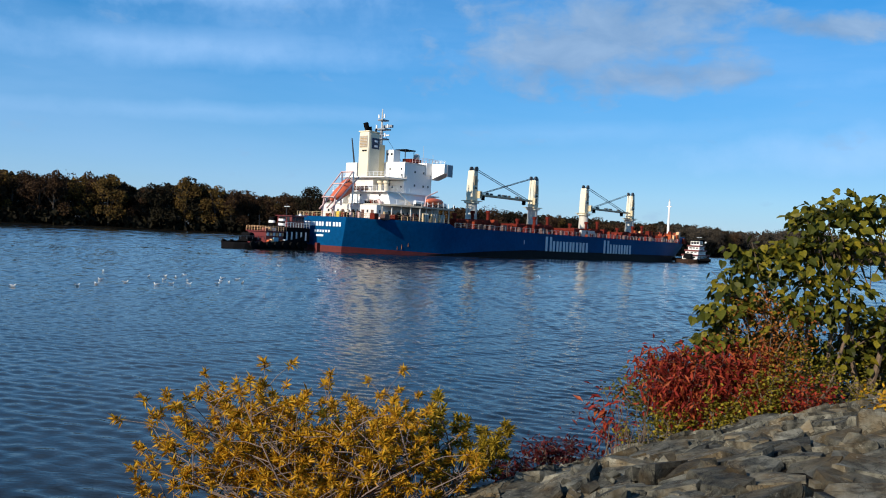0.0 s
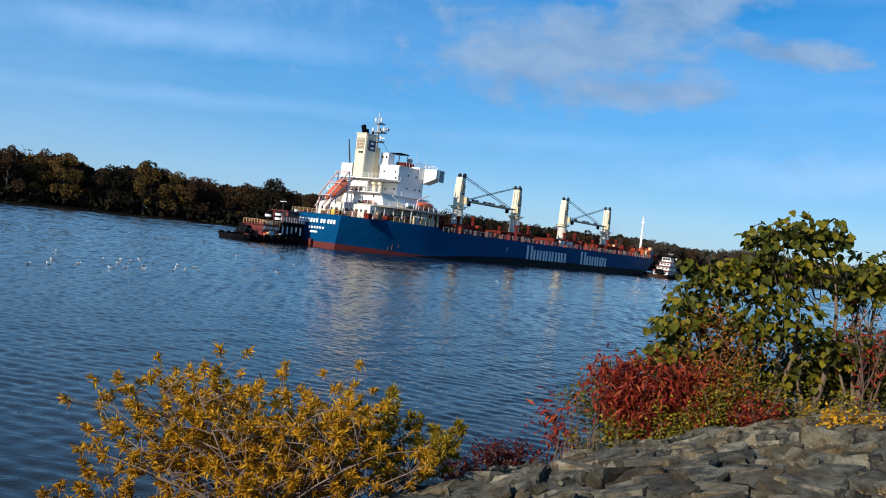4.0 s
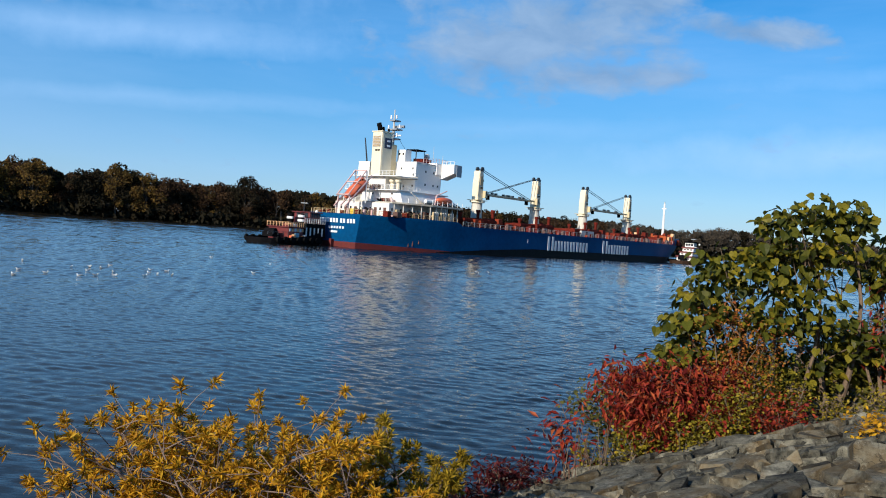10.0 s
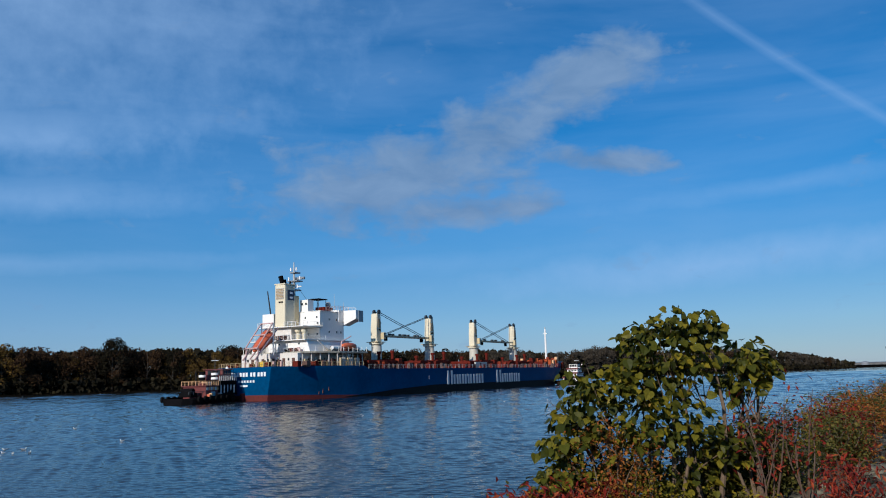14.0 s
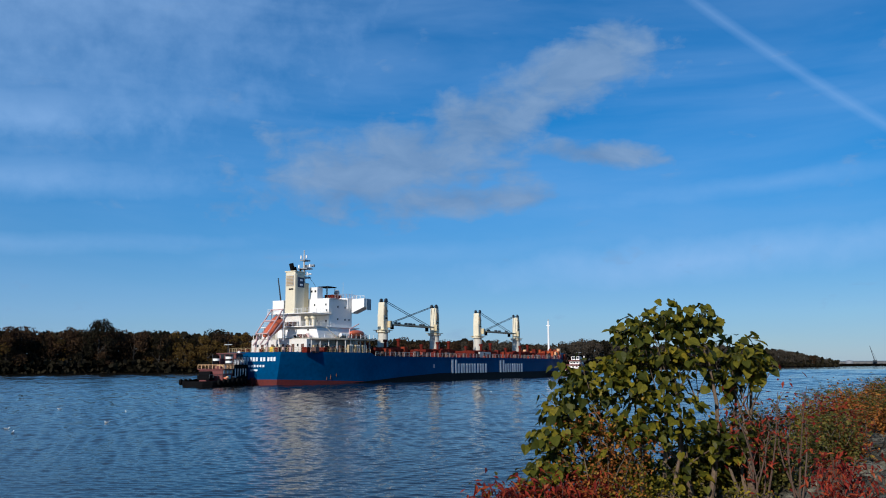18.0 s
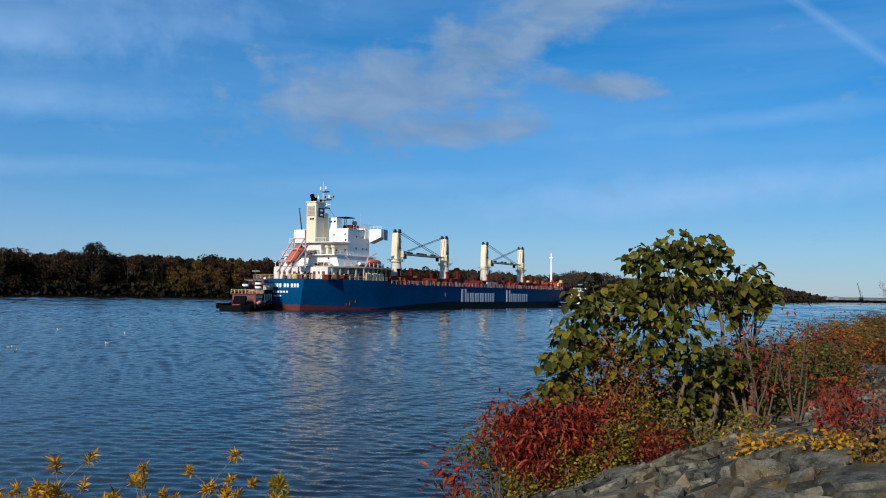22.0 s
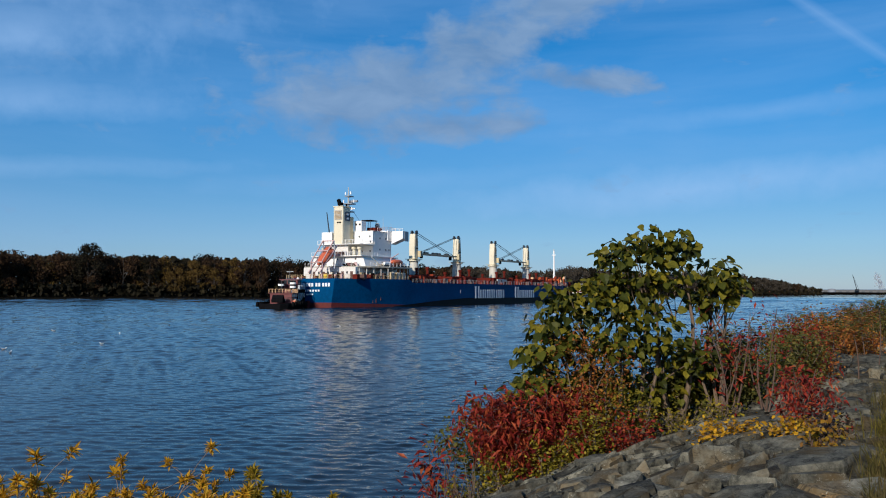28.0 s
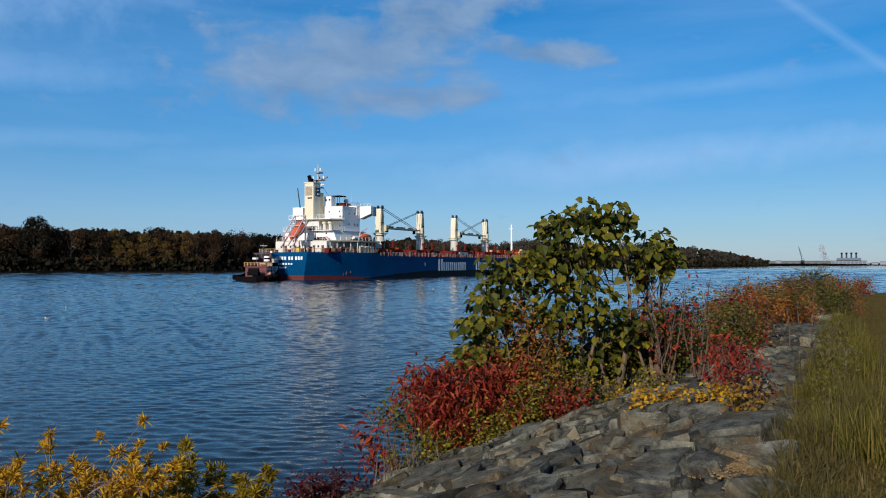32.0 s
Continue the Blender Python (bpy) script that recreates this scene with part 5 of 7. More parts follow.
def make_woods():
    rng = random.Random(5)
    az = -44.0
    while az < 26.6:
        d = far_shore(az)
        h = profile(az) * rng.uniform(0.88, 1.10)
        kind = rng.choice((0, 0, 1, 2, 2, 3, 3, 3, 4, 4, 5, 6))
        if az < -26 and rng.random() < 0.55:
            kind = rng.choice((2, 3, 4, 4))
        if az > 3 and rng.random() < 0.75:
            kind = 7
        far_tree(az, d + rng.uniform(6, 26), h, h * rng.uniform(0.75, 1.05), kind, rng.uniform(0, 360))
        az += (0.50 if az < 3 else 0.40) * rng.uniform(0.75, 1.25)
    # trees that stand out
    for az, h, w, kind in ((-20.3, 35, 26, 5), (-16.7, 28, 17, 5), (-28.3, 35, 24, 4), (-33.0, 33, 24, 4), (-36.2, 34, 24, 3), (-12.6, 20, 15, 4), (-20.0, 17, 16, 2), (-15.0, 19.5, 20, 4), (-9.6, 27, 16, 3), (9.3, 30, 26, 6)):
        far_tree(az, far_shore(az) + 5, h, w, kind, az * 37 % 360)
    # the brush and dark wood behind and under them
    # The near-black leaf colour here also carries the shade under the crowns.
    verts, faces = [], []
    for i in range(22000):
        az = rng.uniform(-50, 27)
        d = far_shore(az)
        front = rng.random() < 0.30
        h = profile(az)
        if front:
            p = Vector(polar(az, d + rng.uniform(1, 9), rng.uniform(0.4, h * 0.30)))
        else:
            p = Vector(polar(az, d + rng.uniform(22, 75), rng.uniform(2, h * 0.97)))
        q = Euler((rng.uniform(0, 6.28), rng.uniform(0, 6.28), rng.uniform(0, 6.28))).to_matrix()
        s = rng.uniform(0.7, 1.9) * (1 if front else 1.5) * (1.0 if az < 3 else 1.5)
        k = len(verts)
        for x, y, z in ((-1, -0.6, 0), (0.1, -1, 0.25), (1, 0.2, 0), (0.2, 1, 0.2), (-0.8, 0.7, 0)):
            verts.append(p + q @ Vector((x * s, y * s, z * s)))
        faces.append((k, k + 1, k + 2, k + 3, k + 4))
    tagged(new("woods", mesh_from("woods", verts, faces, W_DARK)), "brush and woods behind the far shore trees, under-crown shade in the colour", "woods", kind="stuff")
    # low ridges far behind, haze put into their blue-grey colour
    verts, faces = [], []
    n = 120
    for i in range(n):
        az = -52 + i * 0.9
        h = 14 + 20 * noise.noise((az * 0.13, 0, 5)) + (22 * math.exp(-((az - 14) / 8) ** 2)) + 4 * noise.noise((az * 1.3, 0, 1))
        h = (max(4, h) + 8) * min(1.0, max(0.12, (27 - az) / 5))
        verts += [polar(az, 2600, -2), polar(az, 2600, h), polar(az, 3400, 2)]
    for i in range(n - 1):
        faces += [(i * 3, i * 3 + 3, i * 3 + 4, i * 3 + 1), (i * 3 + 1, i * 3 + 4, i * 3 + 5, i * 3 + 2)]
    tagged(new("backdrop", mesh_from("backdrop", verts, faces, RIDGE, True)), "low wooded ridge on the horizon, haze in its colour", "hills", kind="structure")


RIDGE = surface("haze_tinted_ridge", (0.10, 0.115, 0.13), 1.0, 0, 0.25, 0.01, 0.004, 0.0, spec=0.0)
make_woods()


# ---- works and jetty far down the river ----
def make_works():
    d = 2450
    def spot(az, z=0.0, off=0.0):
        return Vector(polar(az, d + off, z))
    plant = group_thing("power_station", "pale grey power station with four dark chimneys", "power station", Matrix.Translation(spot(31.6, 2)) @ pose(0, 0, 0, 0, 0, -31.6))
    part("main_hall", box(new_bm(), -42, 44, -10, 22, 0, 12, 0.5), PALE, plant)
    part("turbine_hall", box(new_bm(), -28, 30, -14, 10, 12, 18, 0.5), BLUE_GREY, plant)
    for x in (-16, -4.5, 7, 18.5):
        c = part("chimney", rod(new_bm(), (x, 0, 17), (x, 0, 31), 2.2, 2.0, 12), STEEL, plant)
        part("chimney_cap", rod(new_bm(), (x, 0, 28), (x, 0, 32), 2.7, 2.7, 12), BLACK, c)
    for i in range(9):
        part("wall_panel", box(new_bm(), -40 + i * 9.2, -33 + i * 9.2, -10.4, -9.8, 2, 9), BLUE_GREY, plant)
    quay = group_thing("warehouse", "long low grey quay warehouse", "warehouse", Matrix.Translation(spot(29.0, 2)) @ pose(0, 0, 0, 0, 0, -29))
    part("wall", box(new_bm(), -90, 70, 0, 20, 0, 9, 0.4), PALE_DIM, quay)
    part("roof", box(new_bm(), -91, 71, -1, 21, 9, 11, 0.4), BLUE_GREY, quay)
    for i in range(8):
        part("door", box(new_bm(), -80 + i * 18, -72 + i * 18, -0.5, 0.2, 0, 6), STEEL, quay)
    tank = group_thing("storage_tank", "white storage tank on the far bank", "tank", Matrix.Translation(spot(27.6, 2)))
    part("tank_shell", rod(new_bm(), (0, 0, 0), (0, 0, 11), 10, 10, 20), PALE, tank)
    part("tank_roof", rod(new_bm(), (0, 0, 11), (0, 0, 13), 10, 2, 20), PALE, tank)
    crane = group_thing("harbour_crane", "slender dark harbour crane with a leaning boom", "crane", Matrix.Translation(spot(29.0, 9, -10)))
    part("boom", rod(new_bm(), (0, 0, 2), (-11, 0, 42), 1.1, 0.6, 6), STEEL, crane)
    part("cab", box(new_bm(), -4, 4, -3, 3, 0, 5, 0.4), STEEL, crane)
    part("boom_stay", rod(new_bm(), (5, 0, 4), (-11, 0, 42), 0.3, 0.3, 4), STEEL, crane)
    for i in range(7):
        az = 32.6 + i * 0.45
        hut = group_thing("far_building", "small pale building on the far bank", "building", Matrix.Translation(spot(az, 1.5)) @ pose(0, 0, 0, 0, 0, -az))
        part("wall", box(new_bm(), -8, 8, 0, 10, 0, 4 + i % 3 * 2, 0.2), PALE, hut)
        part("roof", box(new_bm(), -8.5, 8.5, -0.5, 10.5, 4 + i % 3 * 2, 5 + i % 3 * 2, 0.2), BLUE_GREY, hut)
    jetty = group_thing("jetty", "low dark jetty along the far bank", "jetty", Matrix.Translation(spot(30, 0, -40)) @ pose(0, 0, 0, 0, 0, -30))
    part("jetty_deck", box(new_bm(), -130, 110, -3, 3, 2.0, 4.0, 0.2), FAR_SOIL, jetty)
    for i in range(20):
        part("pile", rod(new_bm(), (-125 + i * 12.2, -2, -1), (-125 + i * 12.2, -2, 2.5), 0.7, n=6), FAR_SOIL, jetty)
    # drifting grey smoke out of small pieces
    rng = random.Random(8)
    verts, faces = [], []
    for i in range(150):
        k = rng.random()
        p = spot(30.35 - 0.30 * k + rng.gauss(0, 0.10), 14 + 40 * k + rng.gauss(0, 5), 60)
        q = Euler((rng.uniform(0, 6.28), rng.uniform(0, 6.28), rng.uniform(0, 6.28))).to_matrix()
        s = rng.uniform(1.5, 4.0)
        n = len(verts)
        for x, y, z in ((-1, -0.6, 0), (0.1, -1, 0.25), (1, 0.2, 0), (0.2, 1, 0.2), (-0.8, 0.7, 0)):
            verts.append(p + q @ Vector((x * s, y * s, z * s)))
        faces.append((n, n + 1, n + 2, n + 3, n + 4))
    tagged(new("smoke", mesh_from("smoke", verts, faces, SMOKE)), "thin grey smoke drifting over the works", "smoke", kind="stuff")


PALE = surface("pale_cladding", (0.24, 0.25, 0.27), 0.7, 0, 0.1, 0.3, 0.05, 0.0)
PALE_DIM = surface("dull_cladding", (0.13, 0.125, 0.12), 0.7, 0, 0.15, 0.3, 0.05, 0.0)
BLUE_GREY = surface("blue_grey_cladding", (0.12, 0.16, 0.21), 0.7, 0, 0.1, 0.3, 0.05, 0.0)


def smoke_material():
    m = surface("smoke", (0.45, 0.46, 0.50), 1.0, 0, 0.1, 0.1, 0.05, 0.0, spec=0.0)
    m.node_tree.nodes["Principled BSDF"].inputs["Alpha"].default_value = 0.34
    return m


SMOKE = smoke_material()
make_works()


# ---- gulls on the water ----
def make_gull(m, label="white gull resting on the river"):
    g = group_thing("gull", label, "gull", m @ Matrix.Diagonal((0.70, 0.70, 0.55, 1)), "gulls on the river")
    for name, mesh, mat in GULL:
        part(name, mesh, mat, g)
    return g


def gull_meshes():
    made = []
    bm = ball(new_bm(), (0, 0, 0), 1.0, 10)
    for v in bm.verts:
        x, y, z = v.co
        v.co = Vector((x * 0.22, y * 0.10 * (1 - 0.4 * max(0, -x)), 0.07 + z * 0.085 + (0.05 * x * x if x < 0 else 0)))
    made.append(("body", bm, GULL_WHITE))
    made.append(("head", ball(rod(new_bm(), (0.15, 0, 0.08), (0.20, 0, 0.20), 0.05, 0.04, 8), (0.21, 0, 0.22), 0.055, 8), GULL_WHITE))
    made.append(("bill", rod(new_bm(), (0.25, 0, 0.215), (0.32, 0, 0.20), 0.014, 0.005, 5), YELLOW))
    for s in (-1, 1):
        bm = ball(new_bm(), (0, 0, 0), 1.0, 8)
        for v in bm.verts:
            v.co = Vector((-0.06 + v.co.x * 0.22, s * 0.085 + v.co.y * 0.03, 0.11 + v.co.z * 0.055 + 0.1 * max(0, -v.co.x) ** 2))
        made.append(("wing", bm, GULL_GREY))
    made.append(("tail", box(new_bm(), -0.34, -0.2, -0.035, 0.035, 0.10, 0.13, 0.01), BLACK))
    out = []
    for name, bm, mat in made:
        data = bpy.data.meshes.new(name)
        bm.to_mesh(data)
        bm.free()
        data.materials.append(mat)
        data.polygons.foreach_set("use_smooth", [True] * len(data.polygons))
        out.append((name, data, mat))
    return out


GULL_WHITE = surface("white_feathers", (0.78, 0.78, 0.76), 0.8, 0, 0.05, 20.0, 4.0, 0.05)
GULL_GREY = surface("grey_feathers", (0.30, 0.32, 0.35), 0.8, 0, 0.1, 20.0, 4.0, 0.05)
GULL = gull_meshes()
for _i, _p in enumerate(((-31.8, 39.7), (-30.0, 42.8), (-30.1, 44.8), (-32.3, 48.6), (-37.7, 57.1), (-29.9, 47.6), (-32.1, 54.1), (-27.6, 47.4), (-29.6, 51.8), (-31.8, 55.9), (-27.3, 48.7), (-30.7, 55.4), (-31.7, 58.6), (-28.3, 52.7), (-26.6, 49.7), (-25.4, 51.3), (-26.6, 54.3), (-28.0, 57.4), (-25.7, 53.7), (-26.7, 57.2), (-24.8, 54.0), (-22.3, 62.9), (-7.2, 94.2), (11.6, 130.3), (-7.7, 97.0), (-6.3, 97.8), (-34.4, 84.0), (-26.2, 78.5))):
    make_gull(Matrix.Translation((*_p, 0.02)) @ pose(0, 0, 0, 0, 0, _i * 77 % 360))
_rng = random.Random(3)
for _i in range(34):
    _az = _rng.uniform(-36, -12)
    make_gull(Matrix.Translation(polar(_az, far_shore(_az) - _rng.uniform(14, 60), 0.02)) @ pose(0, 0, 0, 0, 0, _i * 53 % 360), "white gull far off along the opposite shore")

# ---- plants on the near bank ----
def heart_leaf(verts, faces, p, q, s):
    """A broad leaf, folded along its rib, hanging a little at the tip."""
    k = len(verts)
    ring = ((0, 0.04, 0), (0.20, -0.05, 0.06), (0.42, 0.08, 0.09), (0.50, 0.34, 0.06), (0.42, 0.62, 0.0), (0.20, 0.88, -0.16), (0, 1.05, -0.30),
            (-0.20, 0.88, -0.16), (-0.42, 0.62, 0.0), (-0.50, 0.34, 0.06), (-0.42, 0.08, 0.09), (-0.20, -0.05, 0.06), (0, 0.45, -0.07))
    for x, y, z in ring:
        verts.append(p + q @ Vector((x * s, y * s, z * s)))
    for a in range(12):
        faces.append((k + 12, k + a, k + (a + 1) % 12))


def lance_leaf(verts, faces, p, q, s, w=0.17):
    k = len(verts)
    for x, y, z in ((0, 0, 0), (w, 0.45, 0.05), (0, 1.0, -0.08), (-w, 0.45, 0.05)):
        verts.append(p + q @ Vector((x * s, y * s, z * s)))
    faces.append((k, k + 1, k + 2, k + 3))


def gold_leaf(verts, faces, p, q, s):
    lance_leaf(verts, faces, p, q, s, 0.125)


def small_leaf(verts, faces, p, q, s):
    k = len(verts)
    for x, y, z in ((0, 0, 0), (0.3, 0.35, 0.06), (0.2, 0.8, 0), (0, 1, -0.05), (-0.2, 0.8, 0), (-0.3, 0.35, 0.06)):
        verts.append(p + q @ Vector((x * s, y * s, z * s)))
    faces.append((k, k + 1, k + 2, k + 3, k + 4, k + 5))


def aim(direction, roll=0.0):
    """A turn that lays a leaf's length along a direction, its face up."""
    d = Vector(direction).normalized()
    side = d.cross(Vector((0, 0, 1)))
    side = side.normalized() if side.length > 1e-3 else Vector((1, 0, 0))
    up = side.cross(d)
    m = Matrix((side, d, up)).transposed()
    return m @ Matrix.Rotation(roll, 3, "Y")


def curve_to(a, b, rng, bow=0.12, steps=5):
    a, b = Vector(a), Vector(b)
    off = Vector((rng.uniform(-1, 1), rng.uniform(-1, 1), rng.uniform(-0.3, 0.8))) * (b - a).length * bow
    return [a.lerp(b, i / steps) + off * math.sin(math.pi * i / steps) for i in range(steps + 1)]


def foliage_part(name, verts, faces, mat, parent, label=""):
    return tagged(part(name, mesh_from(name, verts, faces, mat), mat, parent, label), kind="stuff")


LEAF_GREEN = leaf_material("broad_green_leaves", [(0.026, 0.031, 0.007), (0.056, 0.062, 0.009), (0.115, 0.112, 0.011), (0.20, 0.170, 0.014), (0.31, 0.240, 0.02)], 0.45, 0.30, 18.0)
LEAF_YELLOW = leaf_material("yellow_green_leaves", [(0.10, 0.095, 0.012), (0.20, 0.17, 0.015), (0.32, 0.24, 0.02), (0.40, 0.29, 0.03)], 0.5, 0.30, 30.0)
LEAF_RED = leaf_material("red_leaves", [(0.10, 0.012, 0.010), (0.22, 0.024, 0.016), (0.38, 0.045, 0.024), (0.44, 0.115, 0.032)], 0.5, 0.30, 30.0)
LEAF_RUST = leaf_material("rusty_orange_leaves", [(0.16, 0.046, 0.015), (0.34, 0.105, 0.024), (0.50, 0.19, 0.034), (0.32, 0.21, 0.034)], 0.55, 0.28, 30.0)
LEAF_OLD_GOLD = leaf_material("olive_gold_leaves", [(0.16, 0.11, 0.010), (0.30, 0.20, 0.014), (0.44, 0.30, 0.02)], 0.5, 0.30, 40.0)
GOLD_TWIG = surface("mauve_grey_twig", (0.20, 0.145, 0.115), 0.8, 0, 0.3, 30.0, 4.0, 0.3)
LEAF_GOLD = leaf_material("golden_leaves", [(0.27, 0.125, 0.009), (0.52, 0.255, 0.011), (0.72, 0.39, 0.018), (0.54, 0.35, 0.03)], 0.5, 0.30, 40.0)
LEAF_AMBER = leaf_material("amber_leaves", [(0.16, 0.07, 0.012), (0.30, 0.15, 0.015), (0.42, 0.24, 0.02), (0.22, 0.17, 0.02)], 0.5, 0.28, 40.0)
LEAF_WEED = leaf_material("weed_leaves", [(0.08, 0.075, 0.014), (0.14, 0.125, 0.018), (0.21, 0.17, 0.025)], 0.6, 0.28, 40.0)
LEAF_MAROON = leaf_material("maroon_leaves", [(0.035, 0.008, 0.008), (0.08, 0.012, 0.012), (0.15, 0.020, 0.016)], 0.5, 0.25, 30.0)
LEAF_SUMAC = leaf_material("sumac_leaves", [(0.06, 0.075, 0.018), (0.12, 0.125, 0.025), (0.18, 0.15, 0.03), (0.28, 0.13, 0.03)], 0.5, 0.28, 30.0)
LEAF_OLIVE = leaf_material("dull_olive_leaves", [(0.06, 0.065, 0.016), (0.125, 0.115, 0.024), (0.20, 0.155, 0.034)], 0.6, 0.25, 30.0)
STRAW = leaf_material("dry_grass", [(0.08, 0.062, 0.018), (0.13, 0.094, 0.03), (0.075, 0.072, 0.015), (0.20, 0.145, 0.055)], 0.7, 0.25, 12.0)
TWIG = surface("grey_brown_twig", (0.15, 0.11, 0.068), 0.8, 0, 0.3, 30.0, 4.0, 0.3)
RED_TWIG = surface("reddish_twig", (0.11, 0.065, 0.042), 0.8, 0, 0.3, 30.0, 4.0, 0.2)


def single_leaves():
    out = []
    for i in range(4):
        verts, faces = [], []
        heart_leaf(verts, faces, Vector((0, 0, 0)), Matrix.Rotation(0.2 * i - 0.3, 3, "Y"), 1.0)
        out.append(mesh_from("leaf", verts, faces, LEAF_SINGLE))
    return out


LEAF_SINGLE = leaf_material("single_green_leaves", [(0.046, 0.055, 0.010), (0.108, 0.110, 0.012), (0.25, 0.205, 0.018)], 0.45, 0.32, 6.0)
_r = LEAF_SINGLE.node_tree
for _n in list(_r.nodes):
    if _n.bl_idname == "ShaderNodeNewGeometry":
        _o = node(_r, "ShaderNodeObjectInfo")
        for _l in list(_n.outputs["Random Per Island"].links):
            _r.links.new(_o.outputs["Random"], _l.to_socket)
LEAVES = single_leaves()


def make_broadleaf_tree():
    """A many-stemmed young tree with broad green leaves in loose bunches."""
    rng = random.Random(21)
    tree = group_thing("broadleaf_tree", "young many-stemmed tree with broad yellowing green leaves", "tree", Matrix.Translation((3.6, 13.1, 1.5)))
    at = Vector((3.6, 13.1, 1.5))
    bunches = [(3.17, 12.9, 4.45, .27, .26), (3.66, 12.8, 4.60, .40, .26), (4.16, 12.9, 4.55, .32, .28), (3.66, 12.7, 4.12, .68, .34), (3.45, 12.8, 3.58, .80, .36), (2.5, 12.9, 3.76, .56, .36), (2.15, 12.9, 3.32, .42, .32), (2.77, 12.7, 3.06, .78, .36), (3.84, 12.9, 3.06, .62, .36), (4.80, 13.0, 4.12, .32, .32), (4.66, 13.0, 3.70, .28, .26), (1.95, 12.9, 2.86, .40, .22), (4.50, 13.0, 2.85, .40, .34), (2.10, 13.0, 2.50, .5, .2), (4.98, 13.0, 3.95, .22, .20), (1.72, 12.7, 2.35, .34, .24), (2.9, 13.2, 2.4, .6, .3), (4.0, 13.3, 2.3, .6, .3), (3.02, 12.9, 3.95, .34, .28)]
    bases = [(3.55, 13.1, 1.45), (4.85, 13.0, 1.75), (4.2, 13.2, 1.5), (2.9, 13.0, 1.3), (3.3, 13.3, 1.4)]
    for i, (x, y, z, rx, rz) in enumerate(bunches):
        base = Vector(min(bases, key=lambda b: abs(b[0] - x) + rng.uniform(0, 0.6)))
        bm = new_bm()
        tube(bm, [p - at for p in curve_to(base, (x, y, z), rng, 0.10)], 0.035 + 0.01 * (i % 3), 0.010, 6)
        for _ in range(5):
            end = Vector((x + rng.uniform(-rx, rx), y + rng.uniform(-0.4, 0.4), z + rng.uniform(-rz, rz)))
            start = base.lerp(Vector((x, y, z)), rng.uniform(0.55, 0.9))
            tube(bm, [p - at for p in curve_to(start, end, rng, 0.12, 3)], 0.011, 0.004, 4)
        part("stem", bm, BARK, tree)
        verts, faces = [], []
        count = int(55 + 480 * rx * rz)
        for _ in range(count):
            d = Vector((rng.gauss(0, 1), rng.gauss(0, 1), rng.gauss(0, 1))).normalized() * rng.random() ** 0.45
            p = Vector((x + d.x * rx * 0.94, y + d.y * 0.55, z + d.z * rz * 0.9)) - at
            out = Vector((d.x + rng.gauss(0, 0.5), d.y + rng.gauss(0, 0.6) - 0.2, rng.uniform(-1.3, 0.25)))
            heart_leaf(verts, faces, p, aim(out, rng.gauss(0, 0.6)), rng.uniform(0.06, 0.16))
        foliage_part("foliage", verts, faces, LEAF_GREEN, tree)
        for _ in range(19):
            d = Vector((rng.gauss(0, 1), -abs(rng.gauss(0, 1)), rng.gauss(0, 1))).normalized()
            p = Vector((x + d.x * rx * 1.05, y + d.y * 0.6, z + d.z * rz * 1.05)) - at
            out = Vector((d.x + rng.gauss(0, 0.6), d.y - 0.3 + rng.gauss(0, 0.4), rng.uniform(-1.2, 0.2)))
            size = rng.uniform(0.09, 0.17)
            part("leaf", LEAVES[rng.randrange(4)], None, tree, m=Matrix.Translation(p) @ aim(out, rng.gauss(0, 0.5)).to_4x4() @ Matrix.Diagonal((size, size, size, 1)))


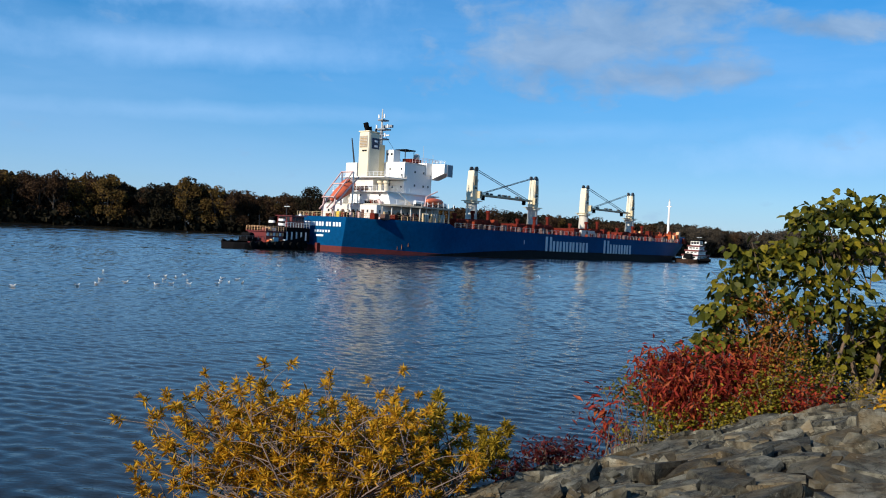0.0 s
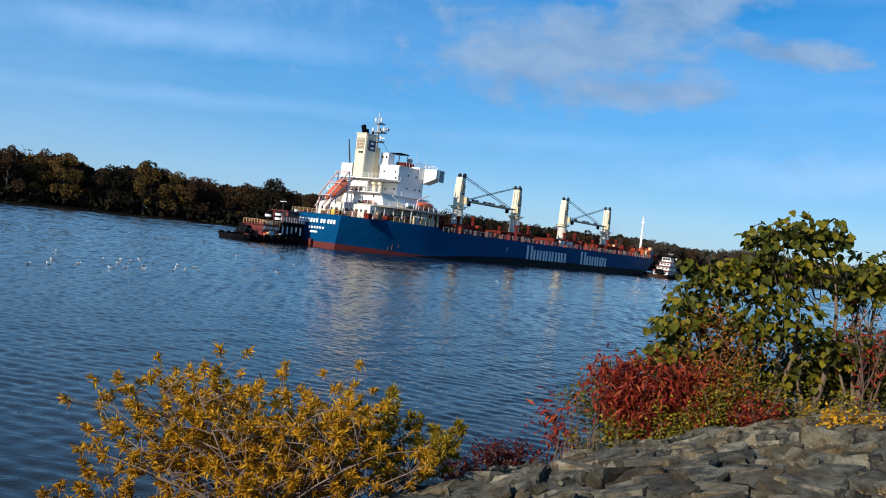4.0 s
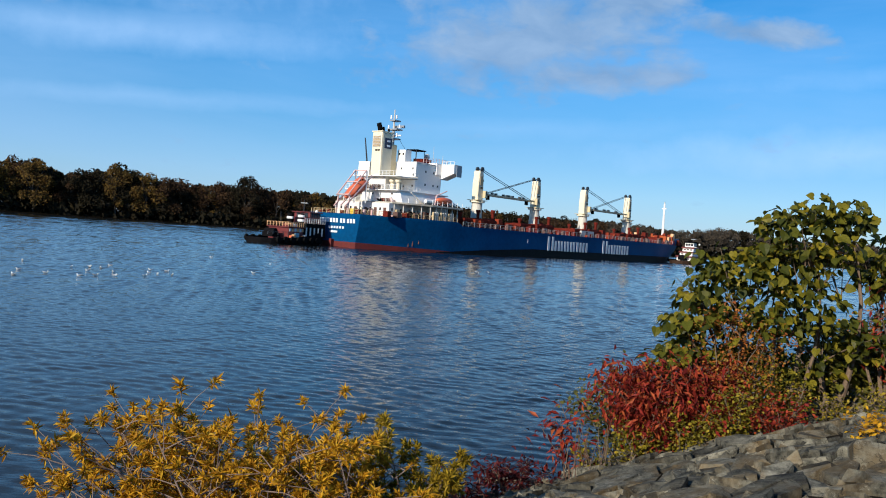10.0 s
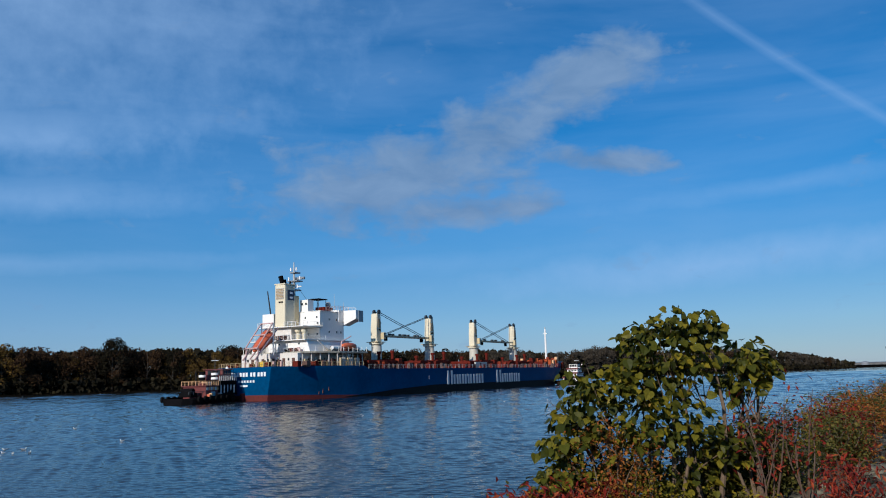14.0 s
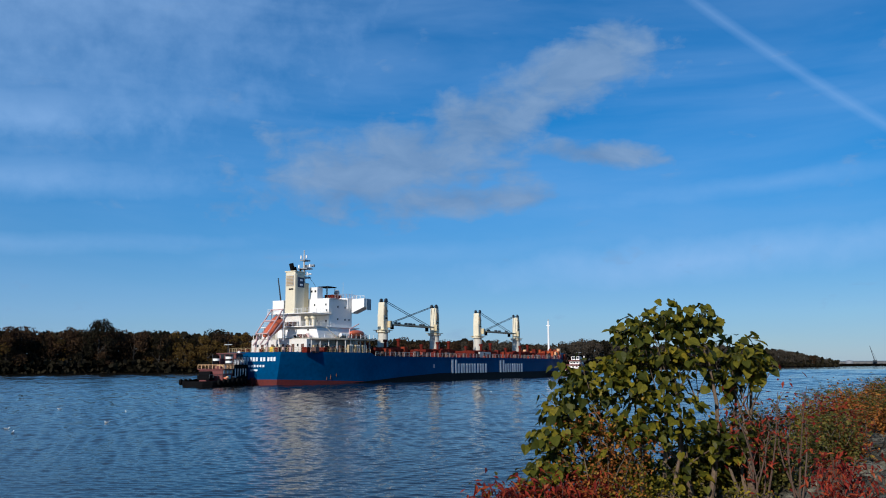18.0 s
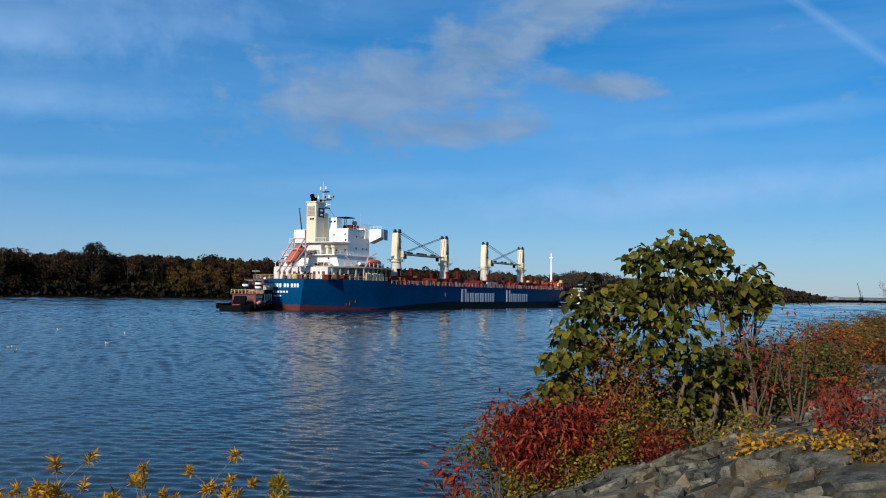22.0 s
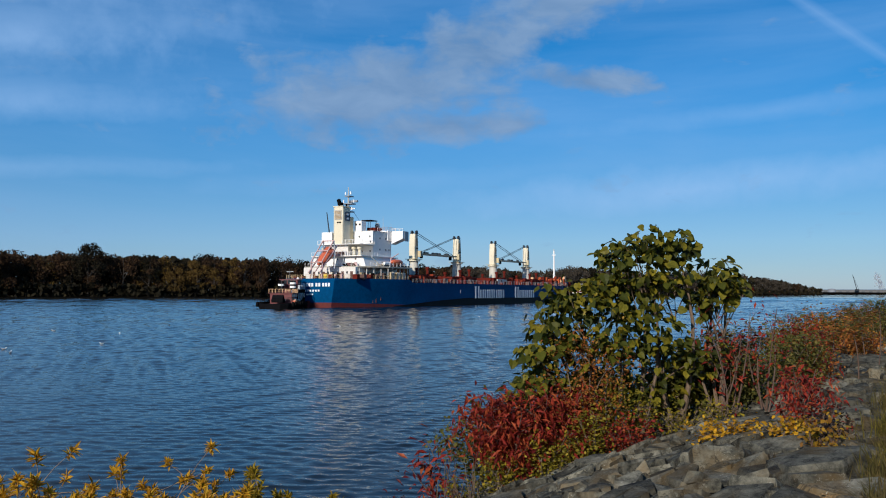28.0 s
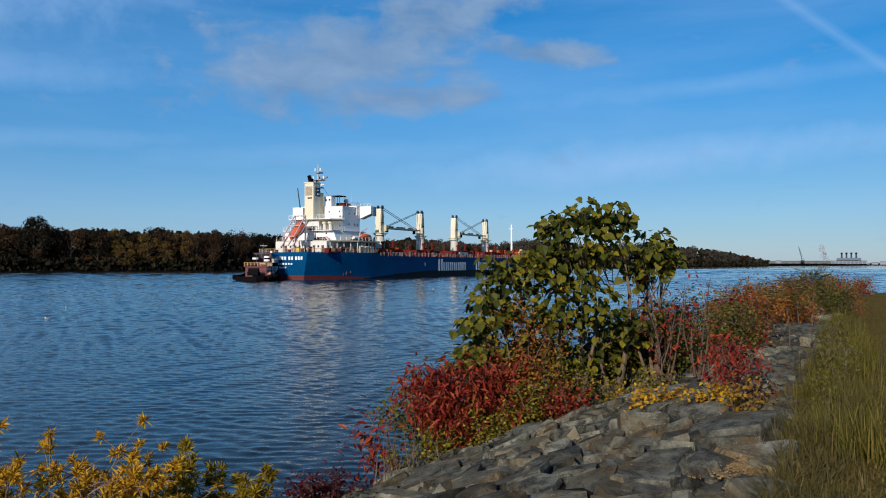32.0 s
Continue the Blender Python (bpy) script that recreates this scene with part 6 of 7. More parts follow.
def make_shrub(name, label, category, base, spread, height, mat, twig, count, leaf, size, seed, stems=9, tufts=0, lean=(0, 0), group="", dome=1.0, droop=0.1, loose=0.10, low=0.72):
    """A shrub of fanning stems with leaves along them or in tufts at their ends."""
    rng = random.Random(seed)
    at = Vector((base[0], base[1], on_bank(base[0], base[1]) - 0.05))
    shrub = group_thing(name, label, category, Matrix.Translation(at), group)
    tips = []
    for i in range(stems):
        a = 6.283 * (i + rng.uniform(-0.4, 0.4)) / stems
        r = rng.uniform(0.25, 1.0)
        end = Vector((math.cos(a) * r * spread[0] + lean[0], math.sin(a) * r * spread[1] + lean[1], height * rng.uniform(low, 1.0) * (1 - 0.45 * dome * r * r)))
        pts = curve_to((rng.uniform(-0.12, 0.12), rng.uniform(-0.12, 0.12), 0), end, rng, 0.12)
        bm = new_bm()
        tube(bm, pts, 0.009 + 0.004 * height, 0.004, 5)
        tips.append((pts[-1], (pts[-1] - pts[-2]).normalized()))
        for _ in range(max(3, tufts // stems if tufts else 5)):
            k = rng.uniform(0.3, 0.95)
            j = int(k * 5)
            p = pts[j].lerp(pts[min(5, j + 1)], k * 5 - j)
            d = Vector((rng.gauss(0, 1), rng.gauss(0, 1), rng.uniform(0.1, 1.3))).normalized()
            e = p + Vector((d.x * spread[0] * 0.36, d.y * spread[1] * 0.36, d.z * height * 0.26)) * rng.uniform(0.4, 1.0)
            tube(bm, [p, p.lerp(e, 0.5) + Vector((0, 0, 0.03)), e], 0.006, 0.0025, 4)
            tips.append((e, d))
        part("stem", bm, twig, shrub)
    verts, faces = [], []
    for p, d in tips:
        for _ in range(max(1, count // len(tips))):
            if tufts:
                out = (d * 0.5 + Vector((rng.gauss(0, 1), rng.gauss(0, 1), rng.gauss(0.15, 0.8)))).normalized()
                o = p + d * rng.uniform(-0.06, 0.03)
            else:
                out = Vector((rng.gauss(0, 1), rng.gauss(0, 1), rng.gauss(-droop, 0.6))).normalized()
                o = p + Vector((rng.gauss(0, loose), rng.gauss(0, loose), rng.gauss(-0.06, loose * 1.2))) * min(1.6, 0.5 + height * 0.5)
            leaf(verts, faces, o, aim(out, rng.gauss(0, 0.6)), size * rng.uniform(0.6, 1.25))
    foliage_part("foliage", verts, faces, mat, shrub)
    return shrub


def make_sumac(base, height, seed, mat=None, label="sumac with long spreading red and green fronds", fronds=9):
    """A bare stem with a star of long feathered fronds at its top."""
    rng = random.Random(seed)
    at = Vector((base[0], base[1], on_bank(base[0], base[1]) - 0.04))
    plant = group_thing("sumac", label, "sumac", Matrix.Translation(at), "sumacs along the bank")
    top = Vector((rng.uniform(-0.15, 0.15), rng.uniform(-0.15, 0.15), height))
    part("stem", tube(new_bm(), curve_to((0, 0, 0), top, rng, 0.05), 0.014, 0.009, 5), RED_TWIG, plant)
    for f in range(fronds):
        verts, faces = [], []
        a = 6.283 * f / fronds + rng.uniform(-0.3, 0.3)
        root = top * rng.uniform(0.72, 1.0)
        n, length = 9, rng.uniform(0.30, 0.46)
        rise = rng.uniform(0.7, 2.0)
        last = root
        for i in range(1, n + 1):
            k = i / n
            p = root + Vector((math.cos(a) * k * length, math.sin(a) * k * length, rise * k * length - 0.55 * k * k * length))
            d = (p - last).normalized()
            side = d.cross(Vector((0, 0, 1))).normalized()
            for s in (-1, 1):
                lance_leaf(verts, faces, p, aim(side * s + d * 0.5 + Vector((0, 0, -0.25)), rng.gauss(0, 0.3)), 0.115 * (1 - 0.45 * abs(k - 0.5)), 0.24)
            last = p
        foliage_part("frond", verts, faces, mat or LEAF_SUMAC, plant)


make_broadleaf_tree()
# the golden shrub below the viewer
make_shrub("golden_shrub", "large golden-leaved shrub with leaf tufts at its twig ends", "shrub", (-2.75, 7.75), (2.15, 1.2), 2.12, LEAF_GOLD, GOLD_TWIG, 29000, gold_leaf, 0.088, 31, 56, 680, (0.05, -0.1), dome=0.75, low=0.55)
make_shrub("golden_shrub", "smaller golden-leaved shrub beside the large one", "shrub", (-3.95, 7.3), (1.1, 0.8), 1.5, LEAF_GOLD, GOLD_TWIG, 6500, gold_leaf, 0.088, 32, 14, 100, low=0.5)
make_shrub("golden_shrub", "olive-gold shrub low at the water's edge", "shrub", (-1.45, 8.3), (0.85, 0.7), 1.5, LEAF_OLD_GOLD, GOLD_TWIG, 4800, gold_leaf, 0.088, 33, 13, 84, low=0.55)
# the red shrub and the yellow-green brush round it
make_shrub("red_shrub", "low spreading shrub with dense crimson leaves", "shrub", (1.45, 12.0), (1.0, 0.6), 1.58, LEAF_RED, RED_TWIG, 4300, lance_leaf, 0.125, 41, 24, 0, droop=0.7, loose=0.085)
make_shrub("red_shrub", "crimson shrub with thin reddish twigs", "shrub", (2.35, 12.4), (0.7, 0.5), 1.3, LEAF_RED, RED_TWIG, 1900, lance_leaf, 0.115, 42, 10, 0, droop=0.7, loose=0.085)
make_shrub("red_shrub", "thin crimson sapling leaning over the water", "shrub", (0.5, 12.1), (0.5, 0.4), 1.25, LEAF_RED, RED_TWIG, 190, lance_leaf, 0.16, 43, 5, 0, (-0.35, 0), droop=0.5)
make_shrub("red_shrub", "small dark red shrub among the stones", "shrub", (3.15, 12.0), (0.45, 0.35), 0.62, LEAF_RED, RED_TWIG, 900, small_leaf, 0.06, 44, 8, 0)
make_shrub("olive_shrub", "dull olive shrub behind the red one", "shrub", (1.2, 13.4), (0.75, 0.5), 1.55, LEAF_OLIVE, TWIG, 1800, small_leaf, 0.085, 45, 10, 0)
make_shrub("rusty_shrub", "rust-orange shrub under the young tree", "shrub", (2.55, 12.5), (0.9, 0.4), 1.95, LEAF_RUST, TWIG, 3800, small_leaf, 0.05, 46, 10, 0)
for _i, (_x, _y, _h, _n) in enumerate(((1.25, 11.75, 0.65, 1000), (1.9, 11.7, 0.75, 1300), (2.5, 11.9, 0.85, 1400), (3.0, 12.5, 1.25, 1500), (3.5, 12.7, 0.75, 600), (4.1, 12.6, 0.55, 450), (4.7, 12.5, 0.5, 400), (0.75, 11.8, 0.55, 500))):
    make_shrub("yellow_green_shrub", "yellow-green shrub with many tiny leaves", "shrub", (_x, _y), (0.48, 0.36), _h, LEAF_YELLOW, TWIG, _n, small_leaf, 0.052, 50 + _i, 9, 0, group="brush on the bank")
for _i, (_x, _y, _h) in enumerate(((2.3, 13.5, 1.5), (3.0, 13.6, 1.7), (3.7, 13.7, 1.7), (4.4, 13.6, 1.6), (5.1, 13.5, 1.4))):
    make_shrub("olive_shrub", "dark olive undergrowth beneath the young tree", "shrub", (_x, _y), (0.6, 0.4), _h, LEAF_OLIVE, TWIG, 1300, small_leaf, 0.09, 80 + _i, 9, 0, group="brush on the bank")
make_shrub("dark_red_plant", "dark red weeds at the water's edge", "weeds", (-0.35, 11.6), (0.75, 0.4), 0.62, LEAF_MAROON, RED_TWIG, 900, lance_leaf, 0.10, 61, 12, 0)
make_shrub("dark_red_plant", "dark red weeds below the stones", "weeds", (-0.95, 10.6), (0.55, 0.4), 0.55, LEAF_MAROON, RED_TWIG, 600, lance_leaf, 0.10, 62, 9, 0)
make_shrub("red_vine", "red-leaved creeper climbing through the young tree", "creeper", (4.75, 12.6), (0.5, 0.25), 2.05, LEAF_RED, RED_TWIG, 230, lance_leaf, 0.11, 68, 6, 0, dome=0.2, droop=0.5)
make_shrub("red_sapling", "tall thin red sapling beside the young tree", "sapling", (5.45, 12.7), (0.35, 0.25), 1.9, LEAF_RED, RED_TWIG, 130, small_leaf, 0.075, 69, 4, 0, dome=0.2)
# small plants among the stones and along the crest
make_shrub("yellow_plant", "low golden plant creeping over the stones", "plant", (3.75, 9.95), (0.55, 0.34), 0.34, LEAF_GOLD, TWIG, 700, small_leaf, 0.062, 63, 14, 0, loose=0.07)
make_shrub("yellow_plant", "second low golden plant creeping over the stones", "plant", (4.2, 9.2), (0.42, 0.30), 0.36, LEAF_GOLD, TWIG, 420, small_leaf, 0.062, 70, 10, 0, loose=0.07)
make_shrub("red_sapling", "thin red-leaved sapling on the stones", "sapling", (4.65, 9.75), (0.50, 0.38), 0.95, LEAF_RED, RED_TWIG, 520, lance_leaf, 0.10, 64, 9, 0, droop=0.5)
make_shrub("orange_sapling", "small orange and gold sapling by the grass", "sapling", (4.0, 8.1), (0.24, 0.22), 0.60, LEAF_AMBER, RED_TWIG, 260, small_leaf, 0.06, 65, 7, 0, loose=0.06)
make_shrub("red_sapling", "small red sapling beside the grass edge", "sapling", (5.3, 11.4), (0.35, 0.3), 0.75, LEAF_RED, RED_TWIG, 300, lance_leaf, 0.085, 66, 7, 0, droop=0.5)
make_shrub("dark_weed", "dark dry seed-head weed by the grass", "weed", (4.35, 8.6), (0.16, 0.16), 0.5, FAR_WEED := leaf_material("dark_dry_leaves", [(0.02, 0.014, 0.012), (0.05, 0.03, 0.02)], 0.8, 0.1, 30.0), TWIG, 420, small_leaf, 0.05, 67, 7, 0)
_rng = random.Random(9)
_kinds = ((LEAF_RUST, "rust-coloured brush on the bank crest"), (LEAF_OLIVE, "dull olive brush on the bank crest"), (LEAF_RED, "reddish brush on the bank crest"), (LEAF_YELLOW, "yellowing brush on the bank crest"))
for _i in range(52):
    _u = 8.4 + _i * 0.74 + _rng.uniform(-0.5, 0.5)
    _s = _rng.uniform(0.6, 4.2) if _u < 20 else _rng.uniform(-0.6, 3.0)
    _m, _l = _kinds[_rng.choice((0, 0, 0, 1, 1, 2, 2, 3)) if _u > 11 else _rng.choice((0, 1, 1, 1, 3, 3))]
    make_shrub("brush", _l, "brush", bank(_u, _s), (0.65, 0.55), _rng.uniform(0.8, 1.4), _m, TWIG, 2300 if _u < 22 else 1000, small_leaf, 0.066, 100 + _i, 9, 0, group="brush on the bank", loose=0.13)
for _i in range(30):
    _u = 11.0 + _i * 0.85 + _rng.uniform(-0.4, 0.4)
    make_sumac(bank(_u, _rng.uniform(0.0, 3.4)), _rng.uniform(0.95, 1.4), 200 + _i, LEAF_SUMAC if _i % 7 else LEAF_RUST, "sumac with long spreading red and green fronds" if _i % 7 else "sumac with rust-red fronds", 10)


for _i, (_u, _s, _h) in enumerate(((4.6, -0.6, 0.42), (5.6, -0.7, 0.55), (6.6, -0.62, 0.66), (7.7, -0.7, 0.6), (3.4, -0.7, 0.40), (9.2, -0.6, 0.6), (10.8, -0.55, 0.6), (12.6, -0.5, 0.6))):
    make_shrub("yellow_green_weed", "tall yellow-green weed at the edge of the turf", "weed", bank(_u, _s), (0.26, 0.22), _h, LEAF_WEED, TWIG, 900, lance_leaf, 0.055, 300 + _i, 12, 0, group="weeds along the turf", dome=0.4)


def make_stalks():
    """Dry reddish stalks standing at the foot of the red shrub."""
    rng = random.Random(77)
    at = Vector((0.75, 11.5, on_bank(0.75, 11.5) - 0.05))
    clump = group_thing("dry_stalks", "clump of dry reddish weed stalks by the water", "weeds", Matrix.Translation(at))
    for i in range(26):
        x, y = rng.gauss(0, 0.24), rng.gauss(0, 0.2)
        part("stalk", tube(new_bm(), curve_to((x, y, 0), (x + rng.gauss(0, 0.12), y + rng.gauss(0, 0.1), rng.uniform(0.4, 0.9)), rng, 0.06, 3), 0.007, 0.003, 4), RED_TWIG if i % 2 else TWIG, clump)
    log = group_thing("driftwood", "pale driftwood stick at the waterline", "driftwood", Matrix.Translation((-0.1, 12.4, 0.42)))
    part("stick", tube(new_bm(), [(-0.7, 0, 0), (-0.1, 0.05, 0.05), (0.6, -0.05, 0.0)], 0.05, 0.03, 6), TWIG, log)


make_stalks()

# ---- stones of the bank, and its grass ----
def stone_cells(u0, u1, s0, s1, step, seed):
    """Loose points over the slope and the polygon round each that is nearer to it than to its neighbours."""
    rng = random.Random(seed)
    points = []
    for i in range(int((u1 - u0) / step)):
        for j in range(int((s1 - s0) / step)):
            points.append((u0 + (i + 0.5 + rng.uniform(-0.46, 0.46)) * step, s0 + (j + 0.5 + rng.uniform(-0.46, 0.46)) * step))
    # some cells are swallowed by a large neighbour
    points = [p for p in points if rng.random() < 0.74]
    buckets = {}
    for p in points:
        buckets.setdefault((int(p[0] // step), int(p[1] // step)), []).append(p)
    cells = []
    for p in points:
        poly = [(p[0] + a * step * 1.15, p[1] + b * step * 1.15) for a, b in ((-1, -0.6), (-0.6, -1), (0.6, -1), (1, -0.6), (1, 0.6), (0.6, 1), (-0.6, 1), (-1, 0.6))]
        gi, gj = int(p[0] // step), int(p[1] // step)
        for q in [q for a in range(-3, 4) for b in range(-3, 4) for q in buckets.get((gi + a, gj + b), ())]:
            if q == p:
                continue
            mx, my, dx, dy = (p[0] + q[0]) / 2, (p[1] + q[1]) / 2, q[0] - p[0], q[1] - p[1]
            side = [(x - mx) * dx + (y - my) * dy for x, y in poly]
            cut = []
            for k in range(len(poly)):
                a, b, sa, sb = poly[k], poly[(k + 1) % len(poly)], side[k], side[(k + 1) % len(poly)]
                if sa <= 0:
                    cut.append(a)
                if (sa < 0) != (sb < 0):
                    t = sa / (sa - sb)
                    cut.append((a[0] + (b[0] - a[0]) * t, a[1] + (b[1] - a[1]) * t))
            poly = cut
            if len(poly) < 3:
                break
        # corners that lie close together become one
        tidy = [c for k, c in enumerate(poly) if math.dist(c, poly[k - 1]) > step * 0.16]
        if len(tidy) >= 3:
            cells.append((p, tidy))
    return cells


def stone_shape(p, poly, rng, verts, faces):
    """One quarry block: its cell drawn in a little, broken sides, a tilted and faceted top."""
    n = len(poly)
    cx, cy = sum(x for x, _ in poly) / n, sum(y for _, y in poly) / n
    wide = max(math.dist((cx, cy), c) for c in poly)
    lift, tu, ts = rng.uniform(-0.06, 0.05) + 0.12 * max(0, wide - 0.22), rng.gauss(0, 0.15), rng.gauss(0, 0.15)
    k = len(verts)
    shrink = rng.uniform(0.86, 0.975)
    rough = [rng.uniform(-0.025, 0.02) for _ in range(n)]

    def place(x, y, up):
        px, py = bank(x, y)
        return (px, py, bank_height(x, y) + up)

    for f, drop in ((shrink * 0.90, 0.42), (shrink, 0.05), (shrink * rng.uniform(0.90, 0.96), 0.0)):
        for i, (x, y) in enumerate(poly):
            x2, y2 = cx + (x - cx) * f, cy + (y - cy) * f
            verts.append(place(x2, y2, 0.05 + lift + tu * (x2 - cx) + ts * (y2 - cy) + rough[i] * (1 if drop < 0.2 else 0) - drop))
    ox, oy = cx + rng.uniform(-0.3, 0.3) * wide, cy + rng.uniform(-0.3, 0.3) * wide
    verts.append(place(ox, oy, 0.05 + lift + tu * (ox - cx) + ts * (oy - cy) + rng.uniform(-0.015, 0.03)))
    for ring in (0, 1):
        for i in range(n):
            j = (i + 1) % n
            faces.append((k + ring * n + i, k + ring * n + j, k + (ring + 1) * n + j, k + (ring + 1) * n + i))
    for i in range(n):
        faces.append((k + 2 * n + i, k + 2 * n + (i + 1) % n, k + 3 * n))


def make_stones():
    rng = random.Random(12)
    bed = new("riprap")
    tagged(bed, "sloping bank of grey angular quarry stones", "riprap", kind="structure")
    cells = stone_cells(-2.0, 15.0, -0.36, 7.4, 0.36, 14) + stone_cells(-14.0, -2.0, 0.0, 7.4, 0.65, 15) + stone_cells(15.0, 46.0, 0.0, 7.4, 0.65, 16)
    cells.sort(key=lambda c: abs(c[0][0] - 3.6) + 0.2 * abs(c[0][1] - 2.4))
    rest_v, rest_f = [], []
    for i, (p, poly) in enumerate(cells):
        if i < 300:
            verts, faces = [], []
            stone_shape(p, poly, rng, verts, faces)
            at = Vector(verts[-1])
            part("stone", mesh_from("stone", [Vector(v) - at for v in verts], faces, ROCK), ROCK, bed, m=Matrix.Translation(at))
        else:
            stone_shape(p, poly, rng, rest_v, rest_f)
    # broken rubble in the joints
    rubble_v, rubble_f = [], []
    for _ in range(1100):
        u, t, w = rng.uniform(-1, 14), rng.uniform(0, 6.6), rng.uniform(0.025, 0.085)
        q = Euler((rng.uniform(0, 6.28), rng.uniform(0, 6.28), rng.uniform(0, 6.28))).to_matrix()
        p = Vector((*bank(u, t), bank_height(u, t) + rng.uniform(-0.02, 0.06)))
        k = len(rubble_v)
        for c in [(a, b, c) for a in (-1, 1) for b in (-1, 1) for c in (-1, 1)]:
            rubble_v.append(p + q @ Vector([v * w * rng.uniform(0.55, 1.1) for v in c]))
        rubble_f += [tuple(k + v for v in f) for f in ((0, 1, 3, 2), (4, 6, 7, 5), (0, 4, 5, 1), (2, 3, 7, 6), (0, 2, 6, 4), (1, 5, 7, 3))]
    tagged(part("rubble", mesh_from("rubble", rubble_v, rubble_f, ROCK_FAR), ROCK_FAR, bed), kind="stuff")
    # one large pale slab tipped against the turf, with gravel washed out below it
    for corners in (((2.75, -0.32), (2.1, -0.12), (1.95, 0.35), (2.45, 0.62), (2.95, 0.30)), ((3.35, 0.75), (2.75, 0.80), (2.6, 1.35), (3.15, 1.55), (3.6, 1.2))):
        verts, faces = [], []
        middle = (sum(c[0] for c in corners) / 5, sum(c[1] for c in corners) / 5)
        stone_shape(middle, corners, rng, verts, faces)
        at = Vector(verts[-1])
        part("stone", mesh_from("stone", [Vector(v) - at for v in verts], faces, ROCK), ROCK, bed, "large flat slab", m=Matrix.Translation(at + Vector((0, 0, 0.06))))
    gravel_v, gravel_f = [], []
    for _ in range(3200):
        u, t, w = rng.gauss(1.05, 0.30), rng.gauss(-0.20, 0.15), rng.uniform(0.003, 0.010)
        p = Vector((*bank(u, t), bank_height(u, t) + 0.03 + rng.uniform(0, 0.04)))
        k = len(gravel_v)
        gravel_v += [p + Vector((a * w * rng.uniform(0.7, 1.2), b * w * rng.uniform(0.7, 1.2), c * w * 0.7)) for a in (-1, 1) for b in (-1, 1) for c in (-1, 1)]
        gravel_f += [tuple(k + v for v in f) for f in ((0, 1, 3, 2), (4, 6, 7, 5), (0, 4, 5, 1), (2, 3, 7, 6), (0, 2, 6, 4), (1, 5, 7, 3))]
    tagged(part("gravel", mesh_from("gravel", gravel_v, gravel_f, GRAVEL), GRAVEL, bed, "tan gravel washed out at the turf's edge"), kind="stuff")
    rest = part("stones", mesh_from("stones", rest_v, rest_f, ROCK_FAR), ROCK_FAR, bed)
    tagged(rest, kind="stuff")


make_stones()


def blades(name, label, count, place, height, mat, seed, width=0.006, lean=0.35):
    rng = random.Random(seed)
    verts, faces = [], []
    for _ in range(count):
        x, y, z = place(rng)
        h = height(rng)
        a, b = rng.uniform(0, 6.283), rng.gauss(0, lean)
        dx, dy = math.cos(a), math.sin(a)
        w = width * rng.uniform(0.6, 1.4)
        tip = (x + dx * b * h, y + dy * b * h, z + h)
        mid = (x + dx * b * h * 0.35, y + dy * b * h * 0.35, z + h * 0.55)
        k = len(verts)
        verts += [(x - dy * w, y + dx * w, z), (x + dy * w, y - dx * w, z), (mid[0] + dy * w * 0.8, mid[1] - dx * w * 0.8, mid[2]), (mid[0] - dy * w * 0.8, mid[1] + dx * w * 0.8, mid[2]), tip]
        faces += [(k, k + 1, k + 2, k + 3), (k + 3, k + 2, k + 4)]
    return tagged(new(name, mesh_from(name, verts, faces, mat)), label, "grass", kind="stuff")


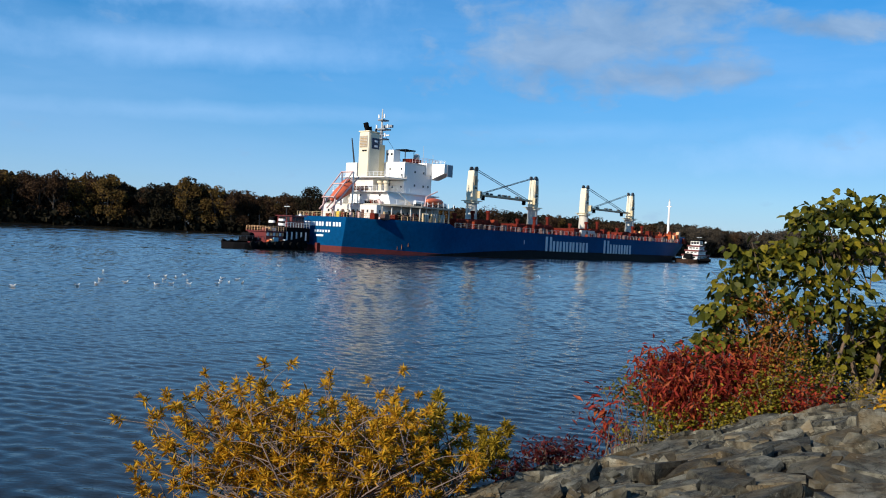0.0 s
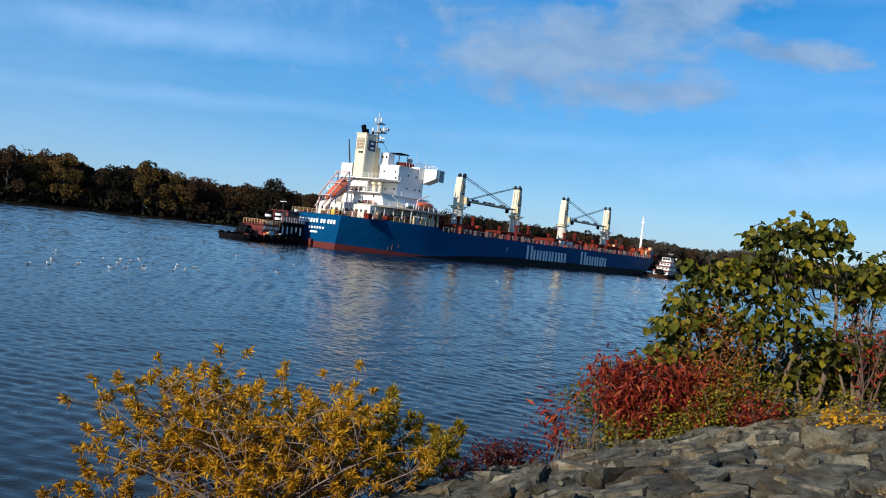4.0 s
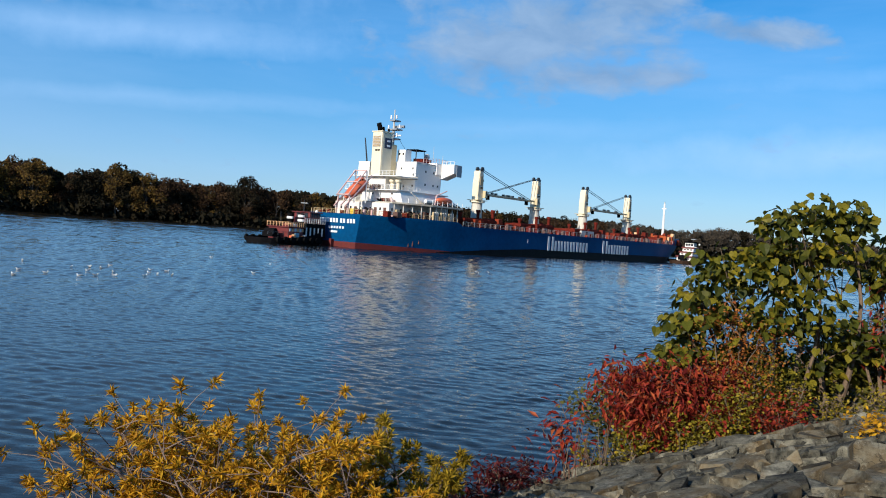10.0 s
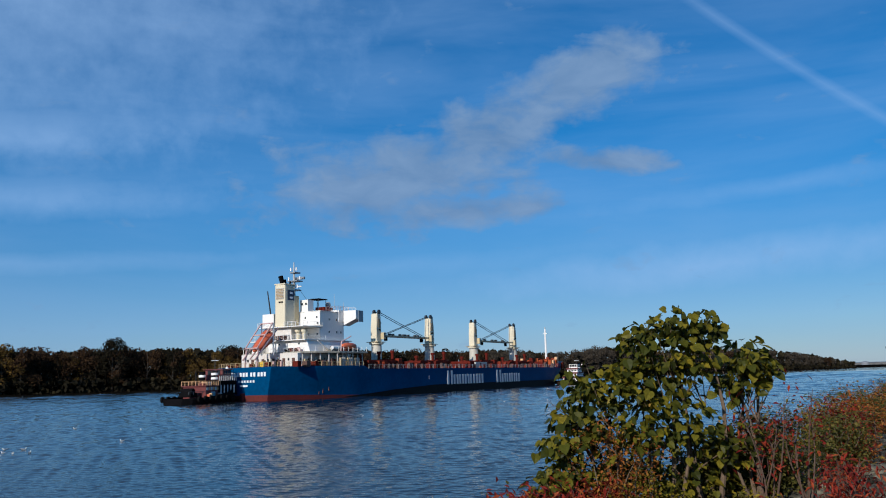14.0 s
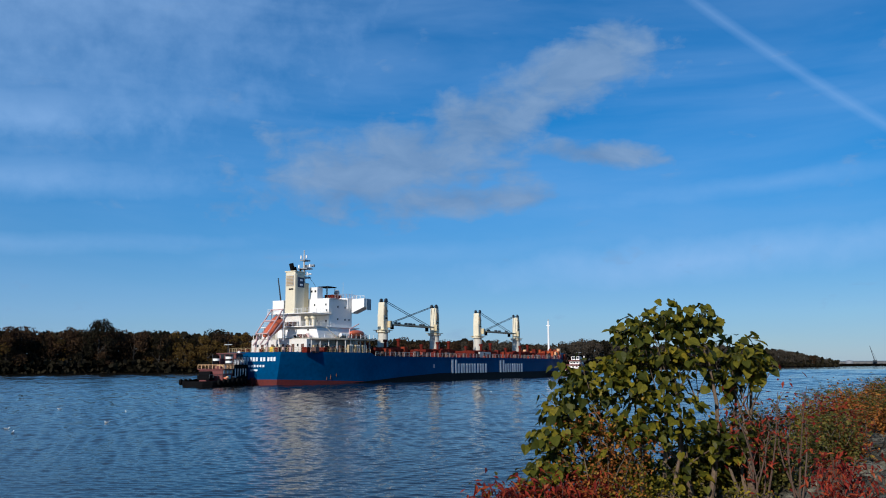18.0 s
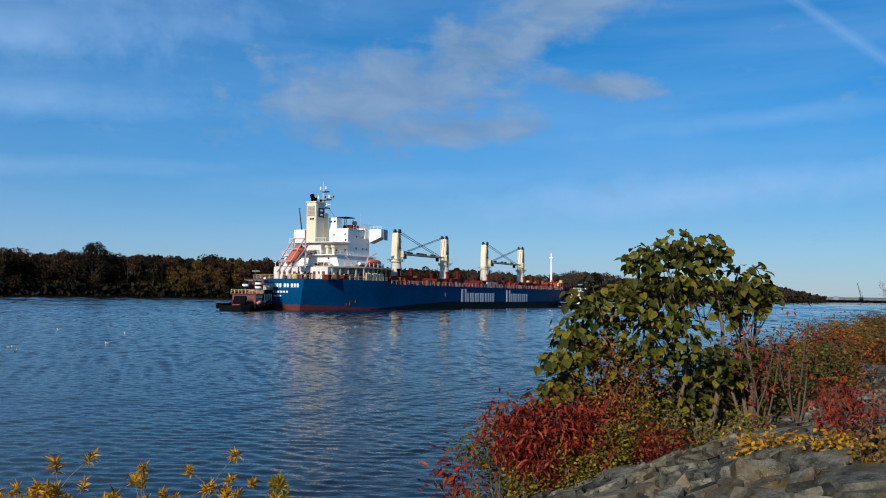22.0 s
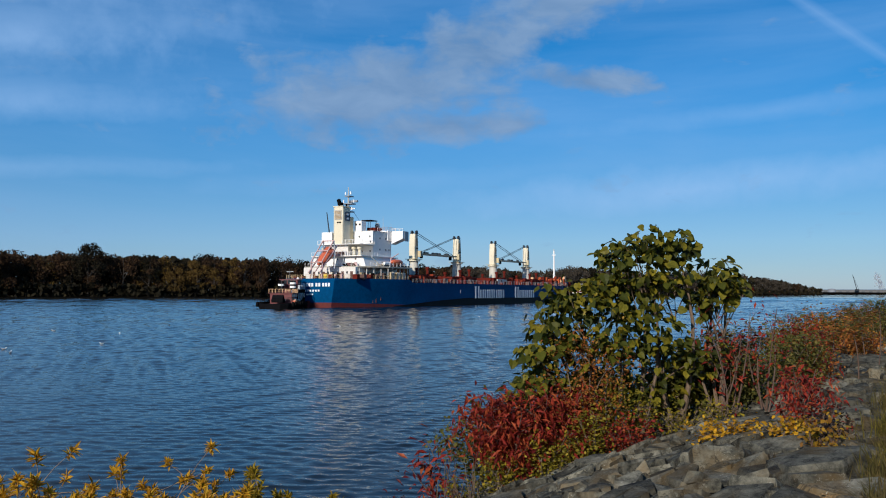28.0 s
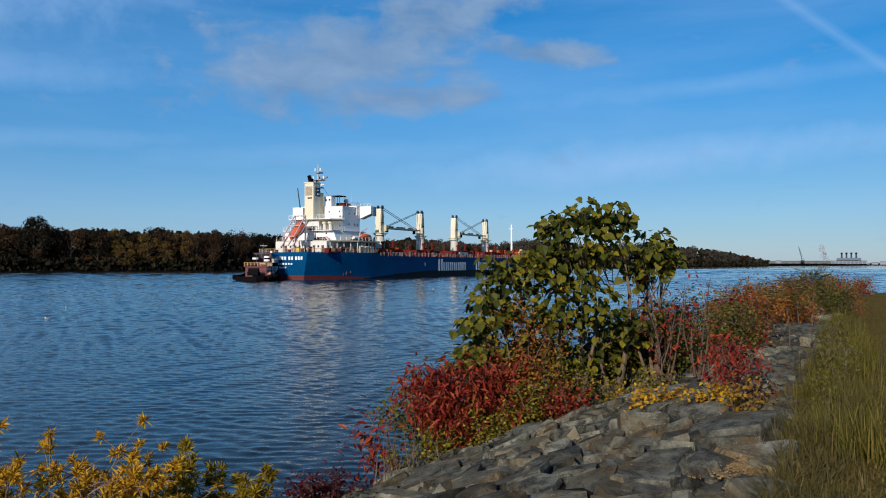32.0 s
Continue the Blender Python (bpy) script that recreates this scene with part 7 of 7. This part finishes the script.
def make_grass():
    def turf(rng):
        u, s = rng.uniform(0, 1) ** 1.7 * 46 - 1.5, -rng.uniform(0, 1) ** 1.3 * 9.5 - 0.3
        x, y = bank(u, s)
        return x, y, bank_height(u, s) - 0.01

    def edge(rng):
        u = rng.uniform(0, 1) ** 1.2 * 20.0 - 0.5
        s = -0.32 - abs(rng.gauss(0, 0.24))
        x, y = bank(u, s)
        return x, y, bank_height(u, s) - 0.01

    blades("turf_grass", "short brownish-green mown grass on the bank top", 110000, turf, lambda r: r.uniform(0.02, 0.06), TURF_BLADE, 1, 0.006, 1.1)
    blades("tall_grass", "long yellow-green grass along the stone edge", 26000, edge, lambda r: r.uniform(0.04, 0.12) + 0.16 * r.random() ** 3, STRAW, 2, 0.005, 0.9)
    rng = random.Random(6)
    for i in range(40):
        u, s = 1.6 + i * 0.42 + rng.uniform(-0.25, 0.25), rng.uniform(-0.95, -0.42)
        x0, y0 = bank(u, s)
        z0 = bank_height(u, s) - 0.01
        h = rng.uniform(0.3, 0.62)

        def tuft(r, x0=x0, y0=y0, z0=z0):
            return x0 + r.gauss(0, 0.13), y0 + r.gauss(0, 0.13), z0

        g = blades("grass_tussock", "tall yellow-green grass tussock beside the stones" if i % 3 else "dry straw-coloured grass tussock beside the stones", 260, tuft, lambda r, h=h: h * r.uniform(0.35, 1.0), GREEN_BLADE if i % 3 else STRAW, 500 + i, 0.0045, 0.5)
        g["kind"] = ""
        del g["kind"]
        tagged(g, category="grass tussock", group="tussocks along the stones")


TURF_BLADE = leaf_material("turf_blades", [(0.075, 0.064, 0.013), (0.135, 0.092, 0.02), (0.18, 0.108, 0.03), (0.098, 0.080, 0.015)], 0.7, 0.2, 10.0)
GREEN_BLADE = leaf_material("weed_blades", [(0.095, 0.086, 0.014), (0.165, 0.140, 0.022), (0.26, 0.185, 0.035)], 0.6, 0.30, 10.0)
make_grass()

# ---- what moves ----
def motions():
    walk(ship, [(t, pose(x, y, 0, 0, 0, turn)) for t, x, y, turn in SHIP_ROWS])
    # the stern tug leans on the transom with its bow and swings round it
    def swing(t):
        return 2 + 21 * min(1.0, max(0.0, (t - 4) / 18)) ** 1.2
    walk(stern_tug, [(t, pose(x, y, 0, 0, 0, turn) @ pose(-0.5, 4.1, 0, 0, 0, swing(t)) @ pose(-20.4, 0, 0)) for t, x, y, turn in SHIP_ROWS])
    walk(bow_tug, [(t, pose(x, y, 0, 0, 0, turn) @ pose(151.0, -17.2, 0, 0, 0, 2)) for t, x, y, turn in SHIP_ROWS])


motions()
